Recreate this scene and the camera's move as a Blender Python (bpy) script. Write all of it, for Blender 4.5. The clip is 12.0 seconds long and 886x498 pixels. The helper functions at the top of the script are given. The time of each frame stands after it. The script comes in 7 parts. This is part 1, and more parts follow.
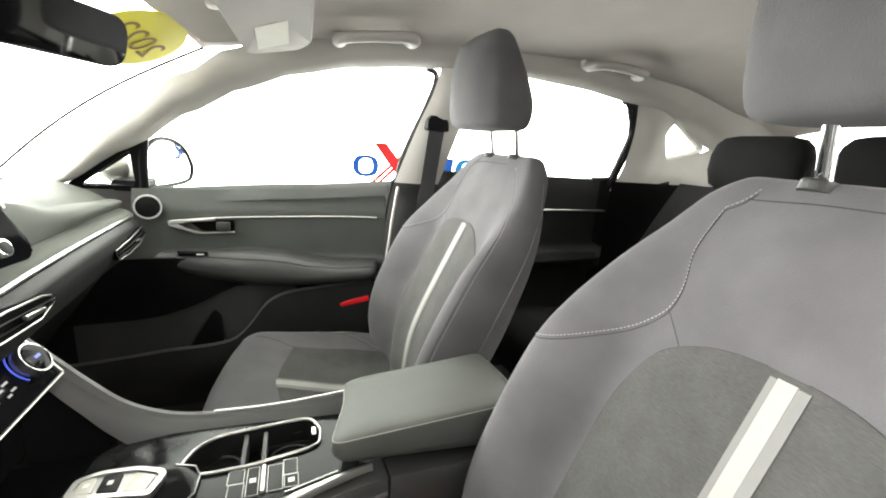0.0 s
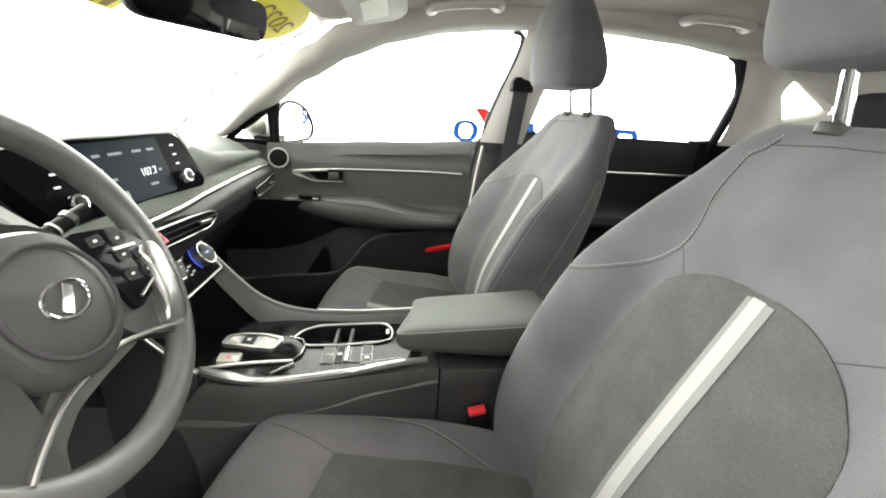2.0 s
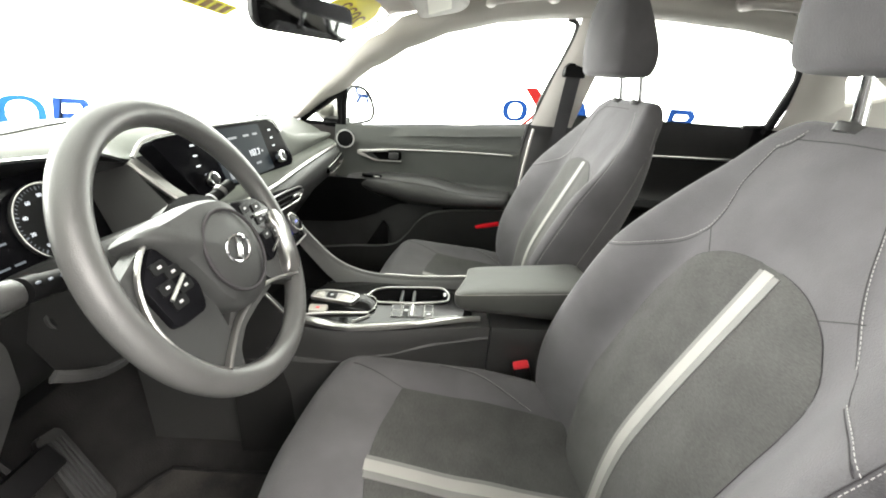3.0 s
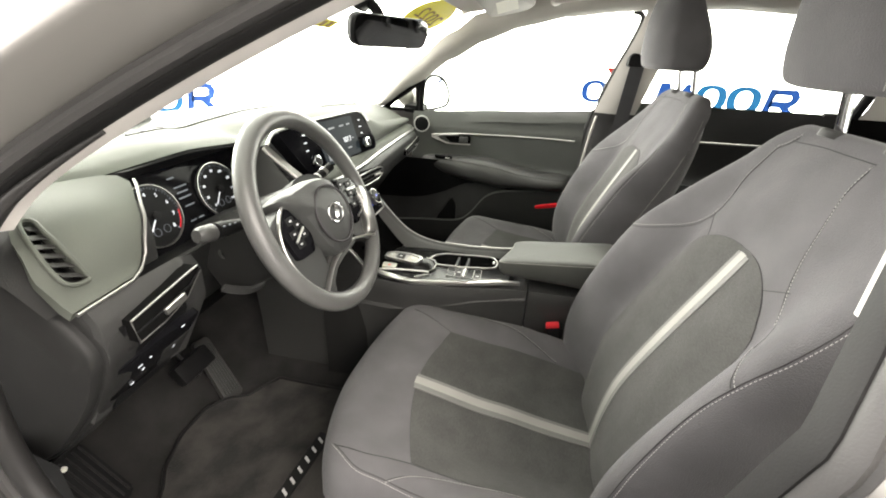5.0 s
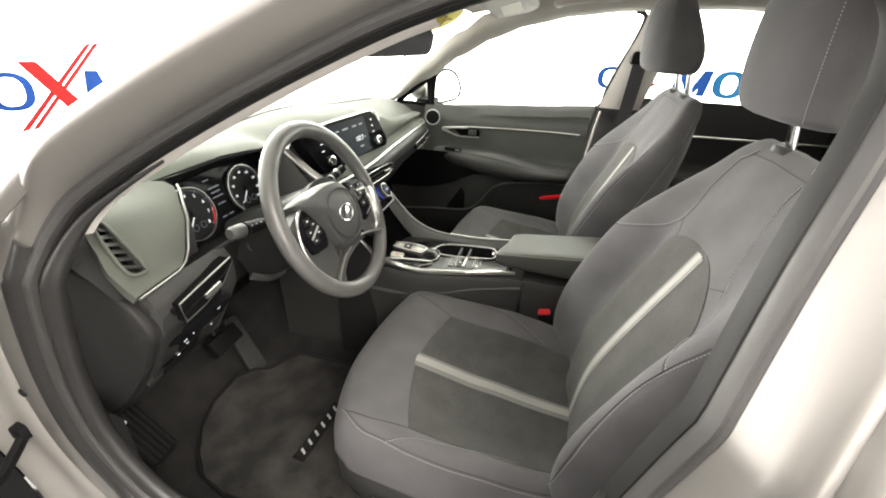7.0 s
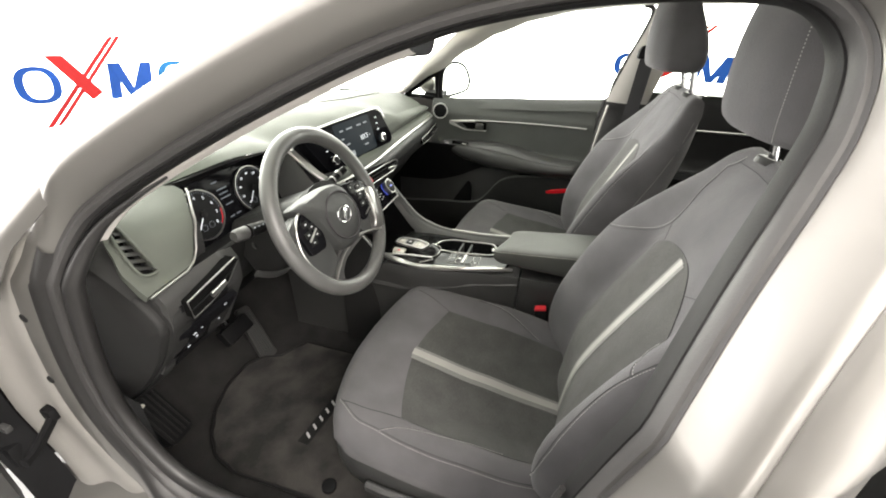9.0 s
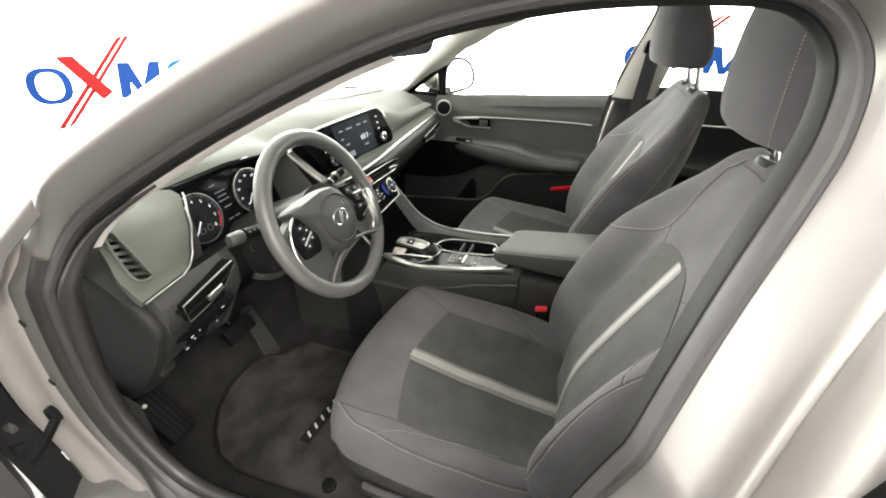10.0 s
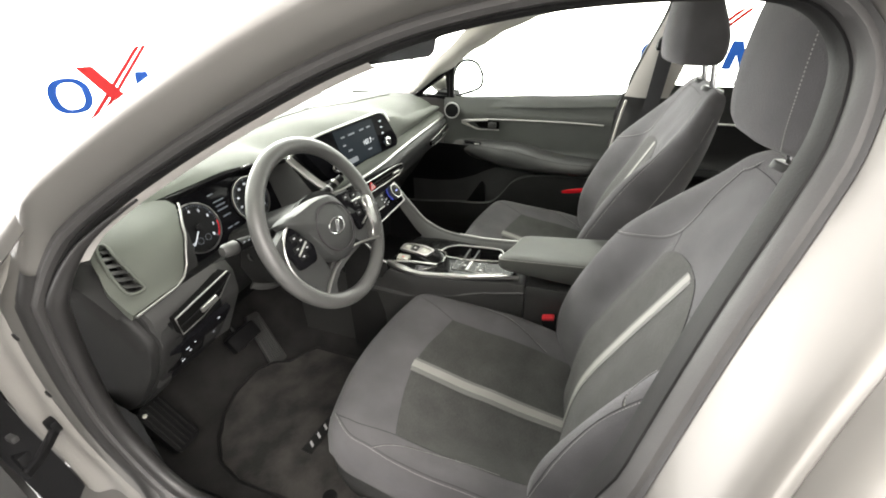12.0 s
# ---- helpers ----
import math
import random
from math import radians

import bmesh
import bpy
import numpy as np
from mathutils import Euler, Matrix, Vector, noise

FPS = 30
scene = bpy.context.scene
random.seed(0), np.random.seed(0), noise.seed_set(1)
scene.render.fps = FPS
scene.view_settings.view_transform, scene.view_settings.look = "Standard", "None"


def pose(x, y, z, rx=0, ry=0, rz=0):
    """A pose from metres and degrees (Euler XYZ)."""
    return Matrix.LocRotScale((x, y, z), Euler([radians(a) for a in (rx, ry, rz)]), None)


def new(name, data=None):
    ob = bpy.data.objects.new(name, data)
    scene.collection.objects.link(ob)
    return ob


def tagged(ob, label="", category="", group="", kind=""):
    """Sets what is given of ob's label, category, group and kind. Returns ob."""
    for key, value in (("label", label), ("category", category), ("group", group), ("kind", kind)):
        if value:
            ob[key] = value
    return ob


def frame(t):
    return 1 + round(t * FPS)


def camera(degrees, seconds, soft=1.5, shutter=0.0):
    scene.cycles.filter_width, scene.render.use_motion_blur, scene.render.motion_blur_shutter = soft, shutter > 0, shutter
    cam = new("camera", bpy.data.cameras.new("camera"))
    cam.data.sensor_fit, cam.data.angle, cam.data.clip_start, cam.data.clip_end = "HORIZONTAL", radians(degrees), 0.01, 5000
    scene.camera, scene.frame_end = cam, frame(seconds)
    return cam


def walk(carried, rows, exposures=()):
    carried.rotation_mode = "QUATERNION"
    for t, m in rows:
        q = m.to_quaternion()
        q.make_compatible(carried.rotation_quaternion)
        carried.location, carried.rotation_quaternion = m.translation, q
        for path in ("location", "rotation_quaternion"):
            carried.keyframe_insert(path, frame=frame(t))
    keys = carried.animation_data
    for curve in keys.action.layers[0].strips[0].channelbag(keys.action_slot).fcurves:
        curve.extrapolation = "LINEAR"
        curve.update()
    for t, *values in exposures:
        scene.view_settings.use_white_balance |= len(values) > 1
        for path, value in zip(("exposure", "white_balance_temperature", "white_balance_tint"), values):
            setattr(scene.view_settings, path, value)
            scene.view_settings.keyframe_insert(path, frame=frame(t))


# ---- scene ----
cam = camera(93.0, 12.0, 1.9)
METRES, EYE, TILT, LEAN, TURN = 0.77, 1.09, -13.63, -4.106, -19.706
ROWS = [
    (0.0, 0.0, 0.0, 0.0, 0.0, 0.0, 0.0),
    (0.5, 0.0387, -0.0276, -0.0214, 3.65, -0.66, -0.74),
    (1.0, 0.085, -0.0508, -0.0403, 7.46, -1.76, -1.52),
    (1.5, 0.1209, -0.0897, -0.0558, 10.91, -2.95, -2.42),
    (2.0, 0.1176, -0.153, -0.0679, 13.86, -4.41, -3.2),
    (2.5, 0.1171, -0.2331, -0.0681, 16.67, -6.07, -3.89),
    (3.0, 0.1254, -0.3138, -0.0692, 19.74, -7.72, -4.53),
    (5.0, 0.2899, -0.5057, -0.0447, 30.51, -11.67, -6.07),
    (5.5, 0.3188, -0.5389, -0.0305, 31.35, -12.44, -6.0),
    (6.0, 0.3466, -0.5591, -0.008, 31.95, -13.25, -6.0),
    (6.5, 0.3743, -0.5732, 0.0077, 32.51, -13.93, -6.09),
    (7.0, 0.3945, -0.5862, 0.0247, 33.1, -14.45, -6.28),
    (9.0, 0.4625, -0.5815, 0.0858, 35.58, -16.77, -6.23),
    (9.5, 0.4761, -0.5656, 0.0984, 36.25, -17.33, -5.97),
    (10.0, 0.485, -0.549, 0.1094, 36.94, -17.71, -5.67),
    (10.5, 0.4948, -0.5282, 0.1174, 37.61, -17.9, -5.38),
    (11.0, 0.4972, -0.5104, 0.12, 38.2, -17.99, -5.12),
    (11.5, 0.4962, -0.4961, 0.1218, 38.73, -17.99, -4.87),
    (12.0, 0.4997, -0.4877, 0.1241, 39.14, -17.8, -4.68),
]
walk(cam, [(t, pose(0, -0.592, EYE, TILT, LEAN, TURN) @ pose(METRES * x, METRES * y, METRES * z, 90 + pitch, roll, yaw)) for t, x, y, z, yaw, pitch, roll in ROWS],
     [(0.0, 1.93, 6600, 11), (1.5, 1.88, 6560, 10.5), (3.0, 1.90, 6600, 10.5), (4.8, 1.78, 6850, 11.5), (6.0, 1.62, 6900, 12), (9.0, 1.56, 6750, 11.5), (12.0, 1.54, 6650, 11)])

# ---- light: a bright photo booth, each wall and the ceiling given its own glow ----
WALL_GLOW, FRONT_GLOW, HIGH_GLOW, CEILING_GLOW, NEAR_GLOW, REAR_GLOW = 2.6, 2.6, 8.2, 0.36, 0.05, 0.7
world = bpy.data.worlds.new("booth_air")
world.use_nodes = True
world.node_tree.nodes["Background"].inputs[0].default_value = (1.0, 0.99, 0.97, 1)
world.node_tree.nodes["Background"].inputs[1].default_value = 0.6
scene.world = world


# ---- materials ----
def material(name, colour, rough=0.5, metal=0.0, grain=0.0, grain_size=0.002, vary=0.12, vary_size=0.08, coat=0.0, sheen=0.0, glow=None, spec=0.5, weave=None, contrast=2.0):
    """A principled surface with blotches at one scale and fine relief at another, both in metres."""
    m = bpy.data.materials.new(name)
    m.use_nodes = True
    nt = m.node_tree
    p = nt.nodes["Principled BSDF"]
    p.inputs["Roughness"].default_value = rough
    p.inputs["Metallic"].default_value = metal
    p.inputs["Coat Weight"].default_value = coat
    p.inputs["Coat Roughness"].default_value = 0.08
    p.inputs["Sheen Weight"].default_value = sheen
    p.inputs["Sheen Roughness"].default_value = 0.5
    p.inputs["Specular IOR Level"].default_value = spec
    place = nt.nodes.new("ShaderNodeTexCoord")
    big = nt.nodes.new("ShaderNodeTexNoise")
    big.inputs["Scale"].default_value = 1.0 / vary_size
    big.inputs["Detail"].default_value = 5.0
    nt.links.new(place.outputs["Object"], big.inputs["Vector"])
    mix = nt.nodes.new("ShaderNodeMix")
    mix.data_type = "RGBA"
    mix.inputs[6].default_value = (*[c * (1 - vary) for c in colour], 1)
    mix.inputs[7].default_value = (*[min(1.0, c * (1 + vary)) for c in colour], 1)
    strong = nt.nodes.new("ShaderNodeMapRange")
    strong.inputs["From Min"].default_value = 0.5 - 0.5 / contrast
    strong.inputs["From Max"].default_value = 0.5 + 0.5 / contrast
    nt.links.new(big.outputs["Fac"], strong.inputs["Value"])
    nt.links.new(strong.outputs["Result"], mix.inputs[0])
    nt.links.new(mix.outputs[2], p.inputs["Base Color"])
    if grain:
        if weave:
            stretch = nt.nodes.new("ShaderNodeMapping")
            stretch.inputs["Scale"].default_value = (1.0 / weave, 0.16 / weave, 1.0 / weave)
            nt.links.new(place.outputs["Object"], stretch.inputs["Vector"])
            fine = nt.nodes.new("ShaderNodeTexNoise")
            fine.inputs["Scale"].default_value = 1.6
            fine.inputs["Detail"].default_value = 2.0
        else:
            fine = nt.nodes.new("ShaderNodeTexNoise")
            fine.inputs["Scale"].default_value = 1.0 / grain_size
            fine.inputs["Detail"].default_value = 2.0
        nt.links.new((stretch if weave else place).outputs[0 if weave else "Object"], fine.inputs["Vector"])
        bump = nt.nodes.new("ShaderNodeBump")
        bump.inputs["Strength"].default_value = grain
        bump.inputs["Distance"].default_value = 0.001
        nt.links.new(fine.outputs["Fac"], bump.inputs["Height"])
        nt.links.new(bump.outputs["Normal"], p.inputs["Normal"])
        if weave:
            dark = nt.nodes.new("ShaderNodeMix")
            dark.data_type, dark.blend_type = "RGBA", "MULTIPLY"
            dark.inputs[0].default_value = 0.6
            nt.links.new(mix.outputs[2], dark.inputs[6])
            lift = nt.nodes.new("ShaderNodeMapRange")
            lift.inputs["From Min"].default_value, lift.inputs["From Max"].default_value = 0.3, 0.7
            lift.inputs["To Min"].default_value, lift.inputs["To Max"].default_value = 0.72, 1.2
            nt.links.new(fine.outputs["Fac"], lift.inputs["Value"])
            nt.links.new(lift.outputs["Result"], dark.inputs[7])
            nt.links.new(dark.outputs[2], p.inputs["Base Color"])
    if glow:
        p.inputs["Emission Color"].default_value = (*glow[0], 1)
        p.inputs["Emission Strength"].default_value = glow[1]
    return m


def clear_glass(name, tint=(1, 1, 1)):
    """A thin pane: mostly see-through, with gloss at grazing angles."""
    m = bpy.data.materials.new(name)
    m.use_nodes = True
    nt = m.node_tree
    nt.nodes.clear()
    out = nt.nodes.new("ShaderNodeOutputMaterial")
    see = nt.nodes.new("ShaderNodeBsdfTransparent")
    see.inputs[0].default_value = (*tint, 1)
    gloss = nt.nodes.new("ShaderNodeBsdfGlossy")
    gloss.inputs["Roughness"].default_value = 0.02
    face = nt.nodes.new("ShaderNodeLayerWeight")
    fres = nt.nodes.new("ShaderNodeMath")
    fres.operation = "POWER"
    fres.inputs[1].default_value = 9.0
    nt.links.new(face.outputs["Facing"], fres.inputs[0])
    mix = nt.nodes.new("ShaderNodeMixShader")
    nt.links.new(fres.outputs[0], mix.inputs[0])
    nt.links.new(see.outputs[0], mix.inputs[1])
    nt.links.new(gloss.outputs[0], mix.inputs[2])
    nt.links.new(mix.outputs[0], out.inputs[0])
    return m


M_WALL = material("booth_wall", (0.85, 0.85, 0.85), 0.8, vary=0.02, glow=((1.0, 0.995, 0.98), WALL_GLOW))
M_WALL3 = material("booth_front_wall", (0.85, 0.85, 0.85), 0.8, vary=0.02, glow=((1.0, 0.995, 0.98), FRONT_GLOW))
# Upper front wall: same white as below, its light put in as stronger glow.
M_WALL7 = material("booth_front_high_glow", (0.85, 0.85, 0.85), 0.8, vary=0.02, glow=((1.0, 0.995, 0.98), HIGH_GLOW))
# Unseen wall beside the rear door, glow added for light from behind.
M_WALL4 = material("booth_rear_glow", (0.6, 0.6, 0.59), 0.8, vary=0.03, glow=((1.0, 0.985, 0.96), REAR_GLOW))
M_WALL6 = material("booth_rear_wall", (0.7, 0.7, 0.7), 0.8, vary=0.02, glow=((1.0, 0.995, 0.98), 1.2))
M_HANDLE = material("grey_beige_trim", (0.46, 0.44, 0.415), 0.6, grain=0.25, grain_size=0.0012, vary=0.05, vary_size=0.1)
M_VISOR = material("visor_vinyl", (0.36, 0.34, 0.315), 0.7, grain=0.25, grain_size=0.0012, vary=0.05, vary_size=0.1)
# Grey base with a glow: looks white but bounces little light.
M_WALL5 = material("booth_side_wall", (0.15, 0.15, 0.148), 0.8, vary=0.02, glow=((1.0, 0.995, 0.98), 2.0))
# Unseen wall, made nearly black to hold back light from the door side.
M_WALL2 = material("booth_unseen_wall", (0.06, 0.06, 0.058), 0.8, vary=0.03, glow=((1.0, 0.99, 0.97), NEAR_GLOW))
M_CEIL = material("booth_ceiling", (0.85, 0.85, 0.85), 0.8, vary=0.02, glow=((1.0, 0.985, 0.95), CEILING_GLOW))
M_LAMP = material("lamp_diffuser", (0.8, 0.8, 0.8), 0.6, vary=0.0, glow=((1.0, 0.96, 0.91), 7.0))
M_GROUND = material("booth_floor", (0.13, 0.13, 0.128), 0.35, grain=0.1, grain_size=0.01, vary=0.08, vary_size=0.5)
M_BLUE = material("sign_blue", (0.006, 0.030, 0.13), 0.7, spec=0.05, vary=0.15, vary_size=0.2)
M_TEAL = material("sign_light_blue", (0.007, 0.062, 0.15), 0.7, spec=0.05, vary=0.15, vary_size=0.2)
M_REDSIGN = material("sign_red", (0.18, 0.009, 0.009), 0.7, spec=0.05, vary=0.1, vary_size=0.2)
M_FABRIC = material("charcoal_fabric", (0.0812, 0.0788, 0.0822), 0.92, spec=0.2, grain=0.8, grain_size=0.0016, vary=0.17, vary_size=0.11, contrast=2.6, sheen=0.12)
# Rear bench cloth, far darker than the front seats' charcoal.
M_BLACKCLOTH = material("dark_bench_fabric", (0.010, 0.0098, 0.010), 0.95, spec=0.1, grain=0.5, grain_size=0.0012, vary=0.14, vary_size=0.06)
M_INSERT = material("woven_insert", (0.054, 0.0540, 0.0515), 0.92, spec=0.2, grain=0.8, weave=0.0019, vary=0.16, vary_size=0.05, sheen=0.1)
M_STRIPE = material("pale_stripe", (0.245, 0.24, 0.225), 0.7, grain=0.3, grain_size=0.001, vary=0.06)
M_STRIPE2 = material("grey_stripe", (0.135, 0.132, 0.127), 0.75, grain=0.3, grain_size=0.001, vary=0.08)
M_STITCH = material("stitch_thread", (0.30, 0.295, 0.285), 0.8)
M_SEAM = material("seam_fold", (0.03, 0.028, 0.03), 0.95)
M_PAD = material("soft_dash", (0.073, 0.079, 0.068), 0.72, spec=0.2, grain=0.35, grain_size=0.0014, vary=0.1, vary_size=0.12)
M_PLASTIC = material("grained_plastic", (0.039, 0.039, 0.0382), 0.46, spec=0.45, grain=0.4, grain_size=0.0013, vary=0.1, vary_size=0.1)
M_POCKET = material("pocket_plastic", (0.054, 0.0545, 0.0545), 0.42, grain=0.4, grain_size=0.0013, vary=0.12, spec=0.2)
M_HUB = material("hub_vinyl", (0.037, 0.0382, 0.0375), 0.52, grain=0.35, grain_size=0.0012, vary=0.08, vary_size=0.06, spec=0.28)
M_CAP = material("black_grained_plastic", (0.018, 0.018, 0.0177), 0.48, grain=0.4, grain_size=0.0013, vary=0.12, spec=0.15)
M_DOOR = material("door_panel_grain", (0.075, 0.079, 0.074), 0.55, grain=0.4, grain_size=0.0013, vary=0.1, vary_size=0.1, spec=0.35)
M_DARK = material("black_plastic", (0.007, 0.007, 0.0074), 0.5, grain=0.3, grain_size=0.001, vary=0.15, spec=0.12)
M_PIANO = material("gloss_black", (0.006, 0.006, 0.007), 0.08, coat=0.0, spec=0.035, vary=0.2, vary_size=0.02)
M_PLATE = material("console_gloss_black", (0.007, 0.007, 0.0072), 0.10, spec=0.045, vary=0.2, vary_size=0.02)
M_LID = material("padded_vinyl", (0.066, 0.068, 0.063), 0.55, grain=0.3, grain_size=0.0012, vary=0.08, vary_size=0.1, spec=0.3)
M_VOIDGLOSS = material("black_glass", (0.005, 0.005, 0.006), 0.12, spec=0.006, vary=0.1)
# Near-zero black that puts the shade of vents and hollows into colour.
M_VOID = material("void_shade_black", (0.004, 0.004, 0.004), 1.0, spec=0.05)
M_BRUSHED = material("brushed_silver", (0.26, 0.255, 0.245), 0.36, metal=0.85, vary=0.08, vary_size=0.03)
M_SATIN = material("satin_silver", (0.36, 0.355, 0.342), 0.28, metal=0.9, vary=0.06, vary_size=0.03)
M_PALE = material("pale_silver_paint", (0.50, 0.50, 0.49), 0.38, metal=0.25, vary=0.04)
M_CHROME = material("chrome", (0.85, 0.85, 0.86), 0.08, metal=1.0, vary=0.03)
M_LEATHER = material("wheel_leather", (0.074, 0.074, 0.072), 0.34, grain=0.3, grain_size=0.0011, vary=0.1, vary_size=0.05)
M_LINER = material("headliner_cloth", (0.57, 0.53, 0.495), 0.95, grain=0.4, grain_size=0.0015, vary=0.05, vary_size=0.1)
M_TRIM = material("pale_trim", (0.55, 0.53, 0.49), 0.6, grain=0.25, grain_size=0.0012, vary=0.05, vary_size=0.1)
M_PAINT = material("silver_paint", (0.225, 0.216, 0.203), 0.34, metal=0.7, coat=0.35, vary=0.04, vary_size=0.2)
M_JAMB = material("jamb_paint", (0.27, 0.258, 0.24), 0.42, metal=0.15, vary=0.06, vary_size=0.15)
M_GREYRUBBER = material("grey_rubber", (0.017, 0.0163, 0.016), 0.42, grain=0.2, vary=0.1)
# Lighter copy of the grey rubber, the light on it put into the colour.
M_SEAL = material("lit_grey_rubber", (0.040, 0.0385, 0.038), 0.5, grain=0.2, vary=0.1)
M_RUBBER = material("black_rubber", (0.009, 0.0088, 0.0088), 0.6, grain=0.2, vary=0.2, spec=0.3)
M_CARPET = material("loop_carpet", (0.011, 0.0105, 0.0100), 1.0, grain=1.0, grain_size=0.003, vary=0.5, contrast=3.0, vary_size=0.07, sheen=0.1)
M_MAT = material("mat_carpet", (0.023, 0.021, 0.019), 1.0, grain=1.0, grain_size=0.0035, vary=0.65, contrast=4.0, vary_size=0.085, sheen=0.15)
M_CREAM = material("cream_key", (0.36, 0.345, 0.30), 0.35, vary=0.05)
M_RED = material("red_plastic", (0.65, 0.03, 0.04), 0.4, vary=0.05)
M_REFLECT = material("red_reflector", (0.75, 0.01, 0.02), 0.25, coat=0.5)
M_BELT = material("belt_webbing", (0.05, 0.05, 0.052), 0.8, grain=0.5, grain_size=0.001)
M_YELLOW = material("yellow_film", (0.80, 0.72, 0.02), 0.6, vary=0.05)
M_LABEL = material("white_label", (0.75, 0.74, 0.66), 0.7, vary=0.05)
M_INK = material("ink", (0.25, 0.14, 0.02), 0.7)
M_SCREEN = material("radio_screen", (0.005, 0.007, 0.010), 0.3, spec=0.02, glow=((0.20, 0.36, 0.52), 0.009))
M_LIT = material("lit_marking", (0.5, 0.52, 0.55), 0.5, glow=((0.85, 0.92, 1.0), 0.22))
M_DIM = material("dim_marking", (0.10, 0.11, 0.13), 0.5, glow=((0.6, 0.7, 0.8), 0.035))
M_BLUELIT = material("blue_ring_light", (0.05, 0.07, 0.4), 0.4, glow=((0.12, 0.18, 1.0), 0.18))
M_GREYPRINT = material("grey_print", (0.55, 0.55, 0.55), 0.6)
M_GLASS = clear_glass("window_glass", (0.90, 0.96, 0.89))
M_MIRROR = material("mirror_glass", (0.85, 0.86, 0.86), 0.03, metal=1.0, vary=0.01)
# Mirror colour lowered in place of a dark cabin reflection.
M_DARKMIRROR = material("dark_reflection_glass", (0.20, 0.205, 0.205), 0.04, metal=1.0, vary=0.01)


# ---- mesh helpers ----
def thing(name, label, category, at=(0, 0, 0), group="", kind=""):
    ob = new(name)
    ob.location = at
    ob.empty_display_size = 0.05
    return tagged(ob, label, category, group, kind)


def finish(bm, smooth=True, sharp=40):
    bmesh.ops.remove_doubles(bm, verts=bm.verts, dist=1e-6)
    bmesh.ops.recalc_face_normals(bm, faces=bm.faces)
    for fc in bm.faces:
        fc.smooth = smooth
    for e in bm.edges:
        if len(e.link_faces) == 2 and e.calc_face_angle(0) > radians(sharp):
            e.smooth = False


def part(name, bm, mat, parent=None, label="", shift=True, sharp=40, smooth=True):
    """Links a bmesh as one mesh object under a thing or a part. Coordinates are the world's."""
    finish(bm, smooth, sharp)
    me = bpy.data.meshes.new(name)
    bm.to_mesh(me)
    bm.free()
    me.materials.append(mat)
    ob = new(name, me)
    if parent is not None:
        ob.parent = parent
        up, off = parent, Vector((0, 0, 0))
        while up is not None:
            off += Vector(up.location)
            up = up.parent
        if shift:
            me.transform(Matrix.Translation(-off))
    if label:
        tagged(ob, label)
    return ob


def V(*a):
    return Vector(a)


def spline(pts, n=8, closed=False):
    """A smooth line through the points."""
    pts = [Vector(p) for p in pts]
    m, out = len(pts), []
    last = m if closed else m - 1
    for i in range(last):
        if closed:
            a, b, c, d = pts[i - 1], pts[i], pts[(i + 1) % m], pts[(i + 2) % m]
        else:
            a, b, c, d = pts[max(i - 1, 0)], pts[i], pts[i + 1], pts[min(i + 2, m - 1)]
        for k in range(n):
            t = k / n
            out.append(0.5 * (2 * b + (c - a) * t + (2 * a - 5 * b + 4 * c - d) * t * t + (3 * b - a - 3 * c + d) * t ** 3))
    if not closed:
        out.append(pts[-1])
    return out


def lerp_at(table, x):
    """The value at x on a smooth table of (x, value)."""
    if x <= table[0][0]:
        return table[0][1]
    for (a, p), (b, q) in zip(table, table[1:]):
        if x <= b:
            t = (x - a) / (b - a)
            t = t * t * (3 - 2 * t) * 0.5 + t * 0.5
            return p + (q - p) * t
    return table[-1][1]


def rings(bm, loops, closed=True, caps=True):
    """Skins a row of loops that have the same number of points."""
    rows = [[bm.verts.new(p) for p in lp] for lp in loops]
    n = len(rows[0])
    for a, b in zip(rows, rows[1:]):
        for i in range(n if closed else n - 1):
            j = (i + 1) % n
            bm.faces.new((a[i], a[j], b[j], b[i]))
    if caps and closed:
        bm.faces.new(rows[0][::-1])
        bm.faces.new(rows[-1])
    return rows


def lofted(loops, closed=True, caps=True):
    bm = bmesh.new()
    rings(bm, loops, closed, caps)
    return bm


def tube(path, radius, sides=10, closed=False, squash=1.0, up=None, bm=None):
    """A round or oval bar along a line. radius: a number or one for each point."""
    bm = bm or bmesh.new()
    pts = [Vector(p) for p in path]
    n = len(pts)
    prev, loops = None, []
    for i, p in enumerate(pts):
        if closed:
            d = pts[(i + 1) % n] - pts[i - 1]
        else:
            d = pts[min(i + 1, n - 1)] - pts[max(i - 1, 0)]
        d.normalize()
        ref = Vector(up) if up is not None else (prev if prev is not None else (V(0, 0, 1) if abs(d.z) < 0.9 else V(1, 0, 0)))
        u = ref - d * ref.dot(d)
        if u.length < 1e-5:
            u = V(1, 0, 0) - d * d.x
        u.normalize()
        prev = u
        w = d.cross(u)
        r = radius[i] if isinstance(radius, (list, tuple)) else radius
        loops.append([p + u * math.cos(a) * r * squash + w * math.sin(a) * r for a in (2 * math.pi * k / sides for k in range(sides))])
    if closed:
        loops.append(loops[0])
    rings(bm, loops, True, not closed)
    return bm


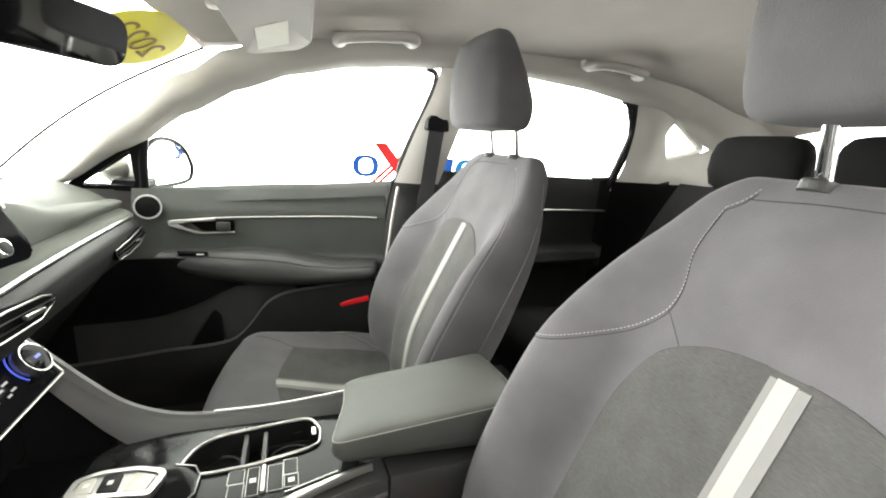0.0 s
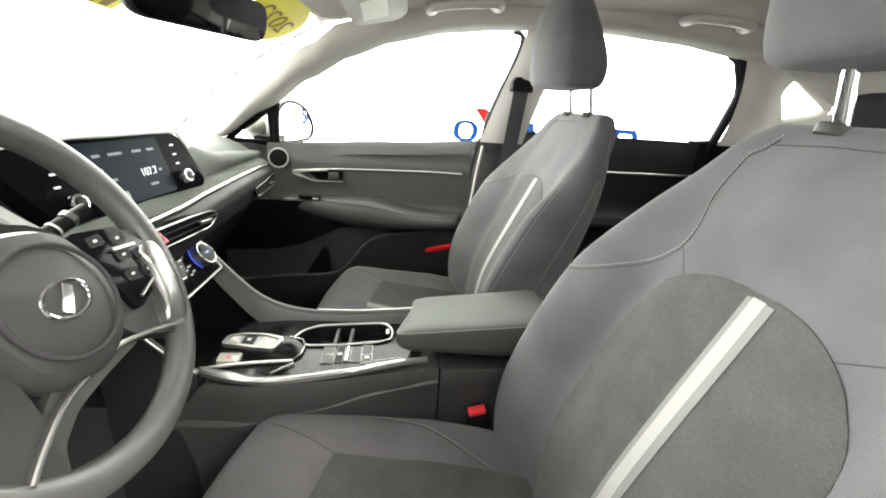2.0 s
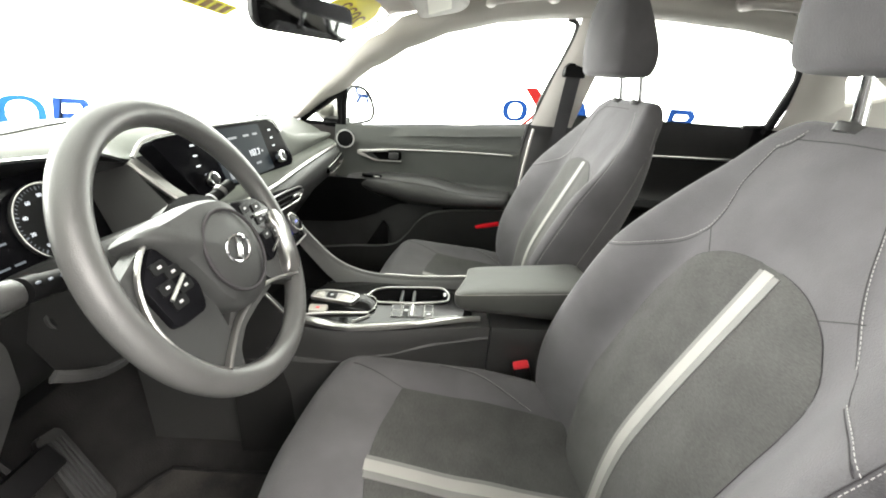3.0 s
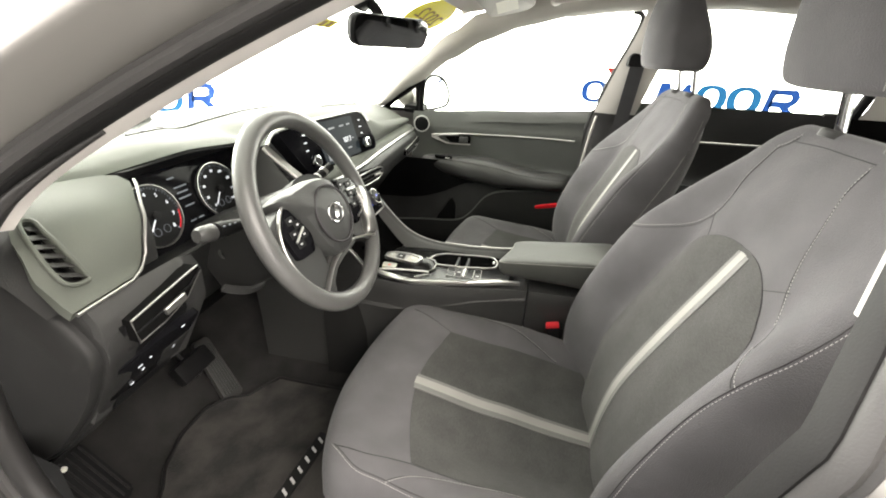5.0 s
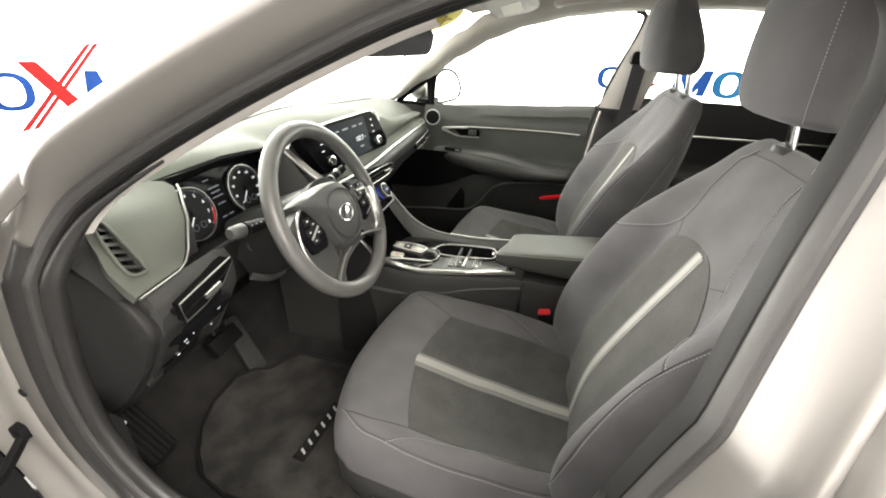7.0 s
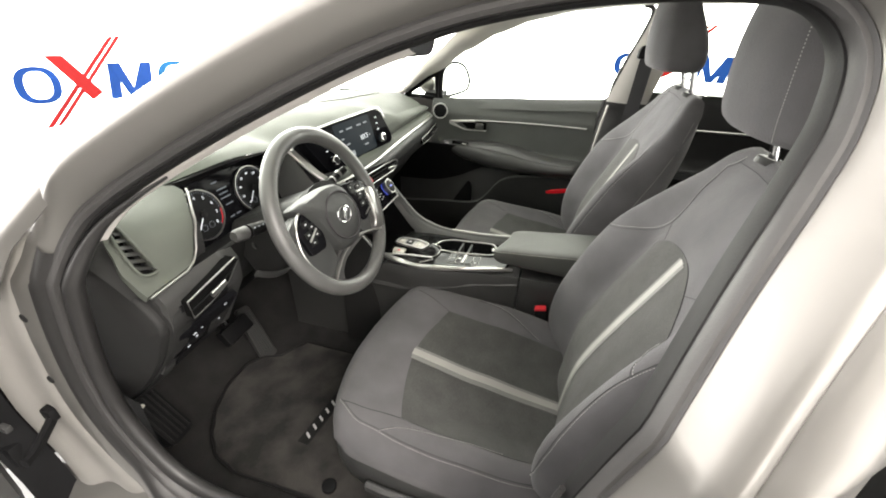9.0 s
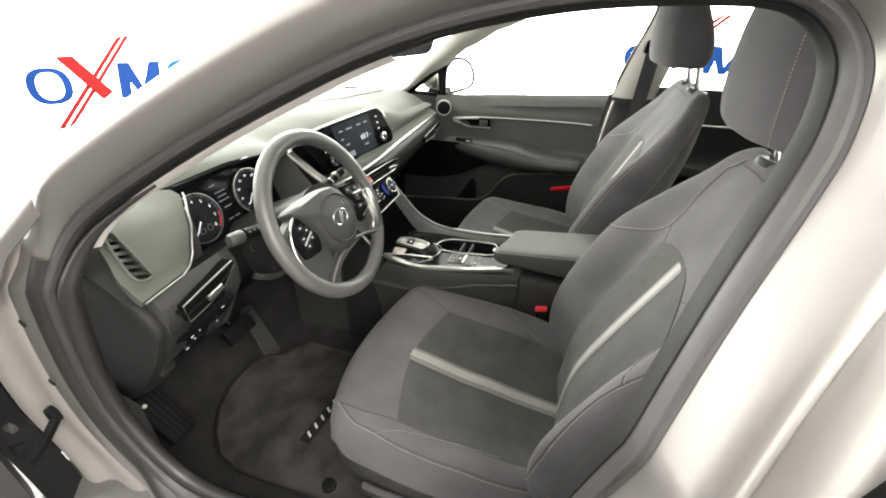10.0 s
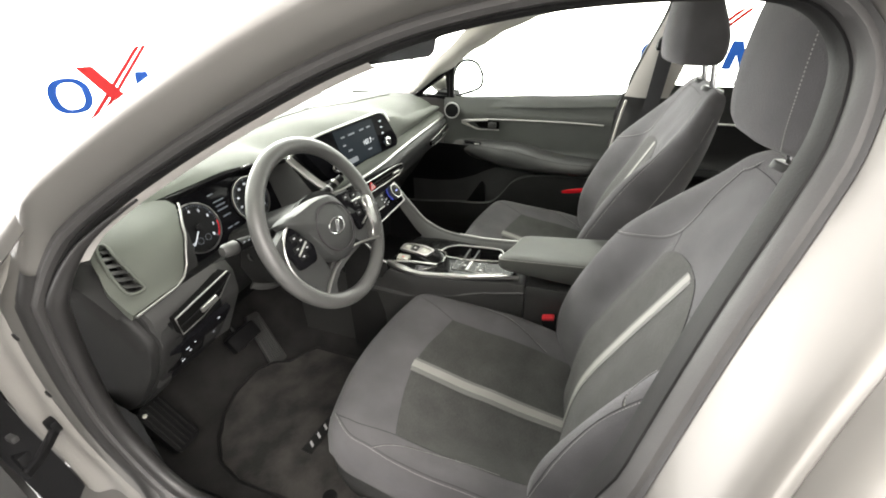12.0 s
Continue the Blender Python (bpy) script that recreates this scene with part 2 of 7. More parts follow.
def bar(path, width, height, across, corner=0.3, closed=False, up=None, bm=None):
    """A flat bar with eased edges along a line. across: its direction of width (vector or function of the point)."""
    bm = bm or bmesh.new()
    pts = [Vector(p) for p in path]
    n, loops = len(pts), []
    c = min(min(width) if isinstance(width, (list, tuple)) else width, height) * corner
    prof = [(-1, -1, 1, 0), (-1, -1, 0, 1), (-1, 1, 0, -1), (-1, 1, 1, 0), (1, 1, -1, 0), (1, 1, 0, -1), (1, -1, 0, 1), (1, -1, -1, 0)]
    for i, p in enumerate(pts):
        d = pts[(i + 1) % n] - pts[i - 1] if closed else pts[min(i + 1, n - 1)] - pts[max(i - 1, 0)]
        d.normalize()
        a = Vector(across(p) if callable(across) else across)
        a = (a - d * a.dot(d)).normalized()
        h = d.cross(a)
        w = width[i] if isinstance(width, (list, tuple)) else width
        loops.append([p + a * (sx * w / 2 + ox * c) + h * (sy * height / 2 + oy * c) for sx, sy, ox, oy in prof])
    if closed:
        loops.append(loops[0])
    rings(bm, loops, True, not closed)
    return bm


def block(at, size, bevel=0.004, turn=(0, 0, 0), segments=2, bm=None):
    """A box with rounded edges."""
    b = bmesh.new()
    bmesh.ops.create_cube(b, size=1)
    bmesh.ops.scale(b, vec=size, verts=b.verts)
    if bevel:
        bmesh.ops.bevel(b, geom=list(b.edges), offset=bevel, segments=segments, affect="EDGES", profile=0.6)
    m = pose(*at, *turn)
    bmesh.ops.transform(b, matrix=m, verts=b.verts)
    if bm is not None:
        me = bpy.data.meshes.new("scratch")
        b.to_mesh(me)
        b.free()
        bm.from_mesh(me)
        bpy.data.meshes.remove(me)
        return bm
    return b


def slab(outline, thick, bevel=0.0, segments=2, m=None):
    """A plate of a drawn outline (x, y), its top at z = 0, in the frame m."""
    b = bmesh.new()
    top = [b.verts.new((x, y, 0)) for x, y in outline]
    bot = [b.verts.new((x, y, -thick)) for x, y in outline]
    n = len(outline)
    face = b.faces.new(top)
    b.faces.new(bot[::-1])
    for i in range(n):
        j = (i + 1) % n
        b.faces.new((top[i], bot[i], bot[j], top[j]))
    if bevel:
        bmesh.ops.bevel(b, geom=list(face.edges), offset=bevel, segments=segments, affect="EDGES", profile=0.6)
    if m is not None:
        bmesh.ops.transform(b, matrix=m, verts=b.verts)
    return b


def hollow(outer, inner, thick, m=None):
    """A plate ring between two outlines that have the same number of points."""
    b = bmesh.new()
    rows = []
    for ring, z in ((outer, -thick), (outer, 0), (inner, 0), (inner, -thick)):
        rows.append([b.verts.new((x, y, z)) for x, y in ring])
    n = len(outer)
    for a, c in zip(rows, rows[1:] + rows[:1]):
        for i in range(n):
            j = (i + 1) % n
            b.faces.new((a[i], a[j], c[j], c[i]))
    if m is not None:
        bmesh.ops.transform(b, matrix=m, verts=b.verts)
    return b


def disc(radius, thick, m, sides=32, bevel=0.0, inner=0.0):
    pts = [(radius * math.cos(2 * math.pi * k / sides), radius * math.sin(2 * math.pi * k / sides)) for k in range(sides)]
    if inner:
        return hollow(pts, [(x * inner / radius, y * inner / radius) for x, y in pts], thick, m)
    return slab(pts, thick, bevel, 2, m)


def rounded(pts, r, n=5):
    """An outline (x, y) with rounded corners."""
    out, m = [], len(pts)
    for i in range(m):
        p, a, b = (Vector((*pts[k % m], 0)) for k in (i, i - 1, i + 1))
        da, db = a - p, b - p
        k = min(r, da.length * 0.45, db.length * 0.45)
        s, e = p + da.normalized() * k, p + db.normalized() * k
        for j in range(n + 1):
            t = j / n
            q = s * (1 - t) ** 2 + p * 2 * t * (1 - t) + e * t * t
            out.append((q.x, q.y))
    return out


def facing(at, normal, up=(0, 0, 1)):
    """A frame at a point: its z along the normal, its y as near to up as can be, its x to the right when seen from the front."""
    z = Vector(normal).normalized()
    x = Vector(up).cross(z).normalized()
    y = z.cross(x)
    m = Matrix((x, y, z)).transposed().to_4x4()
    m.translation = Vector(at)
    return m


def sheet(fn, us, vs, thick=0.0, bm=None):
    """A skin over a surface fn(u, v), with a rim of that thickness behind it."""
    bm = bm or bmesh.new()
    pts = [[Vector(fn(u, v)) for u in us] for v in vs]
    rows = [[bm.verts.new(p) for p in r] for r in pts]
    for a, b in zip(rows, rows[1:]):
        for i in range(len(us) - 1):
            bm.faces.new((a[i], a[i + 1], b[i + 1], b[i]))
    if thick:
        nv, nu = len(vs), len(us)
        back = []
        for j in range(nv):
            row = []
            for i in range(nu):
                du = pts[j][min(i + 1, nu - 1)] - pts[j][max(i - 1, 0)]
                dv = pts[min(j + 1, nv - 1)][i] - pts[max(j - 1, 0)][i]
                nrm = du.cross(dv)
                nrm = nrm.normalized() if nrm.length > 1e-12 else V(0, 0, 0)
                row.append(bm.verts.new(pts[j][i] - nrm * thick))
            back.append(row)
        for a, b in zip(back, back[1:]):
            for i in range(nu - 1):
                bm.faces.new((a[i], b[i], b[i + 1], a[i + 1]))
        edge = [(0, i) for i in range(nu)] + [(j, nu - 1) for j in range(1, nv)] + [(nv - 1, i) for i in range(nu - 2, -1, -1)] + [(j, 0) for j in range(nv - 2, 0, -1)]
        for (j, i), (l, k) in zip(edge, edge[1:] + edge[:1]):
            bm.faces.new((rows[j][i], back[j][i], back[l][k], rows[l][k]))
    return bm


def steps(a, b, n):
    return [a + (b - a) * i / n for i in range(n + 1)]


def slab_mesh(bm):
    """A bmesh as bare mesh data."""
    me = bpy.data.meshes.new("cutter")
    bm.to_mesh(me)
    bm.free()
    return me


def carve(ob, tool):
    """Takes the tool's shape out of a part, for good."""
    md = ob.modifiers.new("cut", "BOOLEAN")
    md.operation, md.solver, md.object = "DIFFERENCE", "EXACT", tool
    bpy.context.view_layer.update()
    got = bpy.data.meshes.new_from_object(ob.evaluated_get(bpy.context.evaluated_depsgraph_get()))
    ob.modifiers.clear()
    ob.data = got


def lettering(text, size, m, mat, name, parent, depth=0.0004, align="CENTER"):
    """Built-in font, turned into a mesh part in the frame m."""
    cu = bpy.data.curves.new("scratch_text", "FONT")
    cu.body, cu.size, cu.extrude, cu.align_x, cu.align_y = text, size, depth, align, "CENTER"
    ob = bpy.data.objects.new("scratch_text", cu)
    scene.collection.objects.link(ob)
    me = bpy.data.meshes.new_from_object(ob.evaluated_get(bpy.context.evaluated_depsgraph_get()))
    bpy.data.objects.remove(ob)
    bpy.data.curves.remove(cu)
    bm = bmesh.new()
    bm.from_mesh(me)
    bpy.data.meshes.remove(me)
    bmesh.ops.transform(bm, matrix=m, verts=bm.verts)
    return part(name, bm, mat, parent, smooth=False)


# ---- the booth ----
def side_y(z):
    """Half width of the cabin's side at a height: upright doors, glass leaning in above the belt."""
    return 0.79 if z < 0.93 else 0.79 - 0.46 * (z - 0.93)


def booth():
    g = bmesh.new()
    for p in ((-60, -60, 0), (60, -60, 0), (60, 60, 0), (-60, 60, 0)):
        g.verts.new(p)
    g.faces.new(g.verts)
    tagged(part("ground", g, M_GROUND), "pale grey polished photo booth floor", "floor", kind="structure")
    plan = rounded([(-2.7, -3.6), (4.6, -3.6), (4.6, 2.9), (-2.7, 2.9)], 0.35, 8)
    h = 2.5
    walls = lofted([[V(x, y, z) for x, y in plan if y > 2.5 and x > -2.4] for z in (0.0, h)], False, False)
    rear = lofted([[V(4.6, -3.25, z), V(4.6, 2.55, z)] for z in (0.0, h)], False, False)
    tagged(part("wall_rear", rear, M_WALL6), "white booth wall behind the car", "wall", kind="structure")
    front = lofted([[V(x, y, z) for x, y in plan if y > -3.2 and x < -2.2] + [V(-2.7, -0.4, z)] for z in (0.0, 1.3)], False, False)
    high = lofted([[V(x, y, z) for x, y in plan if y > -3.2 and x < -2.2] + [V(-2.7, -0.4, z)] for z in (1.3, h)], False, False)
    tagged(part("wall_front_high", high, M_WALL7), "upper booth wall before the car, given a stronger glow", "wall", kind="structure")
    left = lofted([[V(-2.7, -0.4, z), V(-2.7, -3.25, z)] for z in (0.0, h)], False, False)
    tagged(part("wall_left", left, M_WALL5), "booth wall ahead of the open door, grey made white by glow", "wall", kind="structure")
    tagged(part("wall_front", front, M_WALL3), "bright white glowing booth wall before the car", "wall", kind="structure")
    # Two unseen walls on the door side: one nearly black, one glowing.
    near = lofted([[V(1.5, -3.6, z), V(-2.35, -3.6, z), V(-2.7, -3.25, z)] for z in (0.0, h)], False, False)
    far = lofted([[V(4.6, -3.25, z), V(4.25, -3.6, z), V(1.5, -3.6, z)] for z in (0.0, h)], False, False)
    tagged(part("wall_lit", far, M_WALL4), "unseen booth wall beside the rear door, given a glow", "wall", kind="structure")
    tagged(part("wall_near", near, M_WALL2), "unseen booth wall behind the open door, blackened against side light", "wall", kind="structure")
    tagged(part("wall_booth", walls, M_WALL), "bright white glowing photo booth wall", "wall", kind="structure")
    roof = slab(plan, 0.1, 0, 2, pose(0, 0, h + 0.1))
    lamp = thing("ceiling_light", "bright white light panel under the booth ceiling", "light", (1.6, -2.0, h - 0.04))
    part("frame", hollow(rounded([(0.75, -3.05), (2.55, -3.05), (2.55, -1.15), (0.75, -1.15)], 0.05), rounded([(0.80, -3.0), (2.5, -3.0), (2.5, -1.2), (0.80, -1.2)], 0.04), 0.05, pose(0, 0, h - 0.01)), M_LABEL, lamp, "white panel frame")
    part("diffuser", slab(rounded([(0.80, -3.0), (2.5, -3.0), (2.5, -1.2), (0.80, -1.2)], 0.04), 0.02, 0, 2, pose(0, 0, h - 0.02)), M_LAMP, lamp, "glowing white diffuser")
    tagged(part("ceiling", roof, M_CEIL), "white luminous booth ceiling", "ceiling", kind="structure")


def sign_shapes(name, m, s, label, letters, low, high):
    """Coloured shapes of a dealer's sign on a wall: rings and slanted bars at the given stretches. In the frame m, x along the wall, metres times s."""
    t = thing(name, label, "sign", m.translation)
    back = Matrix.Scale(s, 4)

    def put(bm, mat, nm):
        bmesh.ops.transform(bm, matrix=m @ back, verts=bm.verts)
        part(nm, bm, mat, t, smooth=False)

    def ring(x0, x1, z0, z1, wide, thin):
        a = [2 * math.pi * k / 48 for k in range(48)]
        cx, cz, w, h = (x0 + x1) / 2, (z0 + z1) / 2, (x1 - x0) / 2, (z1 - z0) / 2

        def loop(w, h):
            return [(cx + w * math.copysign(abs(math.cos(k)) ** 0.82, math.cos(k)), cz + h * math.copysign(abs(math.sin(k)) ** 0.82, math.sin(k))) for k in a]
        return hollow(loop(w, h), loop(w - wide, h - thin), 0.006)

    def poly(pts, lift=0.0):
        return slab(pts, 0.004, 0, 2, pose(0, 0, lift))

    (o0, o1), (m0, m1), (a0, a1), (b0, b1), (r0, r1) = letters
    put(ring(o0, o1, low + 0.01, high - 0.01, 0.048, 0.027), M_BLUE, "ring")
    put(poly([(0.155, 0.195), (0.258, 0.197), (0.452, -0.03), (0.370, -0.074)], 0.003), M_REDSIGN, "slanted_bar")
    put(poly([(0.033, -0.221), (0.072, -0.221), (0.628, 0.312), (0.600, 0.310), (0.575, 0.295)]), M_REDSIGN, "slanted_bar")
    put(poly([(0.092, -0.219), (0.140, -0.200), (0.185, -0.162), (0.676, 0.314), (0.642, 0.314)]), M_REDSIGN, "slanted_bar")
    w, e, hgt = m1 - m0, 0.24 * (m1 - m0), high - low
    for x0 in (m0, m1 - e):
        put(poly([(x0 - 0.03, low), (x0 - 0.03 + e, low), (x0 + e, high), (x0, high)]), M_BLUE, "upright_bar")
    put(poly([(m0, high), (m0 + e * 1.1, high), (m0 + 0.54 * w, low), (m0 + 0.36 * w, low)], 0.001), M_BLUE, "diagonal_bar")
    put(poly([(m0 + 0.36 * w, low), (m0 + 0.54 * w, low), (m1, high), (m1 - e * 1.1, high)], 0.002), M_BLUE, "diagonal_bar")
    put(ring(a0, a1, low - 0.005, high + 0.005, 0.062, 0.032), M_TEAL, "ring")
    put(ring(b0, b1, low - 0.005, high + 0.005, 0.062, 0.032), M_TEAL, "ring")
    q = (r1 - r0) / 0.36
    put(poly([(r0, low), (r0 + 0.07 * q, low), (r0 + 0.10 * q, high), (r0 + 0.03 * q, high)]), M_BLUE, "upright_bar")
    mid = low + 0.42 * hgt
    put(hollow([(r0 + 0.09 * q, high), (r0 + 0.30 * q, high), (r0 + 0.35 * q, high - 0.05), (r0 + 0.33 * q, mid + 0.02), (r0 + 0.27 * q, mid - 0.02), (r0 + 0.05 * q, mid - 0.02)],
               [(r0 + 0.10 * q, high - 0.04), (r0 + 0.25 * q, high - 0.04), (r0 + 0.27 * q, high - 0.06), (r0 + 0.26 * q, mid + 0.035), (r0 + 0.22 * q, mid + 0.025), (r0 + 0.08 * q, mid + 0.025)], 0.006), M_BLUE, "hook")
    put(poly([(r0 + 0.14 * q, mid), (r0 + 0.24 * q, mid), (r0 + 0.36 * q, low), (r0 + 0.26 * q, low)], 0.001), M_BLUE, "leg_bar")
    for x0, wd in ((0.62, 0.10), (0.74, 0.16), (0.93, 0.22)):
        put(poly([(x0, -0.20), (x0 + wd, -0.20), (x0 + wd, -0.165), (x0, -0.165)]), M_GREYPRINT, "print_bar")
    return t


booth()
sign_shapes("wall_sign", facing((0.50, 2.895, 0.89), (0, -1, 0)) , 1.0, "blue and red shapes of a sign on the white side wall",
            ((-0.01, 0.20), (0.60, 0.86), (0.875, 1.11), (1.115, 1.36), (1.385, 1.635)), -0.09, 0.105)
sign_shapes("wall_sign", facing((-2.695, 0.59, 0.80), (1, 0, 0)) @ pose(0, 0, 0, 0, 0, -4.5), 0.95, "blue and red shapes of a sign on the white front wall",
            ((-0.041, 0.205), (0.53, 0.86), (0.905, 1.22), (1.245, 1.60), (1.64, 2.02)), -0.08, 0.148)

# ---- the car's shell ----
APERTURE = [(-0.471, 0.912), (-0.433, 0.994), (-0.373, 1.051), (-0.231, 1.137), (-0.079, 1.214), (0.015, 1.252), (0.098, 1.276),
            (0.195, 1.293), (0.30, 1.299), (0.366, 1.293), (0.399, 1.260), (0.400, 1.21), (0.385, 1.160), (0.352, 1.072), (0.323, 0.985),
            (0.294, 0.892), (0.264, 0.78), (0.235, 0.66), (0.20, 0.56), (0.14, 0.48), (0.05, 0.445), (-0.10, 0.43), (-0.30, 0.435),
            (-0.40, 0.455), (-0.46, 0.51), (-0.503, 0.608), (-0.512, 0.70), (-0.500, 0.80)]


def aperture_line(grow=0.0, out=0.0, n=6):
    """The driver's door opening, grown outwards in its own surface and moved out of the car."""
    flat = spline([(x, z, 0) for x, z in APERTURE], n, True)
    m, res = len(flat), []
    for i, p in enumerate(flat):
        d = (flat[(i + 1) % m] - flat[i - 1]).normalized()
        q = p + V(-d.y, d.x, 0) * grow
        k = lerp_at([(-0.60, 0.22), (-0.50, 0.22), (-0.40, 1.0)], q.x) if out > 0 else 1.0
        res.append(V(q.x, -(side_y(q.y) + out * k), q.y))
    return res


def strip_loops(profile, first=0, last=0):
    """A moulding round the opening from its (grow, out) profile, or round a stretch of it."""
    lines = [aperture_line(g, o) for g, o in profile]
    bm = bmesh.new()
    if last:
        lines = [(ln + ln)[first:last] for ln in lines]
        return lofted(lines, False, False)
    m = len(lines[0])
    rows = [[bm.verts.new(p) for p in ln] for ln in lines]
    for a, b in zip(rows, rows[1:]):
        for i in range(m):
            j = (i + 1) % m
            bm.faces.new((a[i], a[j], b[j], b[i]))
    return bm


car = thing("car_body", "silver sedan body with the driver's door open", "car", (0, 0, 0))
part("door_frame", strip_loops([(0.013, 0.006), (0.022, 0.026), (0.034, 0.042), (0.046, 0.055), (0.056, 0.060), (0.066, 0.058), (0.075, 0.048), (0.079, 0.034)]), M_PAINT, car, "painted door opening flange")
part("inner_trim", strip_loops([(-0.006, -0.030), (-0.006, -0.014), (-0.002, -0.006), (0.004, -0.006)]), M_RUBBER, car, "black carpet-edge trim round the door opening")
part("pillar_lip", strip_loops([(-0.005, -0.026), (-0.009, -0.032), (-0.013, -0.046)], 5, 5 * 6), M_HANDLE, car, "pale inner edge of the windscreen pillar trim")
part("pillar_lip", strip_loops([(0.018, -0.040), (0.008, -0.044), (0.007, -0.052)], 8 * 6, 14 * 6), M_HANDLE, car, "pale inner edge of the centre pillar trim")
lining = aperture_line(-0.013, -0.014)
seal_run = lining[16 * 6:] + lining[:16]
part("inner_seal", tube(seal_run, [0.004] * 3 + [0.014] * (len(seal_run) - 19) + [0.014 - 0.0008 * k for k in range(16)], 12), M_GREYRUBBER, car, "dark grey rubber lining of the sill and hinge pillar")
part("sill_seal", strip_loops([(0.013, 0.012), (0.017, 0.026), (0.024, 0.040), (0.032, 0.046), (0.038, 0.044)], 17 * 6, 28 * 6 + 5), M_GREYRUBBER, car, "dark grey outer seal of the sill and hinge pillar")
part("weather_strip", strip_loops([(0.000, -0.008), (0.002, 0.004), (0.007, 0.010), (0.012, 0.009), (0.015, 0.013)]), M_SEAL, car, "grey rubber door seal")


def headliner_z(x, y):
    zc = lerp_at([(-0.26, 1.315), (0.0, 1.36), (0.4, 1.395), (0.8, 1.405), (1.2, 1.385), (1.75, 1.27)], x)
    return zc + (rail_z(x) - zc) * (abs(y) / 0.53) ** 2.2


def rail_z(x):
    return lerp_at([(-0.75, 0.92), (-0.65, 0.965), (-0.17, 1.275), (0.1, 1.322), (0.3, 1.345), (0.8, 1.365), (1.0, 1.36), (1.2, 1.34), (1.6, 1.262), (1.9, 1.15), (2.3, 0.98)], x)


def rail_y(x):
    return lerp_at([(-0.75, 0.68), (-0.65, 0.66), (-0.17, 0.60), (0.0, 0.56), (0.3, 0.53), (1.9, 0.53), (2.3, 0.52)], x)


def window_top_z(x):
    return lerp_at([(-0.66, 0.90), (-0.57, 0.918), (-0.373, 1.035), (-0.232, 1.130), (-0.104, 1.198), (0.019, 1.244), (0.173, 1.278), (0.333, 1.296),
                    (0.404, 1.302), (0.653, 1.311), (0.879, 1.302), (1.10, 1.28), (1.35, 1.235), (1.6, 1.15), (1.9, 1.0), (2.3, 0.90)], x)


liner = sheet(lambda u, v: (lambda x, y: V(x, y, headliner_z(x, y)))(-0.25 + 0.08 * (abs(v) / 0.53) ** 2 + (1.75 + 0.25 - 0.08 * (abs(v) / 0.53) ** 2) * u, v), steps(0, 1, 30), steps(-0.53, 0.53, 24), -0.012)
tagged(part("ceiling_headliner", liner, M_LINER), "pale beige cloth car headliner", "ceiling", kind="structure")
roof_skin = sheet(lambda u, v: V(-0.10 + 1.93 * u, v * (1.06 + 0.06 * (1 - u)), headliner_z(-0.08 + 1.83 * u, v) + 0.035), steps(0, 1, 30), steps(-0.53, 0.53, 16), -0.004)
part("roof_skin", roof_skin, M_PAINT, car, "silver painted roof")


def side_rail(s):
    """Pale pillar and roof-side trim from the windscreen's foot to the back window, on the side s."""
    xs = steps(-0.66, 2.2, 70)

    def at(u, v):
        xl = u
        xu = u - 0.085 if u < -0.25 else (u - 0.085 * max(0.0, min(1.0, -u / 0.25)) if u < 0 else u)
        zl = window_top_z(xl) + (0.014 if s < 0 else 0.0)
        a = V(xl, s * (side_y(zl) - 0.012), zl)
        b = V(xu, s * rail_y(xu), rail_z(xu) + 0.004)
        if s > 0 and u < -0.02:
            zb = zl + lerp_at([(-0.66, 0.022), (-0.55, 0.027), (-0.453, 0.054), (-0.367, 0.079), (-0.307, 0.088), (-0.23, 0.09), (-0.02, 0.07)], u)
            b = V(u + 0.007, side_y(zb) - 0.045, zb).lerp(b, max(0.0, min(1.0, (u + 0.20) / 0.16)))
        p = a.lerp(b, v)
        bulge = (0.016 if s > 0 else 0.004) * math.sin(math.pi * v)
        return p + V(0, -s * bulge, -bulge * 0.6)
    return sheet(at, xs, steps(0, 1, 6))


for side in (1,):
    part("roof_corner", sheet(lambda x, v: V(x, side * (0.522 + (rail_y(x) + 0.006 - 0.522) * v), headliner_z(x, 0.522) * (1 - v) + (rail_z(x) + 0.004) * v), steps(-0.185, 0.4, 20), steps(0, 1, 4)), M_LINER, car, "pale headliner corner")
part("pillar_trim", side_rail(1), M_TRIM, car, "pale windscreen pillar and roof rail trim")
part("pillar_trim", side_rail(-1), M_TRIM, car)


def pillar(front, back, mat, nm, label, s=1, inset=0.014):
    f = spline([(x, z, 0) for x, z in front], 6)
    b = spline([(x, z, 0) for x, z in back], 6)

    def at(u, v):
        p, q = f[v], b[v]
        r = p.lerp(q, u)
        bulge = 0.02 * math.sin(math.pi * u)
        return V(r.x, s * (side_y(r.y) - inset - bulge), r.y)
    bm = bmesh.new()
    rows = [[bm.verts.new(at(u, v)) for u in steps(0, 1, 6)] for v in range(len(f))]
    for a, c in zip(rows, rows[1:]):
        for i in range(6):
            bm.faces.new((a[i], a[i + 1], c[i + 1], c[i]))
    return part(nm, bm, mat, car, label)


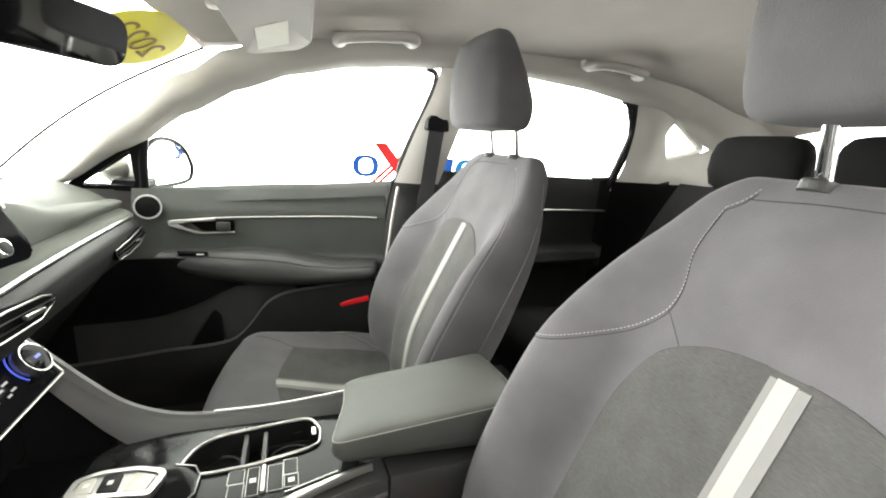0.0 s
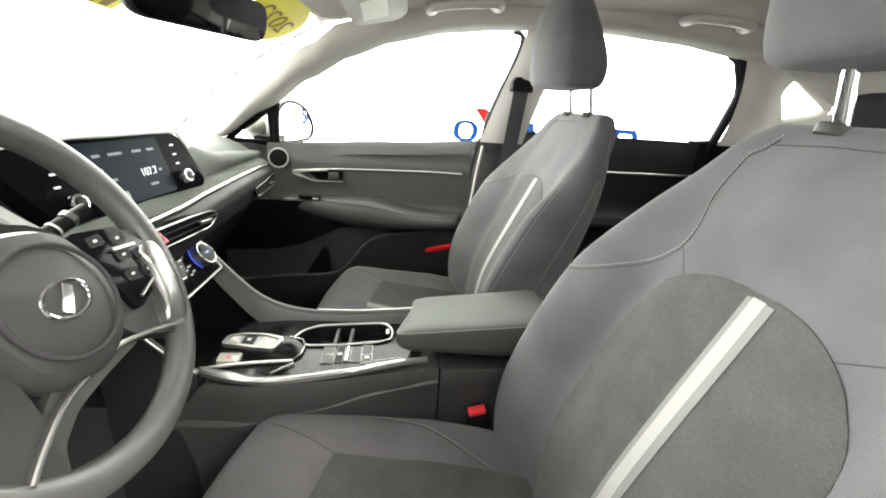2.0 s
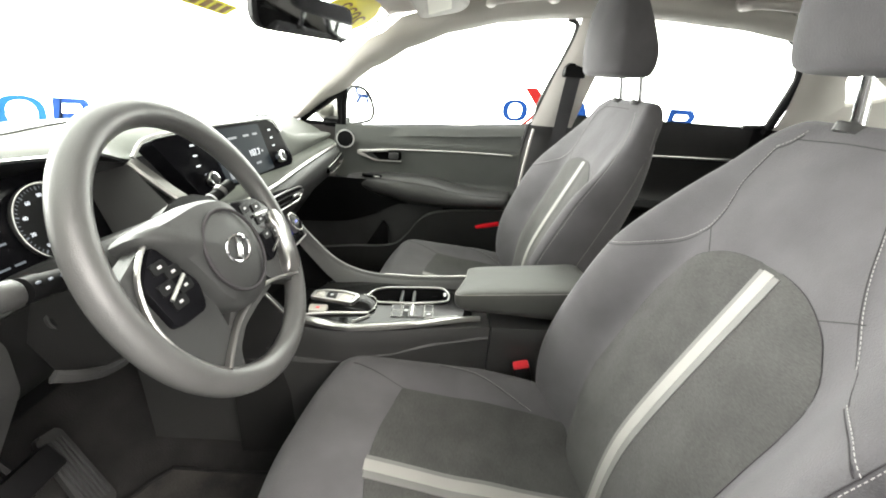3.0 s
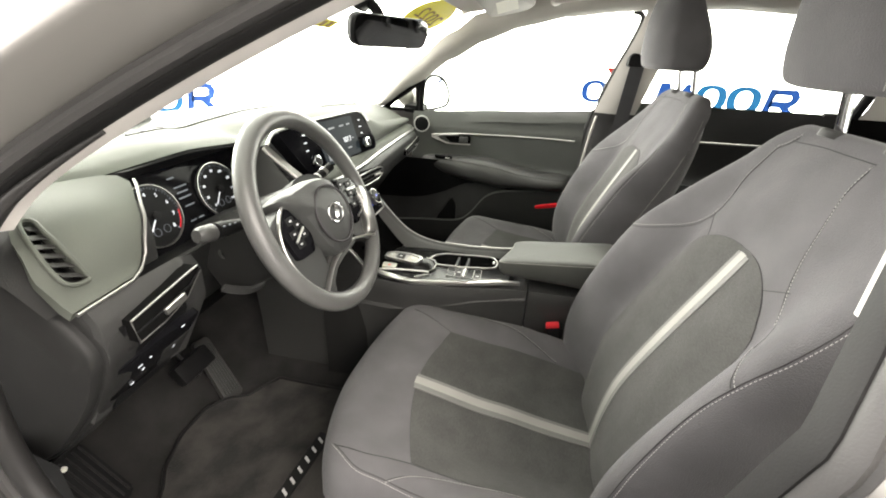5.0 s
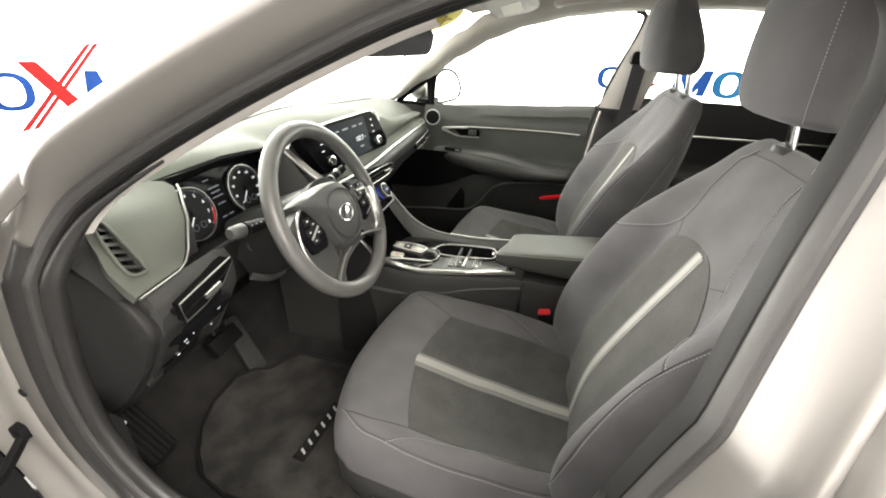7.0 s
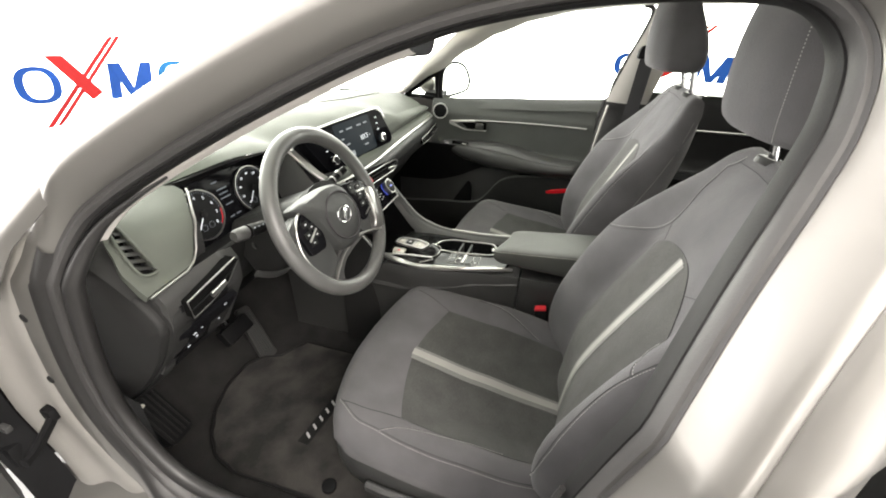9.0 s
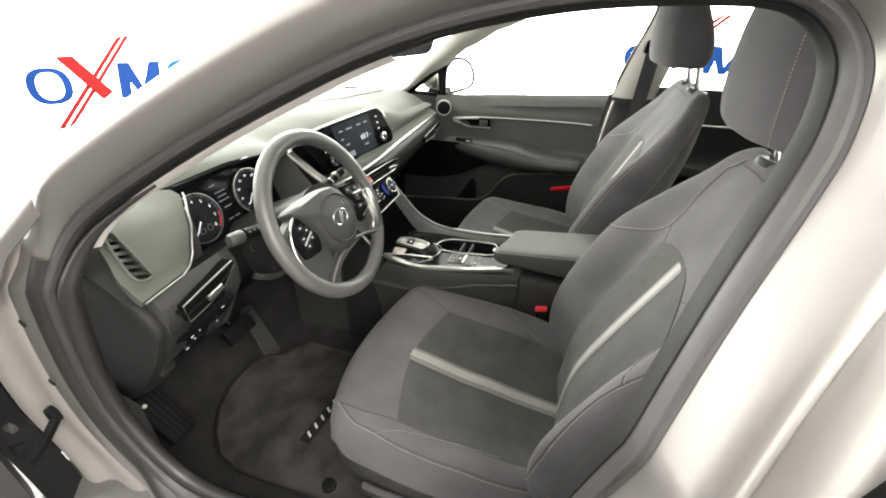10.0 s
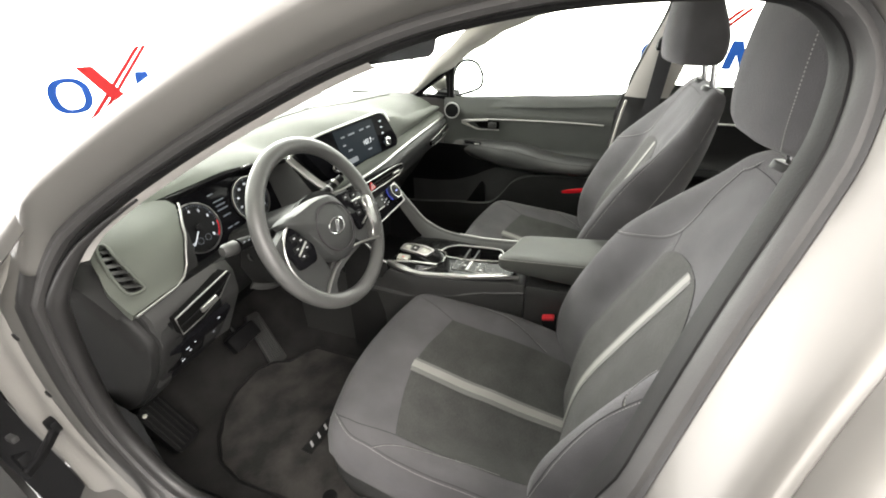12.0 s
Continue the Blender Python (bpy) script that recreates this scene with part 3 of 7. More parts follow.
pillar([(0.408, 1.315), (0.398, 1.24), (0.364, 1.127), (0.324, 0.965)], [(0.53, 1.325), (0.52, 1.22), (0.50, 1.12), (0.475, 0.965)], M_TRIM, "centre_pillar", "pale centre pillar trim")
pillar([(0.322, 0.968), (0.30, 0.80), (0.285, 0.62), (0.27, 0.40)], [(0.475, 0.968), (0.47, 0.80), (0.46, 0.62), (0.45, 0.40)], M_PLASTIC, "lower_centre_pillar", "dark grey lower pillar trim", 1, 0.02)
pillar([(1.12, 1.30), (1.175, 1.186), (1.205, 1.05), (1.19, 0.95)], [(1.36, 1.265), (1.325, 1.196), (1.385, 1.11), (1.45, 0.95)], M_TRIM, "rear_pillar", "pale rear pillar trim")
pillar([(1.33, 1.262), (1.45, 1.235), (1.55, 1.18), (1.60, 1.12)], [(1.60, 1.29), (1.8, 1.21), (1.95, 1.12), (2.1, 1.0)], M_TRIM, "quarter_pillar", "pale quarter trim")
pillar([(1.34, 1.112), (1.42, 1.106), (1.52, 1.130), (1.62, 1.18)], [(1.33, 0.96), (1.6, 0.96), (1.8, 0.96), (2.1, 0.96)], M_TRIM, "quarter_panel", "pale quarter panel")
# Closing sheet beside the bench; the dark corner's shade is its black colour.
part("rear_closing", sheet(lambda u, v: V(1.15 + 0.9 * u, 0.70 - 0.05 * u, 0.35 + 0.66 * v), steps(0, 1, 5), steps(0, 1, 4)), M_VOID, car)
for s in (-1,):
    pillar([(0.475, 1.315), (0.47, 1.24), (0.44, 1.127), (0.40, 0.965)], [(0.53, 1.325), (0.52, 1.22), (0.50, 1.12), (0.475, 0.965)], M_TRIM, "centre_pillar", "", -1, 0.03)
    pillar([(0.40, 0.968), (0.37, 0.80), (0.33, 0.62), (0.30, 0.40)], [(0.475, 0.968), (0.47, 0.80), (0.46, 0.62), (0.45, 0.40)], M_DARK, "lower_centre_pillar", "", -1, 0.03)
    pillar([(1.12, 1.30), (1.175, 1.186), (1.205, 1.05), (1.19, 0.95)], [(1.9, 1.18), (1.95, 1.1), (2.0, 1.0), (2.1, 0.95)], M_TRIM, "rear_pillar", "", -1)


def pane(outline, s, nm, label, gasket=0.005, mat=None, seal=None):
    """A side window: a glass pane and the black gasket round it."""
    pts = [V(x, s * (side_y(z) + 0.004), z) for x, z in outline]
    bm = bmesh.new()
    bm.faces.new([bm.verts.new(p) for p in pts])
    w = tagged(part(nm, bm, M_GLASS), label, "window", kind="structure")
    w.visible_shadow = False
    edge = pts[seal[0]:seal[1]] if seal else pts
    part("gasket", tube(edge, gasket, 8, not seal), mat or M_RUBBER, w, "pale window surround" if mat else "black rubber window gasket")
    return w


def dense(pts, n=5):
    return [(p.x, p.y) for p in spline([(x, z, 0) for x, z in pts], n, True)]


FRONT_PANE = [(-0.373, 0.922), (-0.365, 0.98), (-0.347, 1.053), (-0.232, 1.130), (-0.104, 1.198), (0.019, 1.244), (0.173, 1.278), (0.333, 1.296), (0.39, 1.297), (0.404, 1.27), (0.385, 1.19), (0.364, 1.127), (0.340, 1.04), (0.322, 0.965), (0.2, 0.962), (-0.1, 0.942), (-0.30, 0.926)]
REAR_PANE = [(0.475, 0.985), (0.50, 1.12), (0.525, 1.25), (0.545, 1.306), (0.653, 1.311), (0.879, 1.302), (1.08, 1.285), (1.13, 1.25), (1.173, 1.186), (1.195, 1.10), (1.195, 1.025), (1.05, 1.01), (0.75, 1.0)]
pane(dense(FRONT_PANE, 4), 1, "window_1", "closed clear passenger side window in a black gasket", 0.0075, None, (7 * 4 + 2, 13 * 4 + 1))
pane(dense(REAR_PANE, 4), 1, "window_2", "closed clear rear side window in a black gasket", 0.0075, None, (6 * 4, 11 * 4))
pane(dense([(1.324, 1.185), (1.322, 1.225), (1.335, 1.248), (1.37, 1.242), (1.45, 1.205), (1.53, 1.168), (1.54, 1.15), (1.50, 1.125), (1.40, 1.103), (1.36, 1.115)], 4), 1, "window_3", "small quarter window", 0.016, M_TRIM)
pane(dense(REAR_PANE, 4), -1, "window_4", "closed rear side window on the driver's side")
part("quarter_frame", hollow(rounded([(-0.56, 0.915), (-0.362, 0.915), (-0.352, 1.065)], 0.01, 4), rounded([(-0.515, 0.926), (-0.392, 0.926), (-0.386, 1.025)], 0.008, 4), 0.012, Matrix(((1, 0, 0, 0), (0, -0.46, -1, 0.79 + 0.46 * 0.93 - 0.012), (0, 1, 0, 0), (0, 0, 0, 1)))), M_DARK, car, "black quarter window frame")
pane([(-0.385, 0.925), (-0.378, 0.985), (-0.39, 1.02), (-0.47, 0.965), (-0.53, 0.925)], 1, "window_5", "small fixed front quarter window", 0.006)

# dark corner block between the quarter window and the door window
part("corner_block", bar([V(-0.375, 0.790, 0.915), V(-0.362, 0.75, 1.0), V(-0.352, 0.735, 1.055)], 0.022, 0.02, (1, 0, 0)), M_DARK, car, "black window divider")
part("corner_block", bar(spline([(1.190, side_y(1.0), 0.995), (1.190, side_y(1.1), 1.10), (1.183, side_y(1.19), 1.19), (1.148, side_y(1.265), 1.265), (1.105, side_y(1.292), 1.292)], 6), 0.034, 0.026, (1, 0, 0)), M_DARK, car, "black rear window divider")


def windscreen(u, v):
    """u across -1..1, v from the foot to the header."""
    a = V(-0.86 + 0.20 * u * u, 0.70 * u, 0.945)
    b = V(-0.265 + 0.085 * u * u, 0.60 * u, 1.318 - 0.04 * u * u)
    return a.lerp(b, v) + V(-0.02, 0, 0.02) * math.sin(math.pi * v)


ws = tagged(part("window_6", sheet(windscreen, steps(-1, 1, 16), steps(0, 1, 8)), M_GLASS), "clear raked windscreen", "window", kind="structure")
ws.visible_shadow = False
part("gasket", tube([windscreen(1, v) + V(0, -0.004, -0.004) for v in steps(0, 1, 12)], 0.0032, 8), M_RUBBER, ws)
rw = tagged(part("window_7", sheet(lambda u, v: V(1.74 + 0.5 * v, u, 1.275 - 0.28 * v), steps(-0.54, 0.54, 4), steps(0, 1, 3)), M_GLASS), "raked back window", "window", kind="structure")
rw.visible_shadow = False

header = [windscreen(u, 1) + V(0.020, 0, 0.006) for u in steps(-0.55, 1, 24)]
part("header_trim", bar(header, 0.05, 0.008, (1, 0, 0.20)), M_LINER, car, "pale header trim over the windscreen")
# floor pan, side sills and closings
FLOOR_Z = 0.255


def floor_z(x, y):
    """Carpet: flat under the feet, rising to the toe board in front, a tunnel in the middle."""
    toe = max(0.0, -0.69 - x)
    tunnel = 0.20 * math.exp(-(y / 0.13) ** 4)
    return FLOOR_Z + min(0.55, toe * 1.5) + tunnel + 0.02 * max(0, abs(y) - 0.6)


carpet = sheet(lambda u, v: V(u, v, floor_z(u, v) + 0.004 * noise.noise(V(u * 9, v * 9, 0))), steps(-1.05, 1.5, 60), steps(-0.74, 0.79, 44), 0)
tagged(part("floor_carpet", carpet, M_CARPET), "dark grey loop carpet of the car floor", "carpet", kind="structure")
sill = sheet(lambda u, v: (lambda p, q: V(*p.lerp(q, v)))(V(u, -0.800, 0.435), V(u, -0.70, 0.30)), steps(-0.62, 0.30, 24), steps(0, 1, 4))
part("sill_trim", sill, M_DARK, car, "black sill cover")
part("scuff_plate", bar([V(-0.50, -0.752, 0.385), V(-0.3, -0.752, 0.380), V(0.1, -0.752, 0.38)], 0.05, 0.012, (0, 0.8, -0.6)), M_PLASTIC, car, "grey scuff plate")
part("rocker_panel", sheet(lambda u, v: V(u, -0.80 - 0.07 * math.sin(v * 1.6), 0.42 - 0.20 * v), steps(-0.8, 1.3, 20), steps(0, 1, 6)), M_PAINT, car, "silver rocker panel")
part("firewall", sheet(lambda u, v: V(-0.95, u, v), steps(-0.78, 0.78, 6), steps(0.25, 0.85, 4)), M_DARK, car)
part("cowl", sheet(lambda u, v: V(-0.87 - 0.35 * v + 0.2 * (u / 0.7) ** 2, u, 0.94 - 0.02 * v), steps(-0.30, 0.72, 12), steps(0, 1, 2)), M_DARK, car, "black cowl panel")
part("bonnet", sheet(lambda u, v: V(-1.15 - 0.95 * v, u * (1 - 0.15 * v * v), 0.92 - 0.10 * v - 0.14 * v ** 3 - 0.05 * abs(u) ** 2), steps(-0.45, 0.85, 14), steps(0, 1, 12)), M_PAINT, car, "silver bonnet")
part("side_skin", sheet(lambda u, v: V(u, 0.83 + 0.06 * math.sin(v * 2.6), 0.92 - 0.65 * v), steps(-0.9, 2.2, 20), steps(0, 1, 8)), M_PAINT, car, "silver passenger side doors")

# front jamb and wing edge behind the open door's hinges
def jamb(u, v):
    z = 0.34 + 0.66 * v
    x0 = lerp_at([(0.30, -0.50), (0.45, -0.52), (0.608, -0.575), (0.70, -0.585), (0.80, -0.573), (0.912, -0.54), (0.99, -0.50)], z)
    wide = lerp_at([(0.34, 0.17), (0.6, 0.16), (0.8, 0.13), (1.0, 0.12)], z)
    return V(x0 + 0.010 - wide * u, -(side_y(z) + 0.009 + 0.012 * u + 0.004 * math.sin(9 * u)), z)


part("hinge_jamb", sheet(jamb, steps(0, 1, 10), steps(0, 1, 20)), M_JAMB, car, "beige-grey painted hinge pillar")
# Black sheet after the jamb, painted shade for the open door's gap.
part("hinge_gap", sheet(lambda u, v: jamb(1, 0.9 * v) + V(-0.012 - 0.05 * u, -0.05 * u, 0.0), steps(0, 1, 3), steps(0, 1, 12)), M_DARK, car, "black sheet standing for the shaded gap at the door hinges")
def pillar_foot(u, v):
    """The outer foot of the windscreen pillar, where it runs out into the wing."""
    a = [(-0.36, 1.112), (-0.43, 1.055), (-0.50, 0.985), (-0.535, 0.91)]
    b = [(-0.37, 1.150), (-0.435, 1.108), (-0.515, 1.045), (-0.72, 0.925)]
    p = V(*[lerp_at([(k / 3, q[j]) for k, q in enumerate(a)], v) for j in (0, 1)], 0).lerp(V(*[lerp_at([(k / 3, q[j]) for k, q in enumerate(b)], v) for j in (0, 1)], 0), u)
    return V(p.x, -(side_y(p.y) + 0.034 + 0.010 * math.sin(math.pi * u)), p.y)


part("pillar_foot", sheet(pillar_foot, steps(0, 1, 10), steps(0, 1, 24), 0.004), M_PAINT, car, "silver foot of the windscreen pillar")
part("front_wing", sheet(lambda u, v: jamb(1, v) + V(-0.10 - 0.9 * u, 0.02 - 0.06 * math.sin(u * 3), 0.0), steps(0, 1, 8), steps(0, 1, 12)), M_PAINT, car, "silver front wing")
check = spline([(-0.628, -0.806, 0.616), (-0.615, -0.835, 0.606), (-0.600, -0.862, 0.602), (-0.592, -0.885, 0.602)], 6)
part("check_strap", bar(check, 0.020, 0.012, (0, 0, 1)), M_DARK, car, "black door check strap")
part("check_bolt", block((-0.630, -0.806, 0.622), (0.026, 0.022, 0.028), 0.006), M_DARK, car, "black strap bracket")
for z in (0.86, 0.72):
    part("rubber_bump", disc(0.008, 0.010, facing(jamb(0.04, (z - 0.34) / 0.66) + V(0, -0.004, 0), (0, -1, 0)), 16, 0.003), M_RUBBER, car, "rubber stop")
for z in (0.50, 0.78):
    part("hinge_plug", block((-0.700, -0.846, z + 0.10), (0.022, 0.012, 0.014), 0.004), M_PLASTIC, car, "grey wiring plug")
    part("door_hinge", block((-0.755, -0.835, z), (0.05, 0.04, 0.06), 0.008), M_DARK, car, "dark door hinge")

# rear door, shut, on the driver's side
def edge_x(z):
    """Where the rear door begins behind the front opening's flange."""
    return lerp_at([(0.30, 0.255), (0.48, 0.245), (0.56, 0.275), (0.66, 0.308), (0.78, 0.336), (0.892, 0.366), (0.985, 0.394), (1.072, 0.422), (1.16, 0.454), (1.25, 0.474), (1.31, 0.48)], z)


def rear_door_edge(u, v):
    """The rear door's rolled front edge and window frame, from the sill to the roof."""
    z = 0.30 + 1.02 * v
    wide = lerp_at([(0.30, 0.062), (0.93, 0.064), (0.985, 0.100), (1.12, 0.082), (1.31, 0.074)], z)
    out = 0.050 - 0.010 * (1 - min(1.0, u / 0.22)) ** 2 + 0.010 * math.sin(math.pi * u) - 0.020 * max(0.0, u - 0.6) / 0.4 * (1 if z > 0.95 else 0)
    return V(edge_x(z) - 0.004 + wide * u, -(side_y(z) + out), z)


def rear_door_skin(u, v):
    z = 0.30 + 0.66 * v
    xf = edge_x(z) + 0.055
    return V(xf + (1.30 - xf) * u, -(0.846 + 0.050 * math.sin(math.pi * (1 - v) * 0.8) * min(1.0, u * 6)), z)


rear_door = part("rear_door", sheet(rear_door_skin, [0, 0.01, 0.03, 0.06, 0.1] + steps(0.15, 1, 12), steps(0, 1, 18), 0.004), M_PAINT, car, "shut silver rear door")
frame_pts = [V(0.43, -(side_y(0.985) + 0.03), 0.985), V(0.46, -(side_y(1.08) + 0.028), 1.08), V(0.495, -(side_y(1.17) + 0.025), 1.17), V(0.508, -(side_y(1.25) + 0.022), 1.25), V(0.52, -(side_y(1.31) + 0.02), 1.318), V(0.75, -(side_y(1.33) + 0.015), 1.335), V(1.1, -(side_y(1.3) + 0.015), 1.30)]
part("front_edge", sheet(rear_door_edge, steps(0, 1, 18), steps(0, 1, 40)), M_PAINT, rear_door, "rolled silver front edge of the rear door")
part("window_frame", bar(spline(frame_pts[4:], 6), 0.05, 0.02, (1, 0, 0.15)), M_PAINT, rear_door, "silver rear window frame")
part("door_handle", bar(spline([(1.02, -0.915, 0.84), (1.08, -0.935, 0.845), (1.18, -0.935, 0.85), (1.24, -0.91, 0.852)], 5), 0.028, 0.016, (0, 0, 1)), M_SATIN, rear_door, "satin silver outer handle")

# the open driver's door, swung forward
odoor = thing("driver_door", "open driver's door with a grey inner panel", "door", (-0.79, -0.86, 0.30))
dm = pose(-0.79, -0.86, 0, 0, 0, -112)


def door_local(pts, thick, bev, z0):
    return slab(pts, thick, bev, 2, dm @ Matrix(((1, 0, 0, 0), (0, 0, 1, z0), (0, 1, 0, 0), (0, 0, 0, 1))))


part("outer_skin", door_local(rounded([(0.02, 0.36), (0.98, 0.36), (1.0, 0.93), (0.0, 0.92)], 0.05), 0.03, 0.008, -0.03), M_PAINT, odoor, "silver door skin")
part("inner_panel", door_local(rounded([(0.0, 0.30), (0.98, 0.30), (1.0, 0.95), (-0.01, 0.93)], 0.06), 0.06, 0.015, 0.04), M_PLASTIC, odoor, "grey inner door panel")
part("door_seal", tube([dm @ V(x, 0.02, z) for x, z in rounded([(0.02, 0.34), (0.96, 0.34), (0.98, 0.94), (0.02, 0.92)], 0.06)], 0.010, 8, True), M_RUBBER, odoor, "black door seal")


# ---- seats ----
def flow(table, x):
    """A smooth curve through a table of (x, value)."""
    n = len(table)
    if x <= table[0][0]:
        return table[0][1]
    if x >= table[-1][0]:
        return table[-1][1]
    i = max(k for k in range(n - 1) if table[k][0] <= x)

    def slope(k):
        a, b = table[max(0, k - 1)], table[min(n - 1, k + 1)]
        return (b[1] - a[1]) / (b[0] - a[0])
    (xa, ya), (xb, yb) = table[i], table[i + 1]
    w = xb - xa
    t = (x - xa) / w
    return ya * (1 + 2 * t) * (1 - t) ** 2 + slope(i) * w * t * (1 - t) ** 2 + yb * t * t * (3 - 2 * t) + slope(i + 1) * w * t * t * (t - 1)


def ease(t):
    t = max(0.0, min(1.0, t))
    return t * t * (3 - 2 * t)


# the seat back's middle line as (z, x), its half width and the height of its side bolsters over v
SPINE = [(0.30, 0.292), (0.40, 0.279), (0.455, 0.277), (0.50, 0.280), (0.557, 0.285), (0.61, 0.294), (0.65, 0.306), (0.70, 0.326), (0.78, 0.362), (0.863, 0.401), (0.904, 0.420), (0.96, 0.446), (1.02, 0.474), (1.085, 0.505)]
HALF = [(-0.2, 0.205), (0, 0.238), (0.10, 0.256), (0.25, 0.268), (0.45, 0.274), (0.6, 0.274), (0.72, 0.264), (0.82, 0.240), (0.90, 0.207), (0.96, 0.180), (1.0, 0.158)]
CREST = [(-0.2, 0.02), (0, 0.034), (0.1, 0.046), (0.2, 0.057), (0.35, 0.062), (0.5, 0.062), (0.60, 0.056), (0.68, 0.040), (0.76, 0.022), (0.86, 0.010), (1, 0.004)]
SHELL = [(-0.2, 0.07), (0, 0.10), (0.4, 0.118), (0.65, 0.10), (0.85, 0.075), (1, 0.045)]


def back_half(v):
    return flow(HALF, v)


def spine(v):
    """A point of the seat back's middle line and the way out of its skin."""
    z = 0.455 + 0.63 * v
    x = flow(SPINE, z)
    m = (flow(SPINE, z + 0.01) - flow(SPINE, z - 0.01)) / 0.02
    return V(x, 0, z), V(-1, 0, m).normalized()


def back_front(s, v):
    """A point of the seat back's front skin: s across -1..1, v up 0..1."""
    at, out = spine(v)
    w, a, tall = back_half(v), abs(s), flow(CREST, v)
    low = 1 - ease((v - 0.58) / 0.16)
    d = 0.007 * ease(a / 0.35) * (1 - ease((v - 0.75) / 0.15))
    d -= 0.011 * low * math.exp(-((a * w - 0.148) / 0.026) ** 2)
    d += tall * ease((a - 0.50) / 0.40)
    if a > 0.88:
        d -= (1 - max(0.0, 1 - min(1.0, (a - 0.88) / 0.12) ** 2) ** 0.5) * (0.046 + 0.55 * tall)
    return at + out * d + V(0, w * s, 0)


def back_rear(s, v):
    at, out = spine(v)
    d = flow(SHELL, v) * max(0.0, 1 - abs(s) ** 6) ** 0.4 + 0.004
    return at - out * d + V(0, back_half(v) * s * 0.995, 0)


def seat_back():
    loops = []
    for v in steps(-0.18, 0.94, 46) + [0.955, 0.968, 0.98, 0.99, 0.996, 1.0]:
        f = [back_front(s, v) for s in [-1, -0.997, -0.99, -0.98, -0.965, -0.945] + steps(-0.92, 0.92, 40) + [0.945, 0.965, 0.98, 0.99, 0.997, 1]]
        b = [back_rear(s, v) for s in [0.985, 0.965] + steps(0.93, -0.93, 16) + [-0.965, -0.985]]
        lp = f + b
        if v > 0.94:
            k = max(0.0, 1 - ((v - 0.94) / 0.06) ** 2) ** 0.5
            k = 0.30 + 0.70 * k
            c = sum(lp, V(0, 0, 0)) / len(lp)
            lp = [V(c.x + (p.x - c.x) * k, p.y * (0.86 + 0.14 * k), c.z + (p.z - c.z) * k) for p in lp]
        loops.append(lp)
    return lofted(loops)


def drape(fn, us, vs, lift=0.002, thick=0.003):
    """A piece laid over a seat skin: us(v) gives its two edges."""
    def at(k, v):
        lo, hi = us(v)
        s = lo + (hi - lo) * k
        e = 0.004
        p = fn(s, v)
        n = (fn(s + e, v) - fn(s - e, v)).cross(fn(s, min(1, v + e)) - fn(s, max(0, v - e)))
        n = -n.normalized()
        return p + n * lift
    return sheet(at, steps(0, 1, 14), vs, -thick)


def on_skin(fn, s, v, lift):
    e = 0.004
    n = (fn(s + e, v) - fn(s - e, v)).cross(fn(s, min(1, v + e)) - fn(s, max(0, v - e)))
    return fn(s, v) - n.normalized() * lift


def stitches(fn, line, lift=0.0025, gap=0.0050, size=0.0008, dashed=True):
    """Thread along a line of (s, v) on a skin."""
    pts = [on_skin(fn, p.x, p.y, lift) for p in spline([(a, b, 0) for a, b in line], 14)]
    if not dashed:
        return tube(pts, size, 6)
    bm = bmesh.new()
    run, nxt = 0.0, 0.0
    for a, b in zip(pts, pts[1:]):
        d = (b - a).length
        while nxt <= run + d:
            t = (nxt - run) / d
            p = a.lerp(b, t)
            q = p + (b - a).normalized() * gap * 0.6
            tube([p, q], size, 5, bm=bm)
            nxt += gap
        run += d
    return bm


def insert_edge(v):
    w = 0.150 if v < 0.52 else 0.150 * max(0.0, 1 - ((v - 0.52) / 0.205) ** 2.4) ** 0.42
    return w / back_half(v) * (0.88 + 0.12 * min(1, v / 0.25))


CUSHION_Z = [(0, 0.500), (0.05, 0.537), (0.10, 0.555), (0.16, 0.561), (0.22, 0.557), (0.32, 0.545), (0.44, 0.528), (0.55, 0.512), (0.65, 0.503), (0.77, 0.488), (0.95, 0.471), (1, 0.468)]
CUSHION_HALF = [(0, 0.215), (0.06, 0.240), (0.15, 0.256), (0.35, 0.267), (0.55, 0.272), (0.8, 0.266), (1, 0.240)]
CUSHION_SIDE = [(0, 0.0), (0.15, 0.010), (0.35, 0.020), (0.55, 0.034), (0.75, 0.042), (1, 0.046)]


def cushion_top(s, v):
    """v from the front (0) to the back (1)."""
    a, w = abs(s), flow(CUSHION_HALF, v)
    side = flow(CUSHION_SIDE, v) * (1.25 if s > 0 else 1.0)
    round_from = 0.87 if s > 0 else 0.83
    rise = side * ease((a - 0.42) / 0.42)
    trench = 0.006 * math.exp(-((a - 0.70) / 0.09) ** 2) * ease((v - 0.25) / 0.2)
    edge = 1 - max(0.0, 1 - (max(0.0, a - round_from) / (1 - round_from)) ** 2) ** 0.5
    front = 0.05 * s * s * max(0, 1 - v / 0.4)
    return V(-0.255 + 0.56 * v + front, w * s, flow(CUSHION_Z, v) + rise - trench - edge * (0.055 + 0.4 * side))


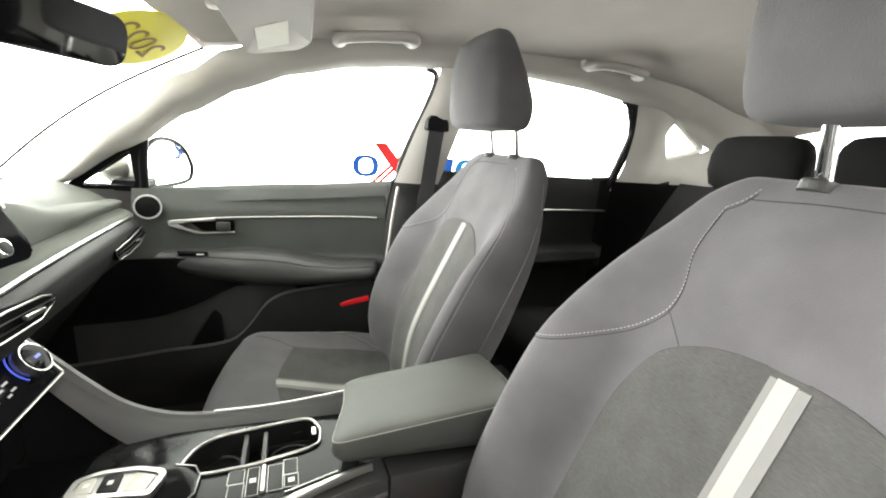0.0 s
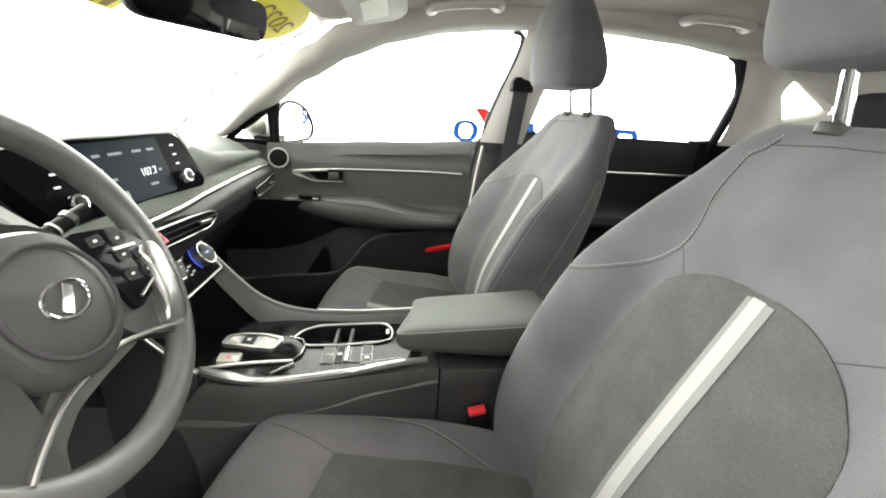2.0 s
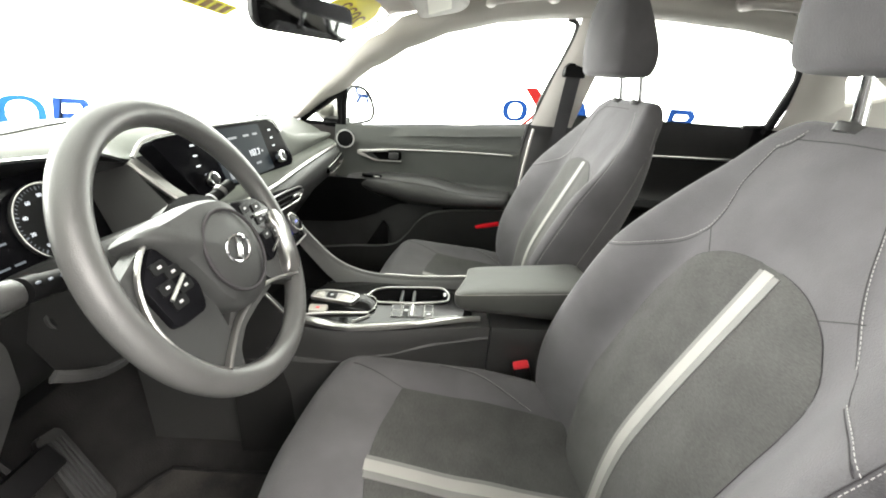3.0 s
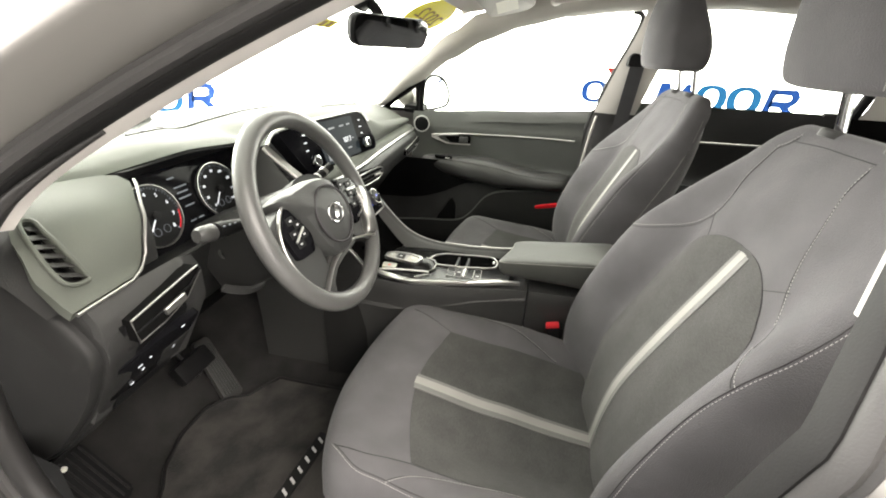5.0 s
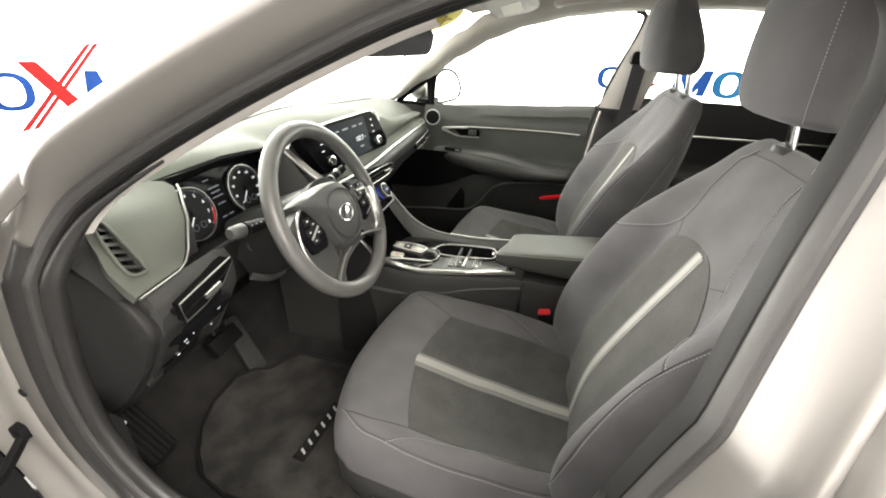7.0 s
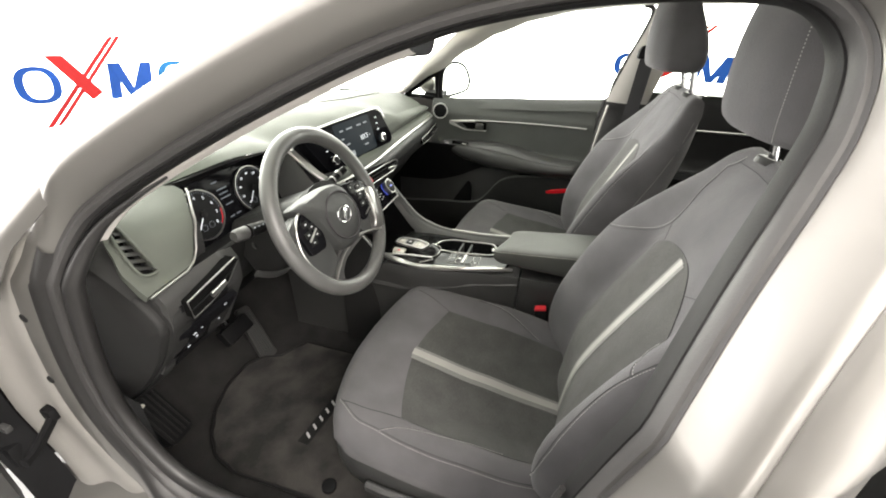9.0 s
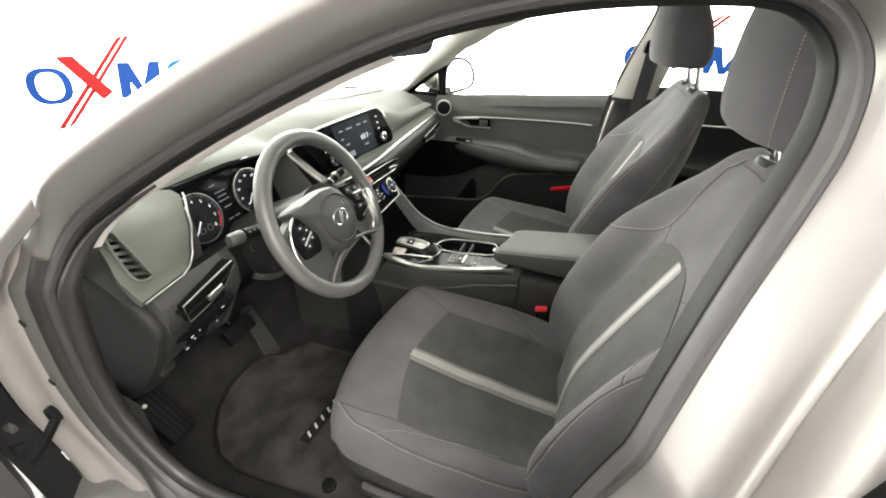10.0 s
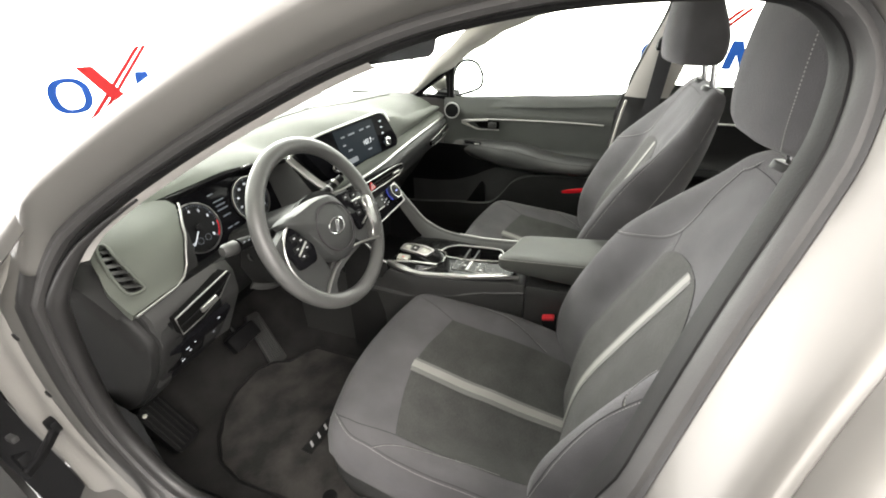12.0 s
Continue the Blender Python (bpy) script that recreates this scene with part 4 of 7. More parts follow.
def seat_cushion():
    loops = []
    for v in [0, 0.01, 0.03, 0.06] + steps(0.1, 1, 28):
        f = [cushion_top(s, v) for s in steps(-1, 1, 36)]
        b = [V(f[-1].x + 0.02 * max(0, 1 - v / 0.2), 0.93 * f[-1].y * s, 0.395 + 0.03 * max(0, 1 - v / 0.15)) for s in steps(1, -1, 12)]
        lp = f + b
        if v < 0.10:
            k = max(0.0, 1 - ((0.10 - v) / 0.10) ** 2) ** 0.5
            c = V(lp[0].x, 0, 0.465)
            lp = [V(p.x + 0.012 * (1 - k), p.y * (0.90 + 0.10 * k), c.z + (p.z - c.z) * (0.35 + 0.65 * k)) for p in lp]
        loops.append(lp)
    return lofted(loops)


HEAD = [(1.138, 0.430, 0.530, 0.104), (1.145, 0.412, 0.545, 0.118), (1.168, 0.404, 0.552, 0.125), (1.20, 0.401, 0.550, 0.127), (1.24, 0.402, 0.535, 0.126), (1.28, 0.407, 0.515, 0.121),
        (1.31, 0.415, 0.500, 0.114), (1.33, 0.425, 0.490, 0.105), (1.342, 0.440, 0.478, 0.091), (1.347, 0.455, 0.468, 0.065)]


def head_point(a, xf, xb, w, z):
    """A point of the headrest's outline at a height: a rounded box, its front corners drawn back."""
    c, s = math.cos(a), math.sin(a)
    x = 0.5 * (xb - xf) * math.copysign(abs(c) ** 0.36, c)
    y = w * math.copysign(abs(s) ** 0.40, s)
    if x < 0:
        x *= 1 - 0.42 * (y / w) ** 2
    return V(0.5 * (xf + xb) + x, y, z)


def head_rest():
    loops = [[head_point(2 * math.pi * k / 44, xf, xb, w, z) for k in range(44)] for z, xf, xb, w in HEAD]
    fine = [spline([lp[i] for lp in loops], 3) for i in range(44)]
    return lofted([[fine[i][j] for i in range(44)] for j in range(len(fine[0]))])


def front_seat(y, label, inner=False):
    seat = thing("front_seat", label, "car seat", (0, 0, 0), "front seats")
    part("backrest", seat_back(), M_FABRIC, seat)
    vs = steps(0.03, 0.66, 30) + [0.675, 0.69, 0.70, 0.71, 0.717, 0.722, 0.7245]
    ins = part("back_insert", drape(back_front, lambda v: (-insert_edge(v), insert_edge(v)), vs, 0.0015), M_INSERT, seat, "grey woven back insert")
    part("pale_stripe", drape(back_front, lambda v: (-0.0118 / back_half(v), 0.0052 / back_half(v)), steps(0.03, 0.716, 34), 0.0032), M_STRIPE, ins, "pale grey stripe")
    for lo, hi in ((-0.023, -0.012), (0.0054, 0.0118)):
        part("grey_stripe", drape(back_front, lambda v: (lo / back_half(v), hi / back_half(v)), steps(0.03, 0.714, 34), 0.0030), M_STRIPE2, ins, "mid grey stripe edge")
    def seam(line, dashed, nm, under, text=""):
        part(nm, stitches(back_front, line, 0.0016 if dashed else 0.0, size=0.00045 if dashed else 0.0007, dashed=dashed), M_STITCH if dashed else M_SEAM, under, text)

    def sewn(line, aside, text="pale stitched seam"):
        """A fold with a row of stitches beside it."""
        seam(line, True, "stitching", seat, text)
        seam([(a + aside, b - 0.006) for a, b in line], False, "seam", seat)
    sewn([(0.985, 0.572), (0.83, 0.592), (0.67, 0.655), (0.55, 0.712), (0.51, 0.745), (0.53, 0.79), (0.64, 0.86), (0.71, 0.935)], -0.008, "pale stitched shoulder seam")
    sewn([(0.71, 0.935), (0.66, 0.952), (0.64, 0.972)], -0.008)
    seam([(0.51, 0.738), (0.44, 0.715), (0.37, 0.69)], False, "seam", seat)
    seam([(0.66, 0.955), (0.3, 0.962), (0.0, 0.962), (-0.3, 0.962)], False, "seam", seat)
    if inner:
        # the passenger's bolster towards the console: crest seam and the seam behind its side panel
        sewn([(-0.95, 0.16), (-0.955, 0.335), (-0.955, 0.54), (-0.94, 0.67), (-0.89, 0.79), (-0.76, 0.89), (-0.60, 0.95)], 0.010, "pale stitched bolster seam")
        line = []
        for v in steps(0.1, 0.93, 24):
            p, q = back_front(-1, v), back_rear(-0.985, v)
            line.append(p.lerp(q, 0.62) + V(0, -0.0015, 0))
        part("seam", tube(line, 0.0012, 6), M_STRIPE2, seat, "pale welt of the side panel")
    else:
        sewn([(-0.30, 0.955), (-0.28, 0.90), (-0.365, 0.815), (-0.465, 0.737), (-0.575, 0.672)], 0.006)
        sewn([(-0.70, 0.630), (-0.83, 0.612), (-0.915, 0.588)], 0.006)
        seam([(-0.575, 0.672), (-0.64, 0.645), (-0.70, 0.630)], False, "seam", seat)
        sewn([(-0.86, 0.10), (-0.925, 0.17), (-0.942, 0.27), (-0.934, 0.35), (-0.915, 0.51), (-0.925, 0.60), (-0.935, 0.67), (-0.94, 0.78), (-0.93, 0.88)], 0.010, "pale stitched bolster seam")
        seam([(-0.34, 0.69), (-0.46, 0.715), (-0.50, 0.722)], False, "seam", seat)
    for sd in (-1, 1):
        part("insert_seam", stitches(back_front, [(sd * insert_edge(v), v) for v in steps(0.03, 0.66, 10) + [0.69, 0.71, 0.72, 0.7245]], 0.0006, size=0.0008, dashed=False), M_SEAM, ins)
    seam([(0.88, 0.12), (0.945, 0.25), (0.955, 0.4), (0.955, 0.54)], False, "seam", seat)
    cushion = part("cushion", seat_cushion(), M_FABRIC, seat)

    def cedge(v):
        return 0.68 * max(0.0, (v - 0.315) / 0.065) ** 0.5 if v < 0.38 else 0.68
    cins = part("cushion_insert", drape(cushion_top, lambda v: (-1.06 * cedge(v), 0.94 * cedge(v)), [0.3152, 0.318, 0.322, 0.328, 0.336, 0.346, 0.358, 0.37] + steps(0.38, 0.98, 24), 0.0012), M_INSERT, cushion, "grey woven cushion insert")
    part("pale_stripe", drape(cushion_top, lambda v: (-0.0135 / 0.26, 0.006 / 0.26), steps(0.305, 0.98, 24), 0.0030), M_STRIPE, cushion, "pale grey stripe")
    for lo, hi in ((-0.026, -0.0138), (0.0063, 0.0135)):
        part("grey_stripe", drape(cushion_top, lambda v: (lo / 0.26, hi / 0.26), steps(0.308, 0.98, 24), 0.0028), M_STRIPE2, cushion, "mid grey stripe edge")
    def crease(line, nm="seam", size=0.0008):
        part(nm, stitches(cushion_top, line, 0.0, size=size, dashed=False), M_SEAM, cushion)
    front_edge = [(1.06 * k if k < 0 else 0.94 * k, 0.315 + 0.065 * (k / 0.68) ** 2) for k in (-0.68, -0.55, -0.35, -0.15, 0.0, 0.15, 0.35, 0.55, 0.68)]
    crease(front_edge)
    crease([(-0.73, 0.38), (-0.72, 0.6), (-0.71, 0.98)])
    crease([(0.64, 0.38), (0.63, 0.6), (0.60, 0.95)])
    crease([(-0.80, 0.11), (-0.795, 0.22), (-0.76, 0.31), (-0.73, 0.38)], "front_crease")
    crease([(0.80, 0.17), (0.72, 0.28), (0.64, 0.38)], "front_crease")
    for line in ([(-0.905, 0.315), (-0.80, 0.43), (-0.735, 0.59), (-0.71, 0.76)], [(-0.80, 0.10), (-0.90, 0.19), (-0.91, 0.30), (-0.92, 0.455), (-0.92, 0.70), (-0.92, 0.92)],
                 [(0.88, 0.50), (0.85, 0.60), (0.76, 0.72), (0.66, 0.83)]):
        part("stitching", stitches(cushion_top, line, 0.0015, size=0.00045), M_STITCH, cushion, "pale stitched seam")
        crease([(a * 0.985, b + 0.006) for a, b in line])
    hr = part("headrest", head_rest(), M_FABRIC, seat)
    for s in (-1, 1):
        part("post", tube(spline([(0.525, s * 0.066, 1.04), (0.516, s * 0.066, 1.08), (0.500, s * 0.066, 1.17)], 4), 0.0078, 16), M_CHROME, seat, "chrome headrest post")
        part("post_collar", slab([(0.017 * math.cos(k * math.pi / 16), 0.028 * math.sin(k * math.pi / 16)) for k in range(32)], 0.012, 0.004, 3, facing((0.519, s * 0.066, 1.081), (0.25, 0, 1), (0, 0, 1))), M_PLASTIC, seat, "grey headrest collar")
        if s > 0 or inner:
            continue
        line = [head_point(math.pi - s * 0.72, xf, xb, w, z) + V(-0.0012, s * 0.0008, 0) for z, xf, xb, w in HEAD[1:9]]
        bm = bmesh.new()
        pts = spline(line, 10)
        for a, b in zip(pts, pts[1:]):
            tube([a, a.lerp(b, 0.5)], 0.0005, 5, bm=bm)
        part("headrest_stitching", bm, M_STITCH, hr, "pale stitched headrest seam")
    # lower shell with the recline lever and height paddle on the door side
    skirt = spline([(-0.236, -0.08, 0), (-0.230, -0.16, 0), (-0.205, -0.220, 0), (-0.15, -0.254, 0), (-0.06, -0.268, 0), (0.08, -0.274, 0), (0.22, -0.272, 0), (0.34, -0.262, 0)], 6)

    def valance(k, v):
        p = skirt[k]
        rise = 0.03 * max(0.0, (p.x - 0.12) / 0.2)
        return V(0.05 + (p.x - 0.05) * (0.93 - 0.02 * v), p.y * 0.945 - 0.008 * math.sin(math.pi * v) + 0.012 * v * v, 0.462 + rise - (0.115 + rise) * v)
    cover = part("side_cover", sheet(valance, list(range(len(skirt))), steps(0, 1, 8), 0.004), M_PLASTIC, seat, "dark grey plastic seat side cover")
    part("height_lever", bar(spline([(-0.09, -0.274, 0.418), (-0.04, -0.279, 0.420), (0.02, -0.277, 0.414)], 5), 0.026, 0.016, (0, 0, 1), 0.4), M_PLASTIC, cover, "grey height lever")
    part("recline_lever", bar(spline([(0.07, -0.277, 0.418), (0.12, -0.281, 0.420), (0.17, -0.277, 0.424)], 5), 0.022, 0.014, (0, 0, 1), 0.4), M_PLASTIC, cover, "grey recline lever")
    for s in (-1, 1):
        part("seat_rail", bar([V(-0.16, s * 0.17, 0.29), V(0.36, s * 0.17, 0.29)], 0.035, 0.03, (0, 1, 0)), M_DARK, seat, "black seat rail")
        for x in (-0.12, 0.28):
            part("rail_leg", block((x, s * 0.17, 0.335), (0.04, 0.03, 0.13), 0.005), M_DARK, seat)
    seat.location = (0, y, 0)
    return seat


SEAT_Y = 0.38
driver_seat = front_seat(-SEAT_Y, "charcoal fabric driver's seat with a pale centre stripe")
passenger_seat = front_seat(SEAT_Y, "charcoal fabric passenger seat with a pale centre stripe", True)
for o in passenger_seat.children:
    if o.name.startswith("headrest"):
        o.location.x -= 0.028
    if o.name.startswith(("cushion", "side_cover")):
        o.location += V(0.050, 0, -0.031)

# belt buckle beside the console, belt and anchor on the far centre pillar
buckle = thing("belt_buckle", "black seat belt buckle with a red button", "seat belt", (0.205, -0.12, 0.45))
part("stalk", bar([V(0.235, -0.122, 0.40), V(0.222, -0.121, 0.46), V(0.21, -0.120, 0.52)], 0.03, 0.016, (1, 0, 0)), M_DARK, buckle)
part("case", block((0.207, -0.120, 0.527), (0.036, 0.022, 0.05), 0.006, (0, -14, 0)), M_DARK, buckle, "black buckle case")
part("button", block((0.2005, -0.120, 0.552), (0.033, 0.019, 0.012), 0.004, (0, -14, 0)), M_RED, buckle, "red release button")
belt = thing("seat_belt", "dark grey seat belt hanging from the far centre pillar", "seat belt", (0.42, 0.70, 0.5))
belt_line = spline([(0.426, 0.650, 1.165), (0.424, 0.660, 1.13), (0.418, 0.70, 0.95), (0.402, 0.715, 0.75), (0.385, 0.72, 0.50)], 6)
part("webbing", sheet(lambda k, u: belt_line[k] + V(0.024 * u, 0, 0), list(range(len(belt_line))), [-1, 0, 1], 0.0015), M_BELT, belt, "dark grey webbing")
part("anchor_loop", lofted([[V(0.425 + k * (x - 0.425), yy, 1.155 + k * (z - 1.155)) for x, z in rounded([(0.388, 1.135), (0.462, 1.135), (0.458, 1.168), (0.44, 1.182), (0.40, 1.180), (0.388, 1.165)], 0.008, 4)] for yy, k in ((0.678, 1.0), (0.652, 1.0), (0.646, 0.9))]), M_DARK, belt, "black belt guide loop")

# ---- rear seat ----
rear = thing("back_bench", "charcoal fabric rear bench with headrests", "car seat", (1.1, 0, 0.3))


def rear_back(u, v):
    return V(1.16 + 0.24 * v - 0.02 * math.sin(math.pi * v), u * (0.68 - 0.06 * v), 0.48 + 0.54 * v)


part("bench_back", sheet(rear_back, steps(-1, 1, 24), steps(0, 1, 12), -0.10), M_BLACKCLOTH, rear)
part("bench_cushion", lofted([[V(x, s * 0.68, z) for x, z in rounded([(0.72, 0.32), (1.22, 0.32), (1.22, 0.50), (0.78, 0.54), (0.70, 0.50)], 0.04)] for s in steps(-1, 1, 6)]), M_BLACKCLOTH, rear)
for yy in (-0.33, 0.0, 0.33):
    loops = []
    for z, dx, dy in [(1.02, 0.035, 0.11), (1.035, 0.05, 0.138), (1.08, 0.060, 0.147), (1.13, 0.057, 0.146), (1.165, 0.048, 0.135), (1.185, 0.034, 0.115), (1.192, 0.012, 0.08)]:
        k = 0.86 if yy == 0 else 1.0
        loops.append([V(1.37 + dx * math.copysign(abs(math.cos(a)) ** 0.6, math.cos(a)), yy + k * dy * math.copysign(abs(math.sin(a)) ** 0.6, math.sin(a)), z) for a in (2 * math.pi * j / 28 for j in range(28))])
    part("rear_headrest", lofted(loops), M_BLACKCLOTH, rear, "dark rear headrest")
shelf = sheet(lambda u, v: V(1.42 + 0.85 * v, u * 0.62, 1.0 + 0.01 * v), steps(-1, 1, 8), steps(0, 1, 6), -0.02)
part("parcel_shelf", shelf, M_PLASTIC, car, "dark parcel shelf")


# ---- dashboard ----
dash = thing("dashboard", "dark grey dashboard with a satin silver line and air vents", "dashboard", (-0.55, 0, 0.6))


def brow_x(y):
    """The rear edge of the dash top over y, and its height."""
    return lerp_at([(-0.74, -0.60), (-0.60, -0.575), (-0.52, -0.545), (-0.40, -0.500), (-0.28, -0.475), (-0.20, -0.478), (-0.10, -0.452), (0.0, -0.435), (0.22, -0.418), (0.40, -0.425), (0.70, -0.435)], y)


def brow_z(y):
    return lerp_at([(-0.74, 0.955), (-0.60, 0.968), (-0.52, 0.972), (-0.40, 0.990), (-0.28, 0.985), (-0.20, 0.960), (-0.12, 0.975), (0.0, 0.990), (0.18, 0.985), (0.25, 0.960), (0.40, 0.930), (0.70, 0.905)], y)


def dash_top(u, v):
    """u: y across, v from the windscreen's foot (0) to the rear brow (1)."""
    y = u
    a = V(-0.845 + 0.19 * (y / 0.7) ** 2, y, 0.945)
    b = V(brow_x(y), y, brow_z(y))
    p = a.lerp(b, v)
    p.z += 0.028 * math.sin(math.pi * v) * (1 - 0.4 * abs(y)) - 0.010 * max(0, v - 0.9) * 10 * max(0, v - 0.9) * 10 * 0.5
    return p


part("top_pad", sheet(dash_top, steps(-0.725, 0.70, 60), steps(0, 1, 16)), M_PAD, dash, "grey soft dash top")
seam_line = [dash_top(y, 0.45 - 0.1 * abs(y)) + V(0, 0, 0.0012) for y in steps(-0.35, 0.62, 30)]
part("pad_seam", tube(seam_line, 0.0016, 6), M_SEAM, dash)
for y in steps(-0.22, 0.26, 10):
    part("defrost_slat", bar([dash_top(y, 0.08) + V(0, 0, 0.003), dash_top(y + 0.035, 0.09) + V(0, 0, 0.003)], 0.028, 0.003, (1, 0, 0)), M_DARK, dash)

# the passenger's face: pad above the crease, silver line, vent shelf below
CREASE = [(-0.385, 0.17, 0.884), (-0.393, 0.254, 0.887), (-0.398, 0.40, 0.886), (-0.405, 0.55, 0.884), (-0.412, 0.69, 0.880)]
SILVER = [(-0.392, -0.235, 0.868), (-0.372, -0.16, 0.862), (-0.360, -0.05, 0.862), (-0.355, 0.06, 0.864), (-0.356, 0.175, 0.868), (-0.362, 0.35, 0.869), (-0.368, 0.50, 0.867), (-0.377, 0.655, 0.862), (-0.385, 0.70, 0.860)]


def along(line, y):
    return lerp_at([(p[1], V(*p)) for p in line], y)


def face_upper(u, v):
    top = V(brow_x(u), u, brow_z(u) - 0.004)
    low = along(CREASE, u) if u > 0.17 else V(-0.385, u, 0.884)
    p = top.lerp(low, v)
    return p + V(0.022, 0, 0.006) * math.sin(math.pi * v) * max(0.0, min(1.0, (u - 0.21) / 0.2))


part("upper_face", sheet(face_upper, steps(0.205, 0.70, 24), steps(0, 1, 10)), M_PAD, dash, "soft passenger dash face")


def face_crease(u, v):
    low = along(SILVER, u) + V(0.0, 0, 0.006)
    top = along(CREASE, u) if u > 0.17 else V(-0.387 - 0.02 * max(0, -u - 0.1), u, 0.886)
    return top.lerp(low, v) + V(0.004, 0, 0.002) * math.sin(math.pi * v)


part("crease_face", sheet(face_crease, steps(-0.235, 0.70, 40), steps(0, 1, 5)), M_PAD, dash)
part("crease_seam", tube(spline(CREASE, 8), 0.0016, 6), M_SEAM, dash)
part("silver_line", bar(spline(SILVER, 8), 0.010, 0.008, (0.15, 0, 1), 0.35), M_SATIN, dash, "satin silver line across the dash")


def face_lower(u, v):
    top = along(SILVER, u) + V(0.002, 0, -0.006)
    k = lerp_at([(0, V(0, 0, 0)), (0.12, V(0.012, 0, -0.012)), (0.3, V(0.016, 0, -0.035)), (0.5, V(0.004, 0, -0.075)), (0.60, V(-0.035, 0, -0.092)), (1, V(-0.15, 0, -0.25))], v)
    return top + k


# Shade under the dash is put in: darker plastic, lower half tucked away.
part("lower_face", sheet(face_lower, steps(-0.235, 0.70, 40), steps(0, 1, 16)), M_CAP, dash, "lower dash face, shade put in as darker plastic")
part("glovebox", sheet(lambda u, v: V(-0.450 - 0.12 * v - 0.02 * (1 - math.sin(math.pi * v)), u, 0.765 - 0.24 * v), steps(0.17, 0.66, 10), steps(0, 1, 8), -0.01), M_CAP, dash, "glovebox lid, shade put in as darker plastic")
part("glovebox_gap", tube(spline([(-0.447, 0.175, 0.765), (-0.445, 0.4, 0.767), (-0.447, 0.655, 0.765)], 6), 0.0025, 6), M_SEAM, dash)


def slot_vent(name, pts, tab=None, label="slim air vent with a silver rim", bars=2):
    """A slim vent: a solid black face painted as its shaded recess, a silver rim and slats, from its outline."""
    v = part(name, lofted([[Vector(p) + V(0.001, 0, 0) for p in pts], [Vector(p) + V(-0.03, 0, 0) for p in pts]]), M_VOID, dash, label)
    part("rim", tube(pts, 0.0016, 8, True), M_SATIN, v, "silver vent rim")
    n = len(pts) // 2
    for k in range(1, bars + 1):
        t = k / (bars + 1)
        a = [Vector(pts[i]).lerp(Vector(pts[len(pts) - 1 - i]), t) + V(0.0025, 0, 0) for i in range(n)]
        part("slat", bar(a, 0.006, 0.0014, (1, 0, 0.4)), M_DARK, v)
    if tab:
        part("tab", block(tab[0], tab[1], 0.002, tab[2] if len(tab) > 2 else (0, 0, 0)), M_SATIN, v, "silver vent tab")
    return v


slot_vent("passenger_vent", [(-0.345, 0.45, 0.826), (-0.347, 0.55, 0.831), (-0.353, 0.64, 0.836), (-0.358, 0.672, 0.835), (-0.352, 0.668, 0.814), (-0.345, 0.60, 0.806), (-0.342, 0.52, 0.804), (-0.341, 0.455, 0.806)], ((-0.341, 0.585, 0.820), (0.004, 0.03, 0.004)))
slot_vent("centre_vent", [(-0.334, -0.14, 0.864), (-0.332, -0.05, 0.858), (-0.331, 0.05, 0.852), (-0.332, 0.13, 0.843), (-0.334, 0.156, 0.835), (-0.332, 0.150, 0.822), (-0.329, 0.112, 0.815), (-0.327, 0.04, 0.820), (-0.327, -0.05, 0.827), (-0.328, -0.14, 0.834)], ((-0.322, 0.085, 0.834), (0.006, 0.046, 0.006), (-6, 0, 0)))
HM = facing((-0.325, -0.066, 0.846), (1, 0, 0.25))
hazard = part("hazard_button", slab(rounded([(-0.014, -0.010), (0.016, -0.010), (-0.002, 0.013)], 0.002), 0.004, 0.001, 1, HM), M_RED, dash, "red triangular hazard button")
part("triangle_mark", hollow([(-0.009, -0.007), (0.011, -0.007), (-0.001, 0.008)], [(-0.006, -0.0055), (0.0075, -0.0055), (-0.001, 0.005)], 0.0006, HM @ pose(0, 0, 0.0006)), M_GREYPRINT, hazard, "pale triangle outline")

# radio panel: a black leaning shape with a screen, two knobs and a silver brow
DN = V(0.93, -0.10, 0.36).normalized()
DM = facing((-0.405, 0.025, 0.933), DN)
PANEL = rounded([(-0.225, 0.056), (-0.09, 0.062), (0.145, 0.060), (0.168, 0.046), (0.190, -0.036), (0.176, -0.054), (-0.170, -0.054)], 0.014, 5)
radio = part("radio_panel", slab(PANEL, 0.03, 0.003, 2, DM), M_VOIDGLOSS, dash, "gloss black radio panel with a lit screen")
part("screen", slab(rounded([(-0.092, -0.048), (0.086, -0.048), (0.094, 0.054), (-0.092, 0.056)], 0.006), 0.004, 0, 2, DM @ pose(0, 0, 0.0008)), M_SCREEN, radio, "dim lit radio screen")
lettering("107.7", 0.019, DM @ pose(0.036, -0.004, 0.0012), M_LIT, "frequency_text", radio)
for x, y, w in ((-0.06, 0.034, 0.016), (-0.02, 0.034, 0.03), (0.03, 0.034, 0.022), (0.065, 0.034, 0.018), (-0.066, 0.012, 0.012), (-0.05, -0.006, 0.018), (0.035, -0.026, 0.02), (0.066, -0.004, 0.008)):
    part("screen_bar", slab([(-w / 2, -0.0022), (w / 2, -0.0022), (w / 2, 0.0022), (-w / 2, 0.0022)], 0.0005, 0, 1, DM @ pose(x, y, 0.0014)), M_DIM, radio)
part("screen_button", slab(rounded([(-0.022, -0.007), (0.022, -0.007), (0.022, 0.007), (-0.022, 0.007)], 0.003), 0.0005, 0, 1, DM @ pose(-0.055, -0.034, 0.0014)), M_DIM, radio)
